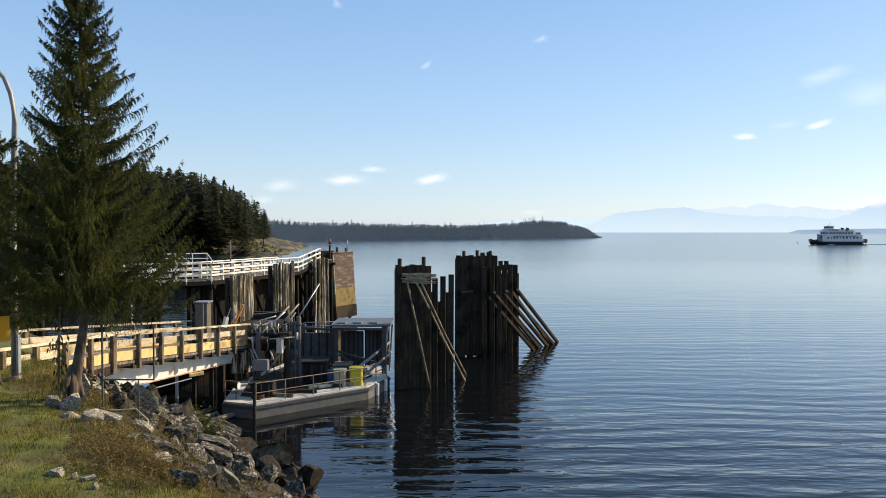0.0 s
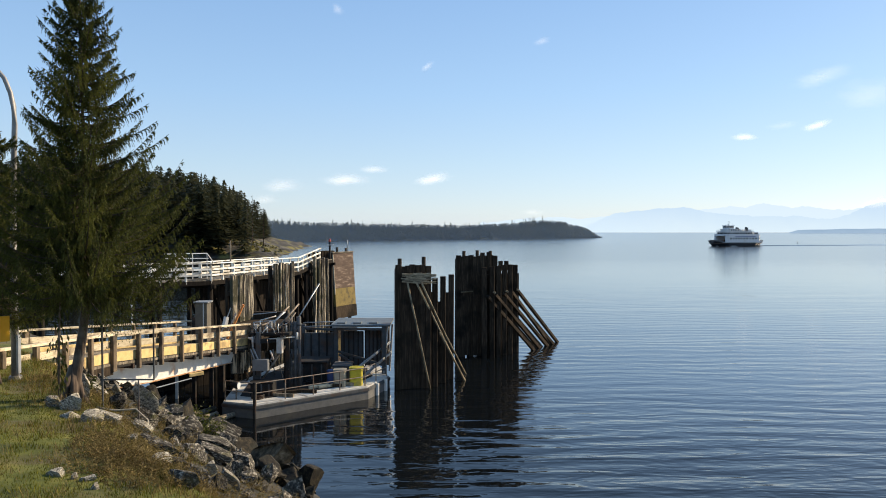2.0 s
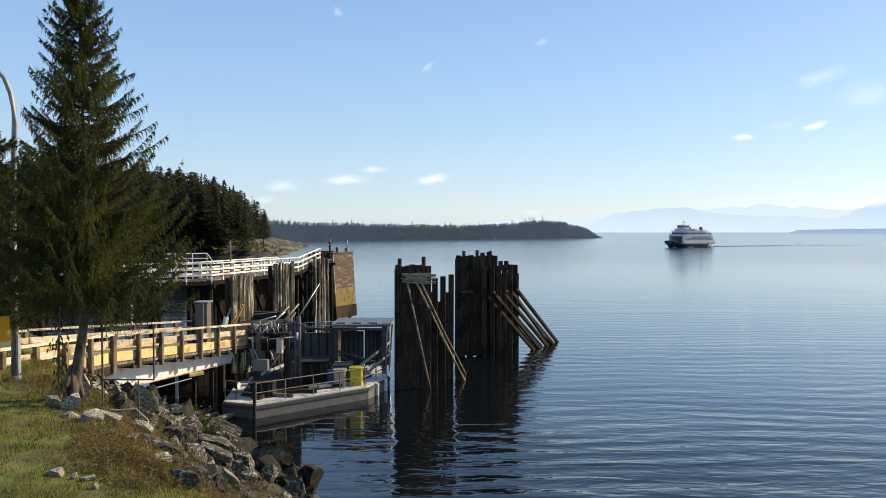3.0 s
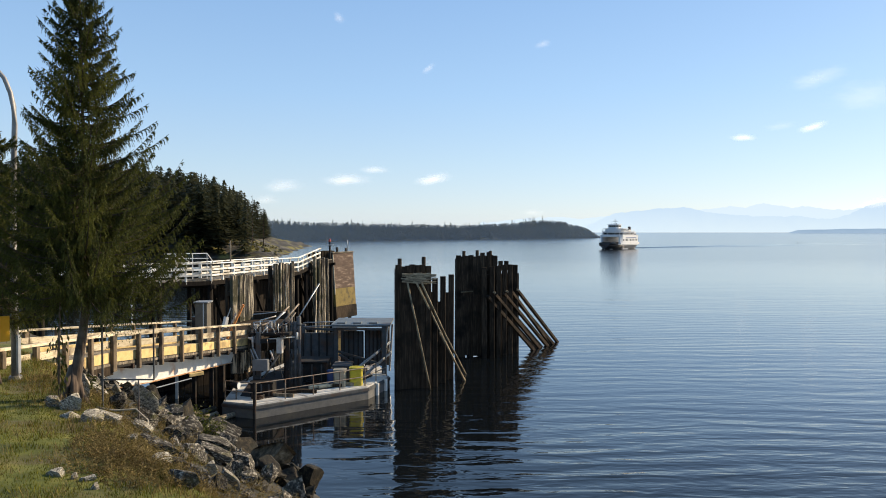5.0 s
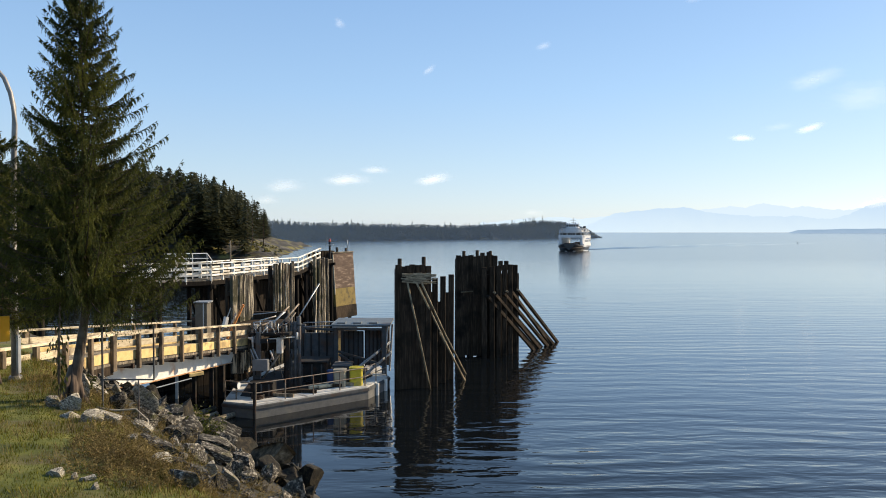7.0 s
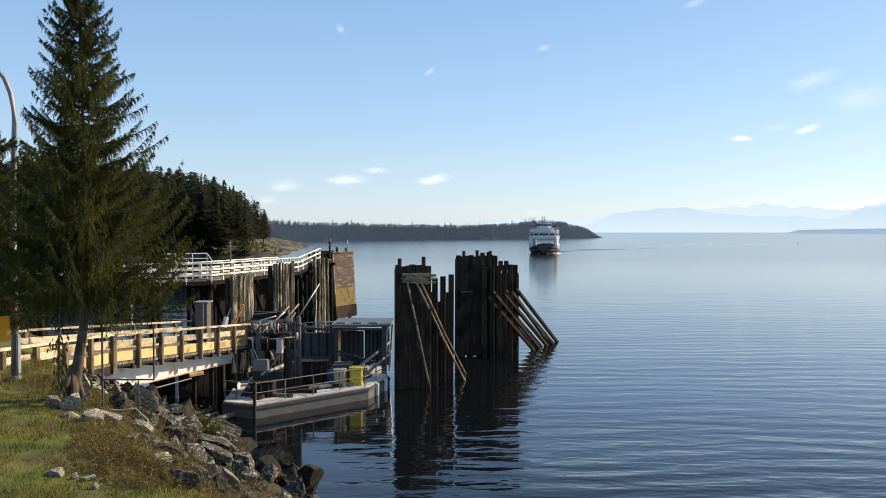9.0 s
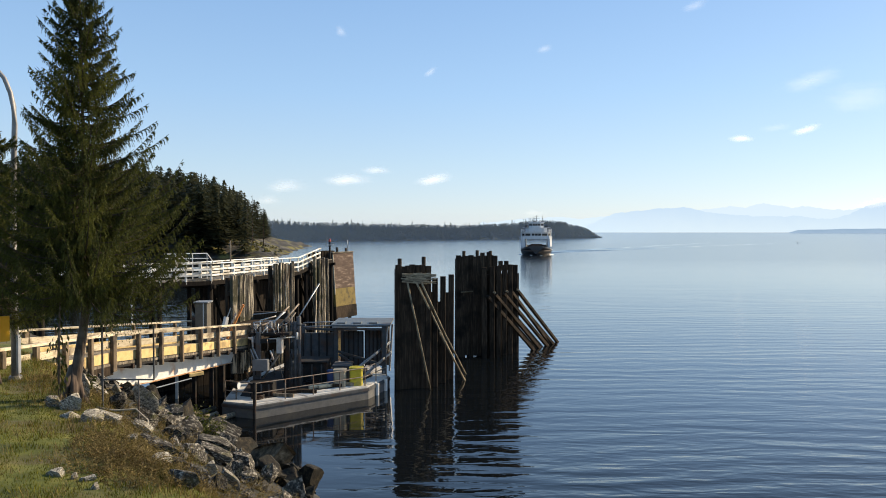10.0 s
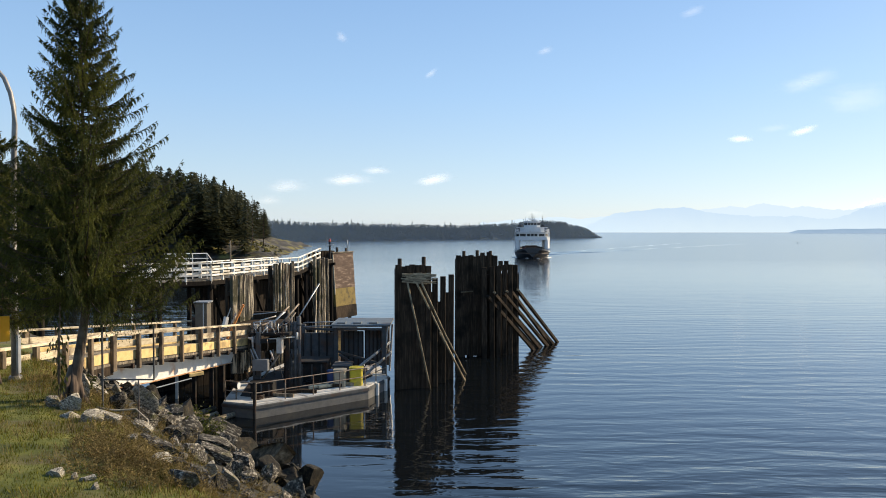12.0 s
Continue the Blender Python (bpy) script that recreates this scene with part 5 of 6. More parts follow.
def brace(ob, top, foot, r=0.15, mat=None):
    """A raking pile that runs on under the water."""
    top, foot = Vector(top), Vector(foot)
    end = foot + (foot - top).normalized() * 1.2
    sh = Shape()
    if mat:
        sh.pipe([top, end], r, 9, r * 1.05)
        part("raking_post", sh, mat, ob, smooth=True)
    else:
        sh.beam(top, end, r * 1.8, r * 1.9, 0.03)
        part("raking_post", sh, M_TIMBER, ob)


M_LASH = material("splintered_wood", [(0.06, 0.05, 0.034), (0.27, 0.225, 0.15), (0.48, 0.41, 0.29)], 0.9, 6, (0.6, 3, 3), 0.7)


def build_dolphins():
    ob = timber_wall("dolphin", (-2.9, 45.0), (-0.8, 45.5), -0.8, 7.6, 7, M_TIMBER, "dark creosoted timber dolphin with raking piles in front", "dolphin", DOLPHIN, 0.1, 0.34, 2, ((0.14, 0.4), (0.84, 0.5)))
    for i, (x, y, z) in enumerate(((-0.5, 45.9, 6.75), (-0.02, 47.0, 6.8), (0.5, 48.2, 6.85))):
        sh = Shape()
        sh.beam((x, y, -2), (x + 0.02 * i, y, z), 0.36, 0.34, 0.03)
        part("square_post", sh, M_TIMBER, ob)
    for i in range(5):
        sh = Shape()
        sh.beam((-0.72 + i * 0.24, 45.85 + i * 0.52, -0.8), (-0.72 + i * 0.24, 45.85 + i * 0.52, (5.9, 6.3, 5.2, 6.1, 5.7)[i]), 0.3, 0.14)
        part("sheathing_board", sh, M_TIMBER, ob)
    lash = random.Random(12)
    for k in range(40):
        x, z, L = lash.uniform(-2.75, -1.2), 6.56 + 0.014 * k, lash.uniform(0.4, 1.6)
        t = lash.uniform(-0.09, 0.11)
        sh = Shape()
        sh.beam((x, 44.66 + lash.uniform(0, 0.12) + 0.1 * (x + 2.75) / 2, z), (min(x + L, -0.4), 44.72 + lash.uniform(0, 0.16), z + t * L), lash.uniform(0.03, 0.07), lash.uniform(0.03, 0.07), 0.01)
        part("lashing_board", sh, M_LASH, ob, "pale splintered lashing board")
    for top, foot in (((-2.15, 44.55, 6.55), (-0.78, 44.9, 0.0)), ((-1.6, 44.6, 6.55), (1.35, 47.4, 0.1)), ((-1.3, 44.65, 6.55), (-0.35, 45.0, 4.4)), ((0.1, 46.6, 3.2), (1.4, 49.5, 0.3)), ((-0.2, 45.6, 3.4), (0.95, 47.0, 1.0))):
        brace(ob, top, foot, 0.06, M_RAKER)
    ob = timber_wall("dolphin", (1.05, 56.6), (4.2, 57.4), 0.02, 7.8, 10, M_TIMBER, "larger dark timber dolphin with a row of raking piles", "dolphin", DOLPHIN, 0.08, 0.36, 3, ((0.2, 0.35), (0.53, 0.4), (0.86, 0.35)))
    for i, (x, y, z) in enumerate(((3.15, 56.2, 6.9), (3.75, 56.4, 6.95), (4.3, 56.9, 7.0), (4.8, 57.5, 7.05), (5.3, 58.2, 7.05), (5.75, 58.8, 7.0))):
        sh = Shape()
        sh.beam((x, y, -2), (x, y, z), 0.40, 0.36, 0.03)
        part("square_post", sh, M_TIMBER, ob)
    for z in (3.1, 4.6, 6.2):
        sh = Shape()
        sh.beam((3.0, 56.35, z), (5.9, 59.2, z), 0.24, 0.3)
        part("wale", sh, M_TIMBER, ob)
    for i in range(6):
        sh = Shape()
        sh.beam((3.4 + i * 0.49, 56.7 + i * 0.5, -0.5), (3.4 + i * 0.49, 56.7 + i * 0.5, 6.3), 0.5, 0.12)
        part("sheathing_board", sh, M_TIMBER, ob)
    for top, foot in (((3.35, 55.95, 4.75), (7.3, 59.8, 0.1)), ((4.0, 56.35, 4.8), (7.9, 61.0, 0.1)), ((4.7, 57.2, 4.85), (8.7, 62.0, 0.1)), ((5.4, 58.1, 4.9), (9.1, 63.0, 0.1)), ((5.9, 58.6, 5.0), (9.9, 64.2, 0.1))):
        brace(ob, top, foot, 0.135)
    # a second row of rakers behind the first, and blocks where they meet the posts
    for k in range(4):
        x, y = 3.9 + k * 0.62, 57.4 + k * 0.75
        brace(ob, (x, y, 4.3), (x + 3.6, y + 3.4, 0.1), 0.135)
    for x, y in ((3.75, 56.15), (4.8, 57.25), (5.75, 58.55)):
        sh = Shape()
        sh.beam((x + 0.08, y - 0.06, 5.05), (x + 0.26, y + 0.02, 4.95), 0.12, 0.16, 0.02)
        part("chock", sh, M_RAKER, ob, "pale timber chock")
    sh = Shape()
    sh.beam((1.4, 56.42, 5.0), (2.3, 56.64, 5.04), 0.1, 0.09, 0.015)
    part("splintered_strip", sh, M_RAKER, ob)
    for x, y, h in ((3.05, 57.0, 0.12), (3.55, 57.1, 0.16), (4.5, 57.6, 0.3), (5.0, 58.2, 0.28)):
        sh = Shape()
        sh.beam((x, y, 6.6), (x, y, 7.05 + h if x > 4 else 7.9 + h), 0.34, 0.3, 0.03)
        part("post_head", sh, M_TIMBER, ob)


M_RAKER = material("weathered_raker", [(0.14, 0.11, 0.065), (0.36, 0.285, 0.18)], 0.85, 4, (2, 2, 0.4), 0.5, stain=(0.07, 0.055, 0.03), stain_scale=1.2)
build_dolphins()


# ---- the float and its gear ----
def build_float():
    outline = [(-11.6, 38.5), (-9.7, 37.8), (-4.3, 42.3), (-3.3, 45.4), (-4.6, 50.5), (-10.5, 51.0), (-12.2, 43.5)]
    ob = thing("pontoon", (-9, 44, 0), "grey concrete pontoon with a rusty pipe rail", "pontoon")
    sh = Shape()
    sh.prism(outline, -0.6, 0.66)
    part("hull", sh, M_CONCRETE, ob)
    sh = Shape()
    cx, cy = -8.6, 45.0
    sh.prism([(cx + (x - cx) * 0.985, cy + (y - cy) * 0.985) for x, y in outline], 0.66, 0.74)
    part("deck", sh, M_DECK, ob, "pale worn deck")
    sh = Shape()
    for i in range(3):
        a, b = Vector((*outline[i], 0.56)), Vector((*outline[i + 1], 0.56))
        sh.beam(a, b, 0.1, 0.16)
    part("rubbing_strip", sh, M_GREYSTEEL, ob)
    # dark plate laid inside the deck edge to stand in for shade
    sh = Shape()
    sh.prism([(cx + (x - cx) * 0.80, cy + (y - cy) * 0.80) for x, y in outline], 0.74, 0.775)
    part("deck_grating", sh, M_DARKSTEEL, ob, "dark plate added for the shade over the inner deck")
    rail = [Vector((-11.5, 38.75, 0.74)), Vector((-9.7, 38.0, 0.74)), Vector((-4.5, 42.35, 0.74)), Vector((-3.5, 45.3, 0.74))]
    for a, b, n in ((rail[0], rail[1], 1), (rail[1], rail[2], 4), (rail[2], rail[3], 2)):
        for i in range(n + 1):
            if i == 0 and a is not rail[0]:
                continue
            c = a.lerp(b, i / n)
            sh = Shape()
            sh.pipe([c, c + Vector((0, 0, 1.06))], 0.035, 7)
            part("rail_post", sh, M_RAILSTEEL, ob)
        for z in (0.55, 1.06):
            sh = Shape()
            sh.pipe([a + Vector((0, 0, z)), b + Vector((0, 0, z))], 0.03, 7)
            part("rail_bar", sh, M_RAILSTEEL, ob)
    sh = Shape()
    sh.pipe([(-9.72, 37.82, -0.5), (-9.72, 37.82, 1.9)], 0.09, 9)
    part("corner_post", sh, M_DARKSTEEL, ob)
    for x, y in ((-4.0, 43.4), (-3.6, 44.6)):
        sh = Shape()
        sh.beam((x + 0.12, y, -0.1), (x + 0.12, y, 0.7), 0.2, 0.3, 0.05)
        part("fender", sh, M_WHITESTEEL, ob)
    # bins
    for name, x, y, w, h, mat, lab in (("bin", -5.05, 42.75, 0.72, 1.05, M_YELLOW, "yellow plastic drum-shaped bin on the pontoon"), ("bin", -5.95, 42.4, 0.68, 1.0, M_TAN, "tan plastic bin on the pontoon"), ("bin", -6.5, 42.6, 0.4, 0.9, M_BLUE, "dark blue bin beside the tan one")):
        b = thing(name, (x, y, 0.74), lab, "bin", "bins")
        sh = Shape()
        sh.beam((x, y, 0.74), (x, y, 0.74 + h * 0.86), w, w * 0.85, 0.07)
        part("tub", sh, mat, b)
        sh = Shape()
        sh.beam((x, y, 0.74 + h * 0.86), (x, y, 0.74 + h), w * 1.08, w * 0.93, 0.08)
        part("lid", sh, mat, b)
    x, y = -11.0, 39.0
    b = thing("floodlight", (x, y, 0.74), "round white floodlight on the pontoon rail", "floodlight")
    sh = Shape()
    sh.pipe([(x, y, 0.74), (x, y, 1.45)], 0.03, 7)
    part("stand", sh, M_DARKSTEEL, b)
    sh = Shape()
    sh.pipe([(x - 0.3, y, 1.5), (x - 0.02, y - 0.02, 1.5), (x + 0.14, y - 0.04, 1.5)], 0.13, 12, 0.22)
    part("housing", sh, M_DARKSTEEL, b, smooth=True)
    sh = Shape()
    sh.pipe([(x + 0.14, y - 0.04, 1.5), (x + 0.17, y - 0.045, 1.5)], 0.2, 14)
    part("lens", sh, M_WHITE, b)


M_DECK = material("worn_deck_paint", [(0.52, 0.51, 0.48), (0.72, 0.71, 0.67)], 0.8, 2, bump=0.2, stain=(0.14, 0.11, 0.08), stain_scale=0.9, stain_at=(0.55, 0.68))
M_RAILSTEEL = material("rusty_rail_steel", [(0.14, 0.10, 0.07), (0.30, 0.26, 0.21)], 0.6, 6, bump=0.2, stain=(0.16, 0.08, 0.04), stain_scale=3)


def build_lift_tower():
    ob = thing("lift_tower", (-9.4, 43.5, 0.74), "steel ramp-lifting tower with pipes, winches and braces", "lifting tower")
    rng = random.Random(4)
    legs = [(-10.2, 40.6), (-8.75, 41.4), (-11.0, 43.0), (-9.3, 43.6), (-8.4, 42.8)]
    for i, (x, y) in enumerate(legs):
        sh = Shape()
        sh.beam((x, y, 0.74), (x, y, (4.1, 4.6, 4.0, 5.0, 4.7)[i]), 0.24, 0.26, 0.02)
        part("leg", sh, (M_GREYSTEEL, M_DARKSTEEL)[i % 2], ob)
    for a, b in (((-10.2, 40.6, 3.6), (-8.75, 41.4, 3.6)), ((-8.75, 41.4, 4.4), (-9.3, 43.6, 4.4)), ((-10.2, 40.6, 3.8), (-11.0, 43.0, 3.8)), ((-11.0, 43.0, 3.7), (-9.3, 43.6, 3.7)), ((-8.4, 42.8, 3.2), (-8.75, 41.4, 3.2))):
        sh = Shape()
        sh.beam(a, b, 0.2, 0.24)
        part("cross_beam", sh, M_DARKSTEEL, ob)
    for a, b, r in (((-10.2, 40.6, 1.2), (-8.75, 41.4, 3.4), 0.06), ((-8.75, 41.4, 1.0), (-8.4, 42.8, 3.0), 0.06), ((-9.6, 42.3, 4.0), (-8.5, 43.4, 5.4), 0.05), ((-9.9, 42.2, 4.3), (-9.0, 43.0, 5.3), 0.05), ((-8.9, 45.0, 4.3), (-7.85, 46.8, 6.35), 0.04),
                    ((-10.9, 41.0, 4.2), (-9.8, 41.6, 4.5), 0.05), ((-10.0, 41.3, 4.1), (-9.0, 41.9, 5.1), 0.04)):
        sh = Shape()
        sh.pipe([a, b], r, 8)
        part("brace", sh, M_GALV if r < 0.045 else M_RAILSTEEL, ob, smooth=True)
    # winch drums, valves and boxes
    for x, y, z, r, w in ((-10.0, 41.0, 4.0, 0.2, 0.5), (-9.3, 41.2, 4.1, 0.16, 0.4), (-10.6, 40.9, 3.3, 0.18, 0.3), (-9.0, 41.6, 3.2, 0.2, 0.5)):
        sh = Shape()
        sh.pipe([(x, y, z), (x + w, y + 0.1, z)], r, 12)
        part("winch_drum", sh, M_DARKSTEEL, ob, smooth=True)
    for x, y, z, w, h, mat in ((-10.0, 40.3, 2.05, 0.85, 0.6, M_GREYBOX), (-9.1, 41.0, 2.9, 0.32, 0.85, M_WHITESTEEL), (-10.45, 41.2, 4.25, 0.16, 0.22, M_GALV), (-9.6, 41.0, 4.35, 0.14, 0.3, M_GREYBOX), (-8.95, 41.2, 3.8, 0.3, 0.1, M_GALV)):
        sh = Shape()
        sh.beam((x, y, z), (x, y, z + h), w, 0.4, 0.03)
        part("control_box", sh, mat, ob)
    for k in range(16):
        x, y, z = rng.uniform(-10.9, -8.6), rng.uniform(40.5, 42.5), rng.uniform(2.3, 4.4)
        sh = Shape()
        q = (x + rng.uniform(-0.3, 0.3), y + rng.uniform(-0.2, 0.2), z - rng.uniform(0.4, 1.6))
        sh.pipe([(x, y, z), ((x + q[0]) / 2 + rng.uniform(-0.15, 0.15), y, (z + q[2]) / 2), q], 0.03, 6)
        part("hose", sh, rng.choice((M_DARKSTEEL, M_GREYSTEEL, M_GALV)), ob, smooth=True)
    for k in range(9):
        x, y = -10.55 + k * 0.22, 41.0 + 0.12 * (k % 3)
        h = rng.uniform(0.2, 0.55)
        sh = Shape()
        sh.pipe([(x, y, 4.05), (x, y, 4.05 + h)], rng.uniform(0.025, 0.06), 8)
        part("valve", sh, (M_GREYBOX, M_DARKSTEEL, M_GREYSTEEL, M_WHITESTEEL, M_DARKSTEEL)[k % 5], ob, smooth=True)
    sh = Shape()
    sh.box(-10.8, -8.5, 40.7, 41.7, 3.9, 4.05, 0.02)
    part("platform", sh, M_DARKSTEEL, ob)
    # sunlit pipework in front of the tower, and the tall cylinders beside it
    for a, b, r, mat in (((-10.53, 40.55, 3.85), (-10.5, 40.55, 3.3), 0.05, M_WHITESTEEL), ((-10.75, 40.6, 3.8), (-10.55, 40.5, 3.75), 0.06, M_WHITESTEEL), ((-10.5, 40.5, 3.3), (-10.1, 40.4, 2.45), 0.05, M_GALV),
                         ((-10.62, 40.5, 3.2), (-10.3, 40.45, 2.4), 0.04, M_GALV), ((-9.55, 40.6, 3.1), (-9.35, 40.5, 2.6), 0.05, M_WHITESTEEL), ((-10.15, 40.65, 3.68), (-8.3, 41.3, 3.74), 0.035, M_WHITESTEEL),
                         ((-10.1, 40.65, 4.0), (-10.1, 40.65, 4.75), 0.035, M_WHITESTEEL), ((-10.1, 40.65, 4.75), (-9.28, 40.9, 4.97), 0.035, M_WHITESTEEL), ((-9.75, 40.8, 4.0), (-9.75, 40.8, 4.5), 0.045, M_WHITESTEEL),
                         ((-9.1, 41.0, 4.0), (-8.3, 41.5, 5.1), 0.035, M_RAILSTEEL), ((-8.2, 41.3, 3.6), (-8.2, 41.3, 4.0), 0.06, M_WHITESTEEL), ((-10.9, 40.7, 1.4), (-10.2, 40.6, 2.6), 0.05, M_RAILSTEEL)):
        sh = Shape()
        sh.pipe([a, b], r, 8)
        part("pipe", sh, mat, ob, smooth=True)
    for k in range(14):
        x, y, z = rng.uniform(-10.7, -8.6), rng.uniform(40.35, 40.8), rng.uniform(3.5, 4.6)
        dx, dz = rng.choice(((0, 0.5), (0.45, 0.06), (0.3, 0.35), (-0.25, 0.4), (0, -0.6), (0.2, -0.7)))
        sh = Shape()
        sh.pipe([(x, y, z), (x + dx * 0.5 + rng.uniform(-0.05, 0.05), y, z + dz * 0.5 + 0.05), (x + dx, y + 0.05, z + dz)], rng.uniform(0.014, 0.034), 7)
        part("pipe", sh, rng.choice((M_WHITESTEEL, M_GALV, M_RAILSTEEL, M_DARKSTEEL, M_DARKSTEEL)), ob, smooth=True)
    for x, top in ((-8.62, 4.75), (-8.4, 4.55), (-8.15, 4.85)):
        sh = Shape()
        sh.pipe([(x, 41.7, 0.74), (x, 41.7, top)], 0.1, 10)
        sh.pipe([(x, 41.7, top - 0.5), (x, 41.7, top - 0.4)], 0.13, 10)
        part("lift_cylinder", sh, M_GREYSTEEL, ob, smooth=True)
    for z in (4.55, 5.0):
        sh = Shape()
        sh.pipe([(-10.7, 41.4, z), (-9.3, 41.2, z + 0.15)], 0.025, 6)
        part("guard_bar", sh, M_GALV, ob)


M_GREYBOX = material("light_grey_enamel", [(0.15, 0.155, 0.16), (0.21, 0.215, 0.22)], 0.5, 3, bump=0.05, per_piece=0.05)


def build_gantry():
    ob = thing("steel_gantry", (-6.3, 47.5, 0.74), "dark grey steel gantry frame with a flat top on the pontoon", "gantry")
    x0, x1, y0, y1, zt = -6.7, -3.7, 46.0, 49.2, 3.75
    for x, y in ((x0, y0), (x1, y0), (x0, y1), (x1, y1), (-8.9, 47.0)):
        sh = Shape()
        sh.beam((x, y, 0.74), (x, y, zt), 0.26, 0.26, 0.02)
        part("leg", sh, M_GREYSTEEL, ob)
    sh = Shape()
    sh.beam((x0 - 0.3, 47.6, zt + 0.06), (x1 + 0.4, 47.6, zt + 0.06), 3.6, 0.12, 0.02)
    part("top_plate", sh, M_AWNING, ob, "blue-grey sheet roof")
    for a, b in (((x0, y0, 3.55), (x1, y0, 3.55)), ((x0, y0, 2.2), (x1, y0, 1.3)), ((x1, y0, 3.4), (x1 + 0.1, y1, 1.0)), ((-8.9, 47.0, 3.5), (x0, y0, 3.5)), ((x1, y0, 1.2), (x1 - 0.1, y1, 3.4)), ((x0 + 0.2, y0 - 0.1, 2.0), (x0 + 1.1, y0 - 0.1, 1.4))):
        sh = Shape()
        sh.beam(a, b, 0.12, 0.14)
        part("brace", sh, M_GREYSTEEL, ob)
    for xa, xb, za, zb in ((-6.3, -5.1, 1.1, 3.3), (-4.95, -3.95, 1.1, 3.4), (-8.9, -6.9, 1.0, 3.2)):
        sh = Shape()
        sh.box(xa, xb, 46.9, 47.05, za, zb, 0.02)
        part("panel", sh, M_GREYSTEEL, ob)
        m = 4
        for i in range(m + 1):
            sh = Shape()
            xx = xa + (xb - xa) * i / m
            sh.box(xx - 0.04, xx + 0.04, 46.8, 46.9, za, zb, 0.01)
            part("stiffener", sh, M_DARKSTEEL, ob)
    for i in range(3):
        sh = Shape()
        sh.pipe([(-3.7 + 0.3 * i, 45.9 + 0.8 * i, 0.8), (-3.5 + 0.25 * i, 46.5 + 0.8 * i, 3.7)], 0.07, 8)
        part("strut", sh, M_GALV, ob)
    for z in (3.95, 4.2):
        sh = Shape()
        sh.pipe([(-8.9, 46.9, z - 0.35), (-6.8, 46.2, z - 0.2)], 0.035, 6)
        part("pipe_run", sh, M_GALV, ob, smooth=True)
    for x in (-6.4, -5.4, -4.4):
        sh = Shape()
        sh.box(x - 0.25, x + 0.25, 46.2, 46.9, zt + 0.12, zt + 0.2, 0.02)
        part("roof_batten", sh, M_AWNING, ob)
    sh = Shape()
    sh.beam((-6.9, 45.85, zt - 0.02), (-3.3, 46.05, zt + 0.04), 0.07, 0.16)
    part("front_trim", sh, M_GALV, ob)
    # sloping gangways at the pontoon's end
    for k, (a, b) in enumerate((((-5.0, 43.8, 1.6), (-3.4, 47.0, 2.6)), ((-4.8, 43.6, 1.0), (-3.3, 46.6, 2.0)))):
        sh = Shape()
        sh.beam(a, b, 0.1, 0.14)
        part("handrail", sh, M_GALV, ob)


def build_deck_gear():
    """Dark housings, hose coils and timbers behind the pontoon's rail, added to darken the shaded, cluttered deck."""
    for x0, x1, y0, y1, h, mat, lab in ((-8.6, -6.9, 43.4, 45.2, 1.25, M_DARKSTEEL, "dark steel engine housing on the pontoon"), (-6.6, -5.6, 44.0, 45.4, 0.9, M_GREYSTEEL, "grey steel locker on the pontoon"), (-10.4, -9.2, 39.6, 40.5, 0.8, M_DARKSTEEL, "dark steel locker on the pontoon")):
        ob = thing("deck_housing", ((x0 + x1) / 2, (y0 + y1) / 2, 0.74), lab, "housing", "deck housings")
        sh = Shape()
        sh.box(x0, x1, y0, y1, 0.74, 0.74 + h * 0.9, 0.05)
        part("body", sh, mat, ob)
        sh = Shape()
        sh.box(x0 - 0.05, x1 + 0.05, y0 - 0.05, y1 + 0.05, 0.74 + h * 0.9, 0.74 + h, 0.03)
        part("lid", sh, mat, ob)
        for k in range(3):
            sh = Shape()
            xx = x0 + (x1 - x0) * (k + 0.5) / 3
            sh.box(xx - 0.04, xx + 0.04, y0 - 0.04, y0 - 0.003, 0.8, 0.74 + h * 0.86)
            part("rib", sh, M_GREYSTEEL, ob)
    rng = random.Random(9)
    for k in range(9):
        x, y = -9.2 + k * 0.45 + rng.uniform(-0.2, 0.2), 39.6 + k * 0.38 + rng.uniform(0.0, 0.5)
        a = rng.uniform(-0.4, 0.9)
        L = rng.uniform(0.5, 1.3)
        sh = Shape()
        sh.beam((x, y, 0.83 + 0.002 * k), (x + L * math.cos(a), y + L * math.sin(a), 0.83 + 0.002 * k), 0.16, 0.18)
        lone("timber_baulk", sh, rng.choice((M_GREYWOOD, M_RAILWOOD, M_TIMBER)), (x, y, 0.74), "loose timber baulk lying on the pontoon deck", "timber", "loose timbers")
    for x, y, r in ((-9.9, 39.2, 0.33), (-7.6, 42.9, 0.4)):
        ob = thing("hose_coil", (x, y, 0.74), "coiled dark hose on the pontoon deck", "hose coil", "hose coils")
        for k in range(3):
            sh = Shape()
            sh.pipe([(x + r * math.cos(i * 0.524), y + r * math.sin(i * 0.524), 0.785 + k * 0.075) for i in range(13)], 0.036, 6)
            part("turn", sh, M_DARKSTEEL, ob, smooth=True)


build_float()
build_deck_gear()
build_lift_tower()
build_gantry()


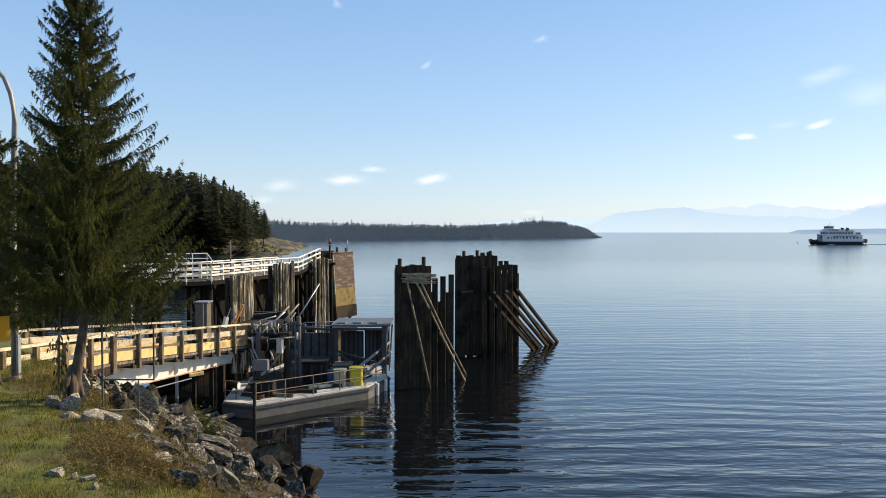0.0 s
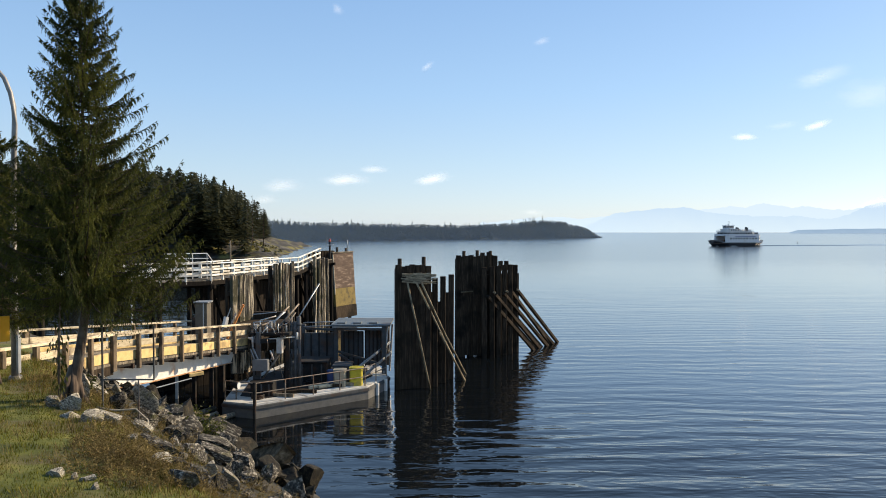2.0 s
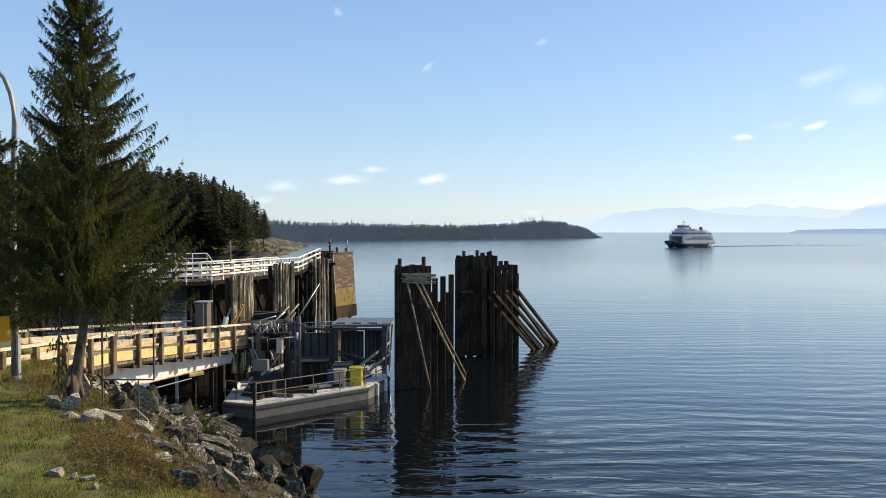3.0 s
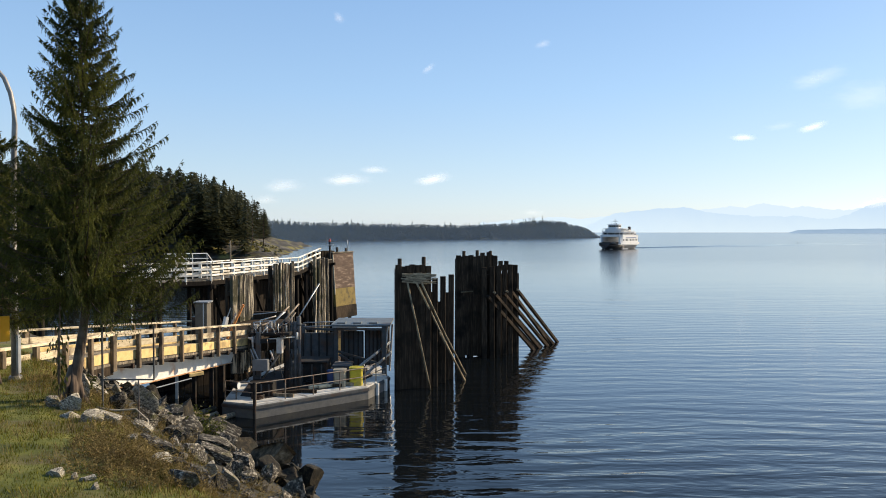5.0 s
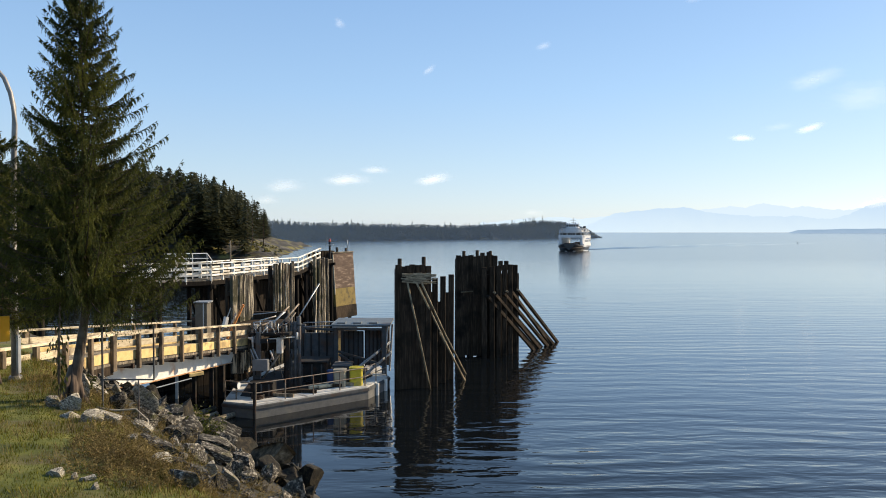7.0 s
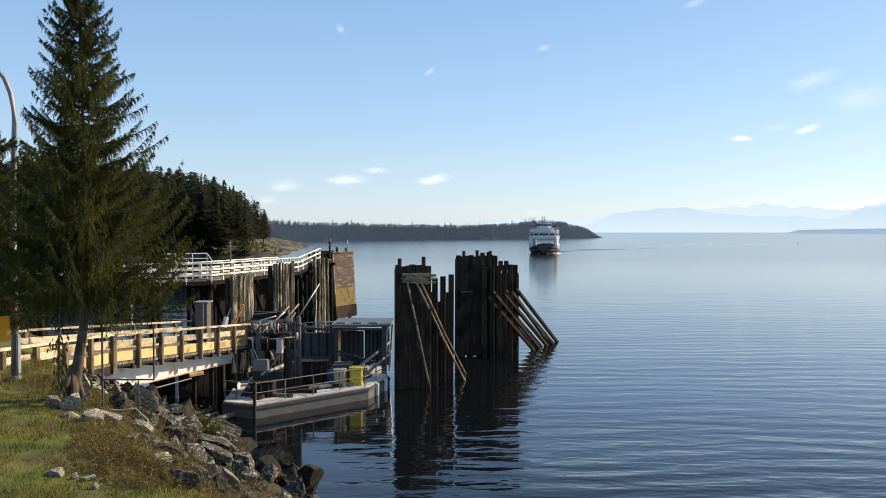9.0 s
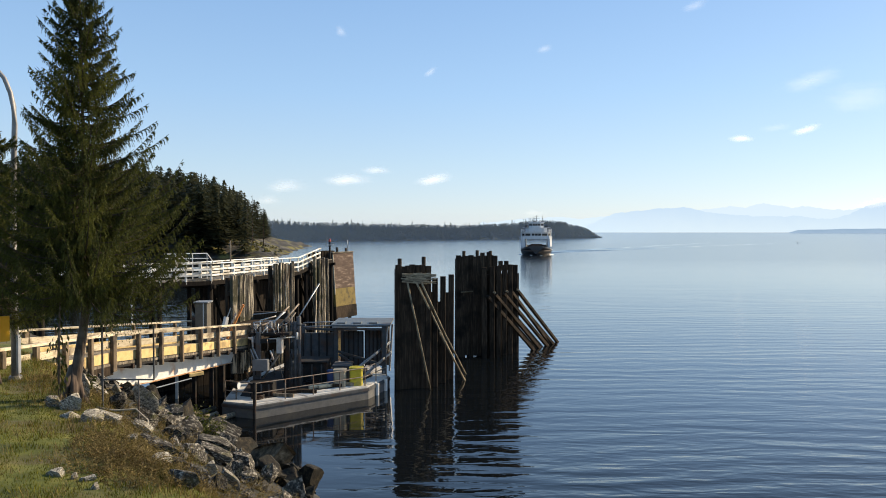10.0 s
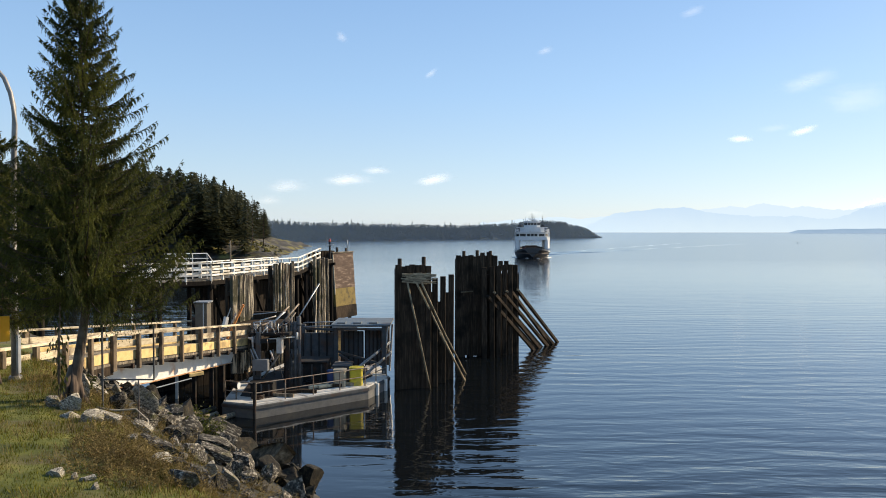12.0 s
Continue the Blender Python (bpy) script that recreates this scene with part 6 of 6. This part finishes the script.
def build_logs():
    for a, b, r in (((-13.4, 33.6, 0.12), (-10.6, 38.9, 0.12), 0.16), ((-12.9, 36.4, 0.1), (-11.9, 38.6, 0.1), 0.14), ((-14.5, 35.4, 0.12), (-12.3, 39.6, 0.12), 0.17), ((-12.6, 35.5, 0.38), (-12.0, 35.9, 0.36), 0.12)):
        sh = Shape()
        sh.pipe([a, along(a, b, 0.5) + Vector((0.05, 0, 0.02)), b], r, 9, r * 0.85)
        lone("log", sh, M_GREYWOOD, a, "weathered log floating under the ramp", "log", "floating logs", smooth=True)


build_logs()


M_HUT = material("hut_cladding", [(0.075, 0.064, 0.048), (0.125, 0.108, 0.082)], 0.7, 3, bump=0.1, per_piece=0)


def build_ramp_end():
    """The small hut, folded barrier and slanting bars at the seaward end of the ramp."""
    x, y, z = -14.1, 43.2, 3.15
    ob = thing("control_hut", (x, y, z), "small grey-tan control hut at the ramp's end", "hut")
    sh = Shape()
    sh.box(x - 0.32, x + 0.36, y - 0.4, y + 0.4, z, z + 2.35, 0.02)
    part("body", sh, M_HUT, ob)
    sh = Shape()
    sh.box(x - 0.4, x + 0.45, y - 0.5, y + 0.5, z + 2.35, z + 2.43, 0.02)
    part("roof", sh, M_GREYBOX, ob)
    sh = Shape()
    sh.box(x + 0.14, x + 0.19, y - 0.45, y - 0.403, z, z + 2.33)
    part("door_edge", sh, M_WHITESTEEL, ob)
    sh = Shape()
    sh.box(x - 0.58, x - 0.33, y - 0.2, y + 0.2, z, z + 1.5, 0.02)
    part("side_cabinet", sh, M_DARKSTEEL, ob)
    for dx in (-0.4, 0.6):
        sh = Shape()
        sh.beam((x + dx, y - 0.42, -1.5), (x + dx, y - 0.42, z), 0.2, 0.2)
        part("support_post", sh, M_DARKSTEEL, ob)
    ob = thing("barrier", (-12.2, 42.6, 3.1), "folded white and orange barrier arms", "barrier")
    for a, b, r, mat in (((-12.45, 42.4, 3.5), (-11.5, 42.4, 5.45), 0.08, M_ORANGE), ((-13.3, 42.8, 3.6), (-12.3, 42.9, 3.2), 0.05, M_WHITESTEEL), ((-13.1, 42.8, 3.3), (-12.4, 43.0, 5.2), 0.045, M_GALV), ((-12.8, 42.8, 3.2), (-12.1, 43.0, 4.9), 0.045, M_GALV), ((-12.7, 42.7, 4.1), (-12.6, 42.8, 4.7), 0.14, M_WHITESTEEL)):
        sh = Shape()
        sh.beam(a, b, r * 2, r * 1.4)
        part("arm", sh, mat, ob, "orange painted arm" if mat is M_ORANGE else "")
    sh = Shape()
    sh.beam((-12.9, 42.8, -1.5), (-12.9, 42.8, 3.3), 0.3, 0.3)
    part("base_post", sh, M_DARKSTEEL, ob)
    sh = Shape()
    sh.box(-15.6, -15.2, 42.3, 42.6, 3.2, 3.6, 0.02)
    sh.beam((-15.4, 42.45, -1.5), (-15.4, 42.45, 3.2), 0.14, 0.14)
    lone("meter_box", sh, M_WHITESTEEL, (-15.4, 42.4, 0), "small white metal box on a post", "meter box")
    sh = Shape()
    sh.pipe([(-18.2, 43.0, -1.5), (-18.2, 43.0, 6.6)], 0.07, 8, 0.05)
    lone("pole", sh, M_GALV, (-18.2, 43.0, -1.5), "slim pale steel pole behind the ramp", "pole", smooth=True)
    # timber rubble and floats below the ramp
    ob = thing("apron", (-12.0, 45.5, 3.0), "dark steel transfer apron sloping to the berth", "apron")
    sh = Shape()
    sh.beam((-13.0, 43.2, 3.05), (-12.4, 49.5, 3.6), 4.0, 0.35, 0.04)
    part("plate", sh, M_TIMBER, ob)
    sh = Shape()
    sh.box(-14.6, -10.6, 49.6, 50.0, 1.6, 4.25, 0.03)
    part("end_wall", sh, M_TIMBER, ob)


build_ramp_end()


# ---- the ferry ----
M_RAMP = material("ramp_steel", [(0.03, 0.022, 0.018), (0.09, 0.06, 0.045)], 0.7, 1, bump=0.1, per_piece=0)


def build_ferry():
    """A double-ended car ferry, bow along +x, waterline at z 0."""
    ob = thing("ferry", (0, 0, 0), "white double-ended car ferry with a black hull", "ferry")
    H = 22.5
    # hull: stations from end to end, each a keel point, waterline, chine and sheer on both sides
    xs = [-22.5, -22.0, -21, -19.5, -17.5, -15, -12, -6, 0, 6, 12, 15, 17.5, 19.5, 21, 22.0, 22.5]
    beam_at = lambda x: 2.6 + 3.7 * min(1, (H - abs(x)) / 8.5) ** 0.55
    low_at = lambda x: 0.3 + 5.5 * min(1, max(0, (20.6 - abs(x)) / 9.5)) ** 0.75
    sheer = lambda x: 2.5 + 1.15 * (max(0, abs(x) - 11) / 11.5) ** 1.6
    foot = lambda x: -1.5 + 2.2 * (max(0, abs(x) - 18) / 4.5) ** 1.2
    sh = Shape()
    for x in xs:
        b, w, t, f = beam_at(x), low_at(x), sheer(x), foot(x)
        half = [(w * 0.8, f), (w, max(f + 0.1, 0.1)), (w + (b - w) * 0.75, t - 1.1), (b, t - 0.55), (b, t)]
        sh.v += [(x, -y, z) for y, z in half] + [(x, y, z) for y, z in reversed(half)]
    n, m = len(xs), 10
    sh.f = [(i * m + k, (i + 1) * m + k, (i + 1) * m + (k + 1) % m, i * m + (k + 1) % m) for i in range(n - 1) for k in range(m) if k != 4]
    sh.f += [tuple(range(m)), tuple((n - 1) * m + k for k in reversed(range(m)))]
    part("hull", sh, M_HULL, ob)
    sh = Shape()
    plan = [(x, -beam_at(x) + 0.25) for x in xs] + [(x, beam_at(x) - 0.25) for x in reversed(xs)]
    sh.prism(plan, 1.7, 2.1)
    part("car_deck", sh, M_RAMP, ob, "dark steel car deck")
    for s in (-1, 1):
        for a, b in zip(xs[4:12], xs[5:13]):
            sh = Shape()
            sh.beam((a, s * (beam_at(a) + 0.06), sheer(a) - 0.3), (b, s * (beam_at(b) + 0.06), sheer(b) - 0.3), 0.12, 0.22, 0)
            part("rubbing_band", sh, M_WHITE, ob)
    for xx in (21.6, -21.6):
        sh = Shape()
        sh.beam((xx, -2.3, 3.3), (xx, 2.3, 3.3), 0.35, 1.3)
        part("bow_ramp", sh, M_RAMP, ob, "dark folded loading ramp")
    # side casings, open between them from end to end
    for s in (-1, 1):
        sh = Shape()
        out, inn = s * 6.2, s * 4.25
        ring = [(-17.0, s * 5.2), (-15.2, out), (14.0, out), (16.8, s * 5.5), (16.8, s * 4.6), (15.5, inn), (-16.2, inn), (-17.0, s * 4.7)]
        sh.prism(ring if s > 0 else ring[::-1], 2.1, 6.5)
        case = part("casing", sh, M_WHITE, ob)
        for i in range(11):
            w = Shape()
            x = -15.2 + i * 2.75
            w.box(x - (0.75 if i % 3 else 0.4), x + (0.75 if i % 3 else 0.4), s * 6.22 - 0.03, s * 6.22 + 0.03, 4.3, 5.4)
            part("side_opening", w, M_GLASS, case)
        sh = Shape()
        sh.box(-12.0, 8.0, s * 6.22 - 0.035, s * 6.22 + 0.035, 5.72, 6.2)
        part("stripe", sh, M_BLUE, case, "blue painted stripe")
        sh = Shape()
        sh.beam((-18.0, s * 5.9, 2.9), (17.0, s * 5.9, 2.9), 0.5, 1.2, 0.05)
        part("bulwark", sh, M_WHITE, ob)
    sh = Shape()
    sh.prism([(-17.0, -5.4), (-15.5, -6.3), (15.0, -6.3), (17.2, -5.2), (17.2, 5.2), (15.0, 6.3), (-15.5, 6.3), (-17.0, 5.4)], 6.5, 6.85)
    part("passenger_deck", sh, M_WHITE, ob)
    # saloon with rounded front, promenade round it
    sh = Shape()
    sh.prism([(-9.5, -5.7), (12.0, -5.7), (14.6, -4.6), (15.2, -2.0), (15.2, 2.0), (14.6, 4.6), (12.0, 5.7), (-9.5, 5.7)], 6.85, 9.2)
    house = part("saloon", sh, M_WHITE, ob)
    for i in range(10):
        for s in (-1, 1):
            w = Shape()
            x = -8.2 + i * 2.1
            w.box(x - 0.85, x + 0.85, s * 5.72 - 0.03, s * 5.72 + 0.03, 7.75, 8.65)
            part("window", w, M_GLASS, house)
    for i in range(3):
        w = Shape()
        w.box(15.18, 15.25, -1.85 + i * 1.3, -0.75 + i * 1.3, 7.75, 8.65)
        part("window", w, M_GLASS, house)
    for s in (-1, 1):
        for a, b in (((14.68, s * 4.35), (15.12, s * 2.3)), ((12.4, s * 5.58), (14.4, s * 4.74))):
            w = Shape()
            w.beam((*a, 8.2), (*b, 8.2), 0.1, 0.9, 0)
            part("window", w, M_GLASS, house)
        for i in range(12):
            sh = Shape()
            x = -15.0 + i * 2.6
            sh.beam((x, s * 6.15, 6.85), (x, s * 6.15, 7.9 if x < -10 else 9.2), 0.13, 0.13, 0)
            part("stanchion", sh, M_WHITE, ob)
        sh = Shape()
        sh.beam((-15.4, s * 6.2, 7.15), (14.8, s * 6.2, 7.15), 0.08, 0.5, 0)
        part("promenade_bulwark", sh, M_WHITE, ob)
        sh = Shape()
        sh.beam((14.9, s * 6.2, 7.25), (17.1, s * 5.1, 7.25), 0.08, 0.75, 0)
        part("promenade_bulwark", sh, M_WHITE, ob)
    sh = Shape()
    sh.beam((17.1, -5.1, 7.25), (17.1, 5.1, 7.25), 0.1, 0.75, 0)
    part("front_bulwark", sh, M_WHITE, ob)
    sh = Shape()
    sh.prism([(-10.5, -6.25), (12.5, -6.25), (15.4, -5.0), (16.0, -2.0), (16.0, 2.0), (15.4, 5.0), (12.5, 6.25), (-10.5, 6.25)], 9.2, 9.42)
    part("boat_deck", sh, M_WHITE, ob)
    sh = Shape()
    edge = [(-10.3, -6.1), (12.4, -6.1), (15.3, -4.9), (15.85, 0), (15.3, 4.9), (12.4, 6.1), (-10.3, 6.1)]
    for a, b in zip(edge, edge[1:]):
        k = max(1, int(math.hypot(b[0] - a[0], b[1] - a[1]) / 2.0))
        for z in (9.75, 10.05, 10.4):
            sh.beam((*a, z), (*b, z), 0.07, 0.07, 0)
        for i in range(k):
            c = (a[0] + (b[0] - a[0]) * i / k, a[1] + (b[1] - a[1]) * i / k)
            sh.beam((*c, 9.42), (*c, 10.4), 0.08, 0.08, 0)
    part("deck_rail", sh, M_WHITE, ob)
    # bridge house and wheelhouse towards the bow
    sh = Shape()
    sh.prism([(0.5, -4.4), (11.5, -4.4), (13.2, -3.0), (13.2, 3.0), (11.5, 4.4), (0.5, 4.4)], 9.42, 10.9)
    bridge = part("bridge_house", sh, M_WHITE, ob)
    for i in range(4):
        for s in (-1, 1):
            w = Shape()
            w.box(2.2 + i * 2.3, 3.4 + i * 2.3, s * 4.42 - 0.03, s * 4.42 + 0.03, 9.9, 10.6)
            part("window", w, M_GLASS, bridge)
    sh = Shape()
    sh.prism([(-0.2, -5.6), (12.0, -5.6), (13.9, -3.4), (13.9, 3.4), (12.0, 5.6), (-0.2, 5.6)], 10.9, 11.05)
    part("bridge_deck", sh, M_WHITE, ob)
    sh = Shape()
    sh.prism([(5.6, -2.9), (10.8, -2.9), (12.2, -1.7), (12.2, 1.7), (10.8, 2.9), (5.6, 2.9)], 11.05, 13.0)
    wheel = part("wheelhouse", sh, M_WHITE, ob)
    for a, b in (((5.9, -2.93), (10.7, -2.93)), ((10.9, -2.85), (12.2, -1.75)), ((12.23, -1.6), (12.23, 1.6)), ((12.2, 1.75), (10.9, 2.85)), ((10.7, 2.93), (5.9, 2.93))):
        k = max(1, round(math.hypot(b[0] - a[0], b[1] - a[1]) / 1.1))
        for i in range(k):
            p, q = along((*a, 12.2), (*b, 12.2), (i + 0.08) / k), along((*a, 12.2), (*b, 12.2), (i + 0.92) / k)
            w = Shape()
            w.beam(p, q, 0.06, 0.85, 0)
            part("window", w, M_GLASS, wheel)
    sh = Shape()
    sh.prism([(5.0, -3.3), (11.1, -3.3), (12.8, -1.9), (12.8, 1.9), (11.1, 3.3), (5.0, 3.3)], 13.0, 13.2)
    part("wheelhouse_roof", sh, M_WHITE, ob)
    mast = Shape()
    mast.pipe([(7.5, 0, 13.2), (7.5, 0, 16.2)], 0.17, 6, 0.07)
    mast.beam((7.5, -1.4, 14.8), (7.5, 1.4, 14.8), 0.1, 0.1)
    mast.beam((7.5, -0.9, 15.5), (7.5, 0.9, 15.5), 0.08, 0.08)
    part("mast", mast, M_GREYSTEEL, ob)
    for x, y, r_, h in ((9.8, 1.4, 0.35, 0.7), (9.4, -1.6, 0.25, 0.5), (6.0, 2.3, 0.06, 1.5), (6.0, -2.3, 0.06, 1.7)):
        sh = Shape()
        sh.pipe([(x, y, 13.2), (x, y, 13.2 + h * 0.7), (x, y, 13.2 + h)], r_, 8, r_ * 0.8)
        part("aerial", sh, M_WHITE, ob, smooth=True)
    sh = Shape()
    sh.beam((8.6, -0.9, 13.75), (8.6, 0.9, 13.75), 0.2, 0.22)
    part("radar_bar", sh, M_WHITE, ob)
    for s in (-1, 1):
        sh = Shape()
        sh.beam((-5.0, s * 4.3, 9.3), (-5.5, s * 4.3, 11.9), 2.2, 1.3, 0.25)
        part("funnel", sh, M_HULL, ob, "dark funnel")
        for i in range(3):
            sh = Shape()
            sh.pipe([(-3.0 + i * 1.6, s * 5.4, 9.9), (-1.8 + i * 1.6, s * 5.4, 9.9)], 0.36, 8)
            part("liferaft", sh, M_WHITE, ob, smooth=True)
    sh = Shape()
    sh.prism([(-10.4, -3.6), (-6.8, -3.6), (-6.8, 3.6), (-10.4, 3.6)], 9.42, 10.6)
    part("machinery_house", sh, M_WHITE, ob)
    sh = Shape()
    sh.prism([(-15.8, -4.9), (-11.5, -4.9), (-11.5, 4.9), (-15.8, 4.9)], 6.85, 8.9)
    after = part("after_house", sh, M_WHITE, ob)
    for s in (-1, 1):
        w = Shape()
        w.box(-15.3, -12.2, s * 4.92 - 0.03, s * 4.92 + 0.03, 7.6, 8.3)
        part("window", w, M_GLASS, after)
    # all above the hull is drawn in forward to fit the camera's view
    for piece in ob.children:
        if piece.name.split(".")[0] in ("hull", "car_deck", "rubbing_band", "bow_ramp"):
            continue
        for mesh in [piece.data] + [c.data for c in piece.children]:
            for v in mesh.vertices:
                v.co.x *= 0.86 if v.co.x > 0 else 1.0
    for piece in ob.children:
        for mesh in [piece.data] + [c.data for c in piece.children]:
            for v in mesh.vertices:
                v.co.x *= 0.85
    # cars seen as dark shapes between the casings
    for x, y, mat in ((13.4, -2.2, M_DARKSTEEL), (12.8, 1.9, M_GALV), (8.0, 0.1, M_DARKSTEEL), (7.6, -2.6, M_REDPAINT), (7.8, 2.7, M_DARKSTEEL)):
        sh = Shape()
        sh.box(x - 2.2, x + 2.2, y - 0.9, y + 0.9, 2.35, 3.0, 0.15)
        sh.box(x - 1.4, x + 1.0, y - 0.78, y + 0.78, 2.95, 3.6, 0.2)
        for dx in (-1.4, 1.4):
            sh.pipe([(x + dx, y - 0.85, 2.4), (x + dx, y + 0.85, 2.4)], 0.32, 10)
        part("car", sh, mat, ob, "car parked on the open car deck")
    for s in (-1, 1):
        sh = Shape()
        sh.beam((16.6, s * 1.6, 0.06), (5, s * 7.0, 0.06), 0.4, 0.34, 0.1)
        part("bow_wave", sh, M_FOAM, ob, "thin white bow wave")
        sh = Shape()
        sh.beam((-16.6, s * 2.2, 0.05), (-24, s * 3.0, 0.05), 0.5, 0.2, 0.05)
        part("stern_wash", sh, M_FOAM, ob, "thin white wash")
    return ob


def build_wake():
    """Two low smooth swells that trail behind the ferry, their head at x 0."""
    ob = thing("wake", (0, 0, 0), "long low wake swell on the calm water", "wake")
    for s in (-1, 1):
        sh = Shape()
        n = 60
        for i in range(n + 1):
            k = i / n
            x = -k * 330
            y = s * (2.0 + 22 * k) + 1.5 * math.sin(i * 0.7)
            w = 0.7 + 2.0 * k
            h = 0.28 * (1 - k) + 0.02
            sh.v += [(x, y - w, -0.05), (x, y, h), (x, y + w, -0.05)]
        sh.f = [(i * 3 + j, i * 3 + j + 1, i * 3 + j + 4, i * 3 + j + 3) for i in range(n) for j in range(2)]
        part("swell", sh, M_WATER, ob, smooth=True)
    return ob


def build_buoy():
    ob = thing("buoy", (278, 578, 0), "small dark spar buoy on the water", "buoy")
    sh = Shape()
    sh.pipe([(278, 578, -0.8), (278, 578, 0.4)], 0.5, 10, 0.4)
    part("float", sh, M_HULL, ob, smooth=True)
    sh = Shape()
    sh.pipe([(278, 578, 0.5), (278, 578, 1.7)], 0.13, 8, 0.08)
    part("spar", sh, M_GALV, ob, smooth=True)


ferry = build_ferry()
wake = build_wake()
build_buoy()

COURSE = [
    (0.00, 282.1, 526.7, 173.8),
    (0.75, 244.5, 507.2, 183.3),
    (1.50, 209.8, 488.1, 192.7),
    (2.25, 177.6, 467.4, 202.2),
    (3.00, 149.9, 447.6, 211.5),
    (4.00, 120.1, 424.9, 224.1),
    (5.00, 96.3, 404.0, 235.6),
    (6.00, 78.9, 385.4, 244.8),
    (7.00, 65.4, 366.3, 251.9),
    (8.25, 51.4, 340.2, 257.7),
    (9.50, 41.4, 315.8, 261.5),
    (10.75, 36.3, 294.2, 263.3),
    (12.00, 33.1, 275.1, 264.1),
]
# how far each cloud drifts over the clip, in metres
DRIFT = [(14, 0, 0), (35, 0, -4), (20, 0, -8), (14, 0, -4), (-30, 0, -14), (-95, 0, -38), (-95, 0, -35), (28, 0, -4), (28, 0, -50), (24, 0, -70), (28, 0, -200), (10, 0, -6), (-95, 0, -35), (-60, 0, -20), (-70, 0, -215), (-20, 0, -2)]


def motions():
    walk(ferry, [(t, pose(x, y, 0, 0, 0, a)) for t, x, y, a in COURSE])
    rows = []
    for t, x, y, a in COURSE:
        back = interp(t, [(0, 181), (3, 203), (7, 226), (12, 238)])
        s = Vector((math.cos(radians(a)), math.sin(radians(a)))) * -18
        rows.append((t, pose(x + s.x, y + s.y, 0, 0, 0, back)))
    walk(wake, rows)
    for ob, d in zip(CLOUDS, DRIFT):
        p = ob.location.copy()
        walk(ob, [(0, pose(*p)), (12, pose(*(p + Vector(d))))])
    walk(water, [(0, pose(0, 0, 0)), (12, pose(2.0, -9.0, 0))])


motions()
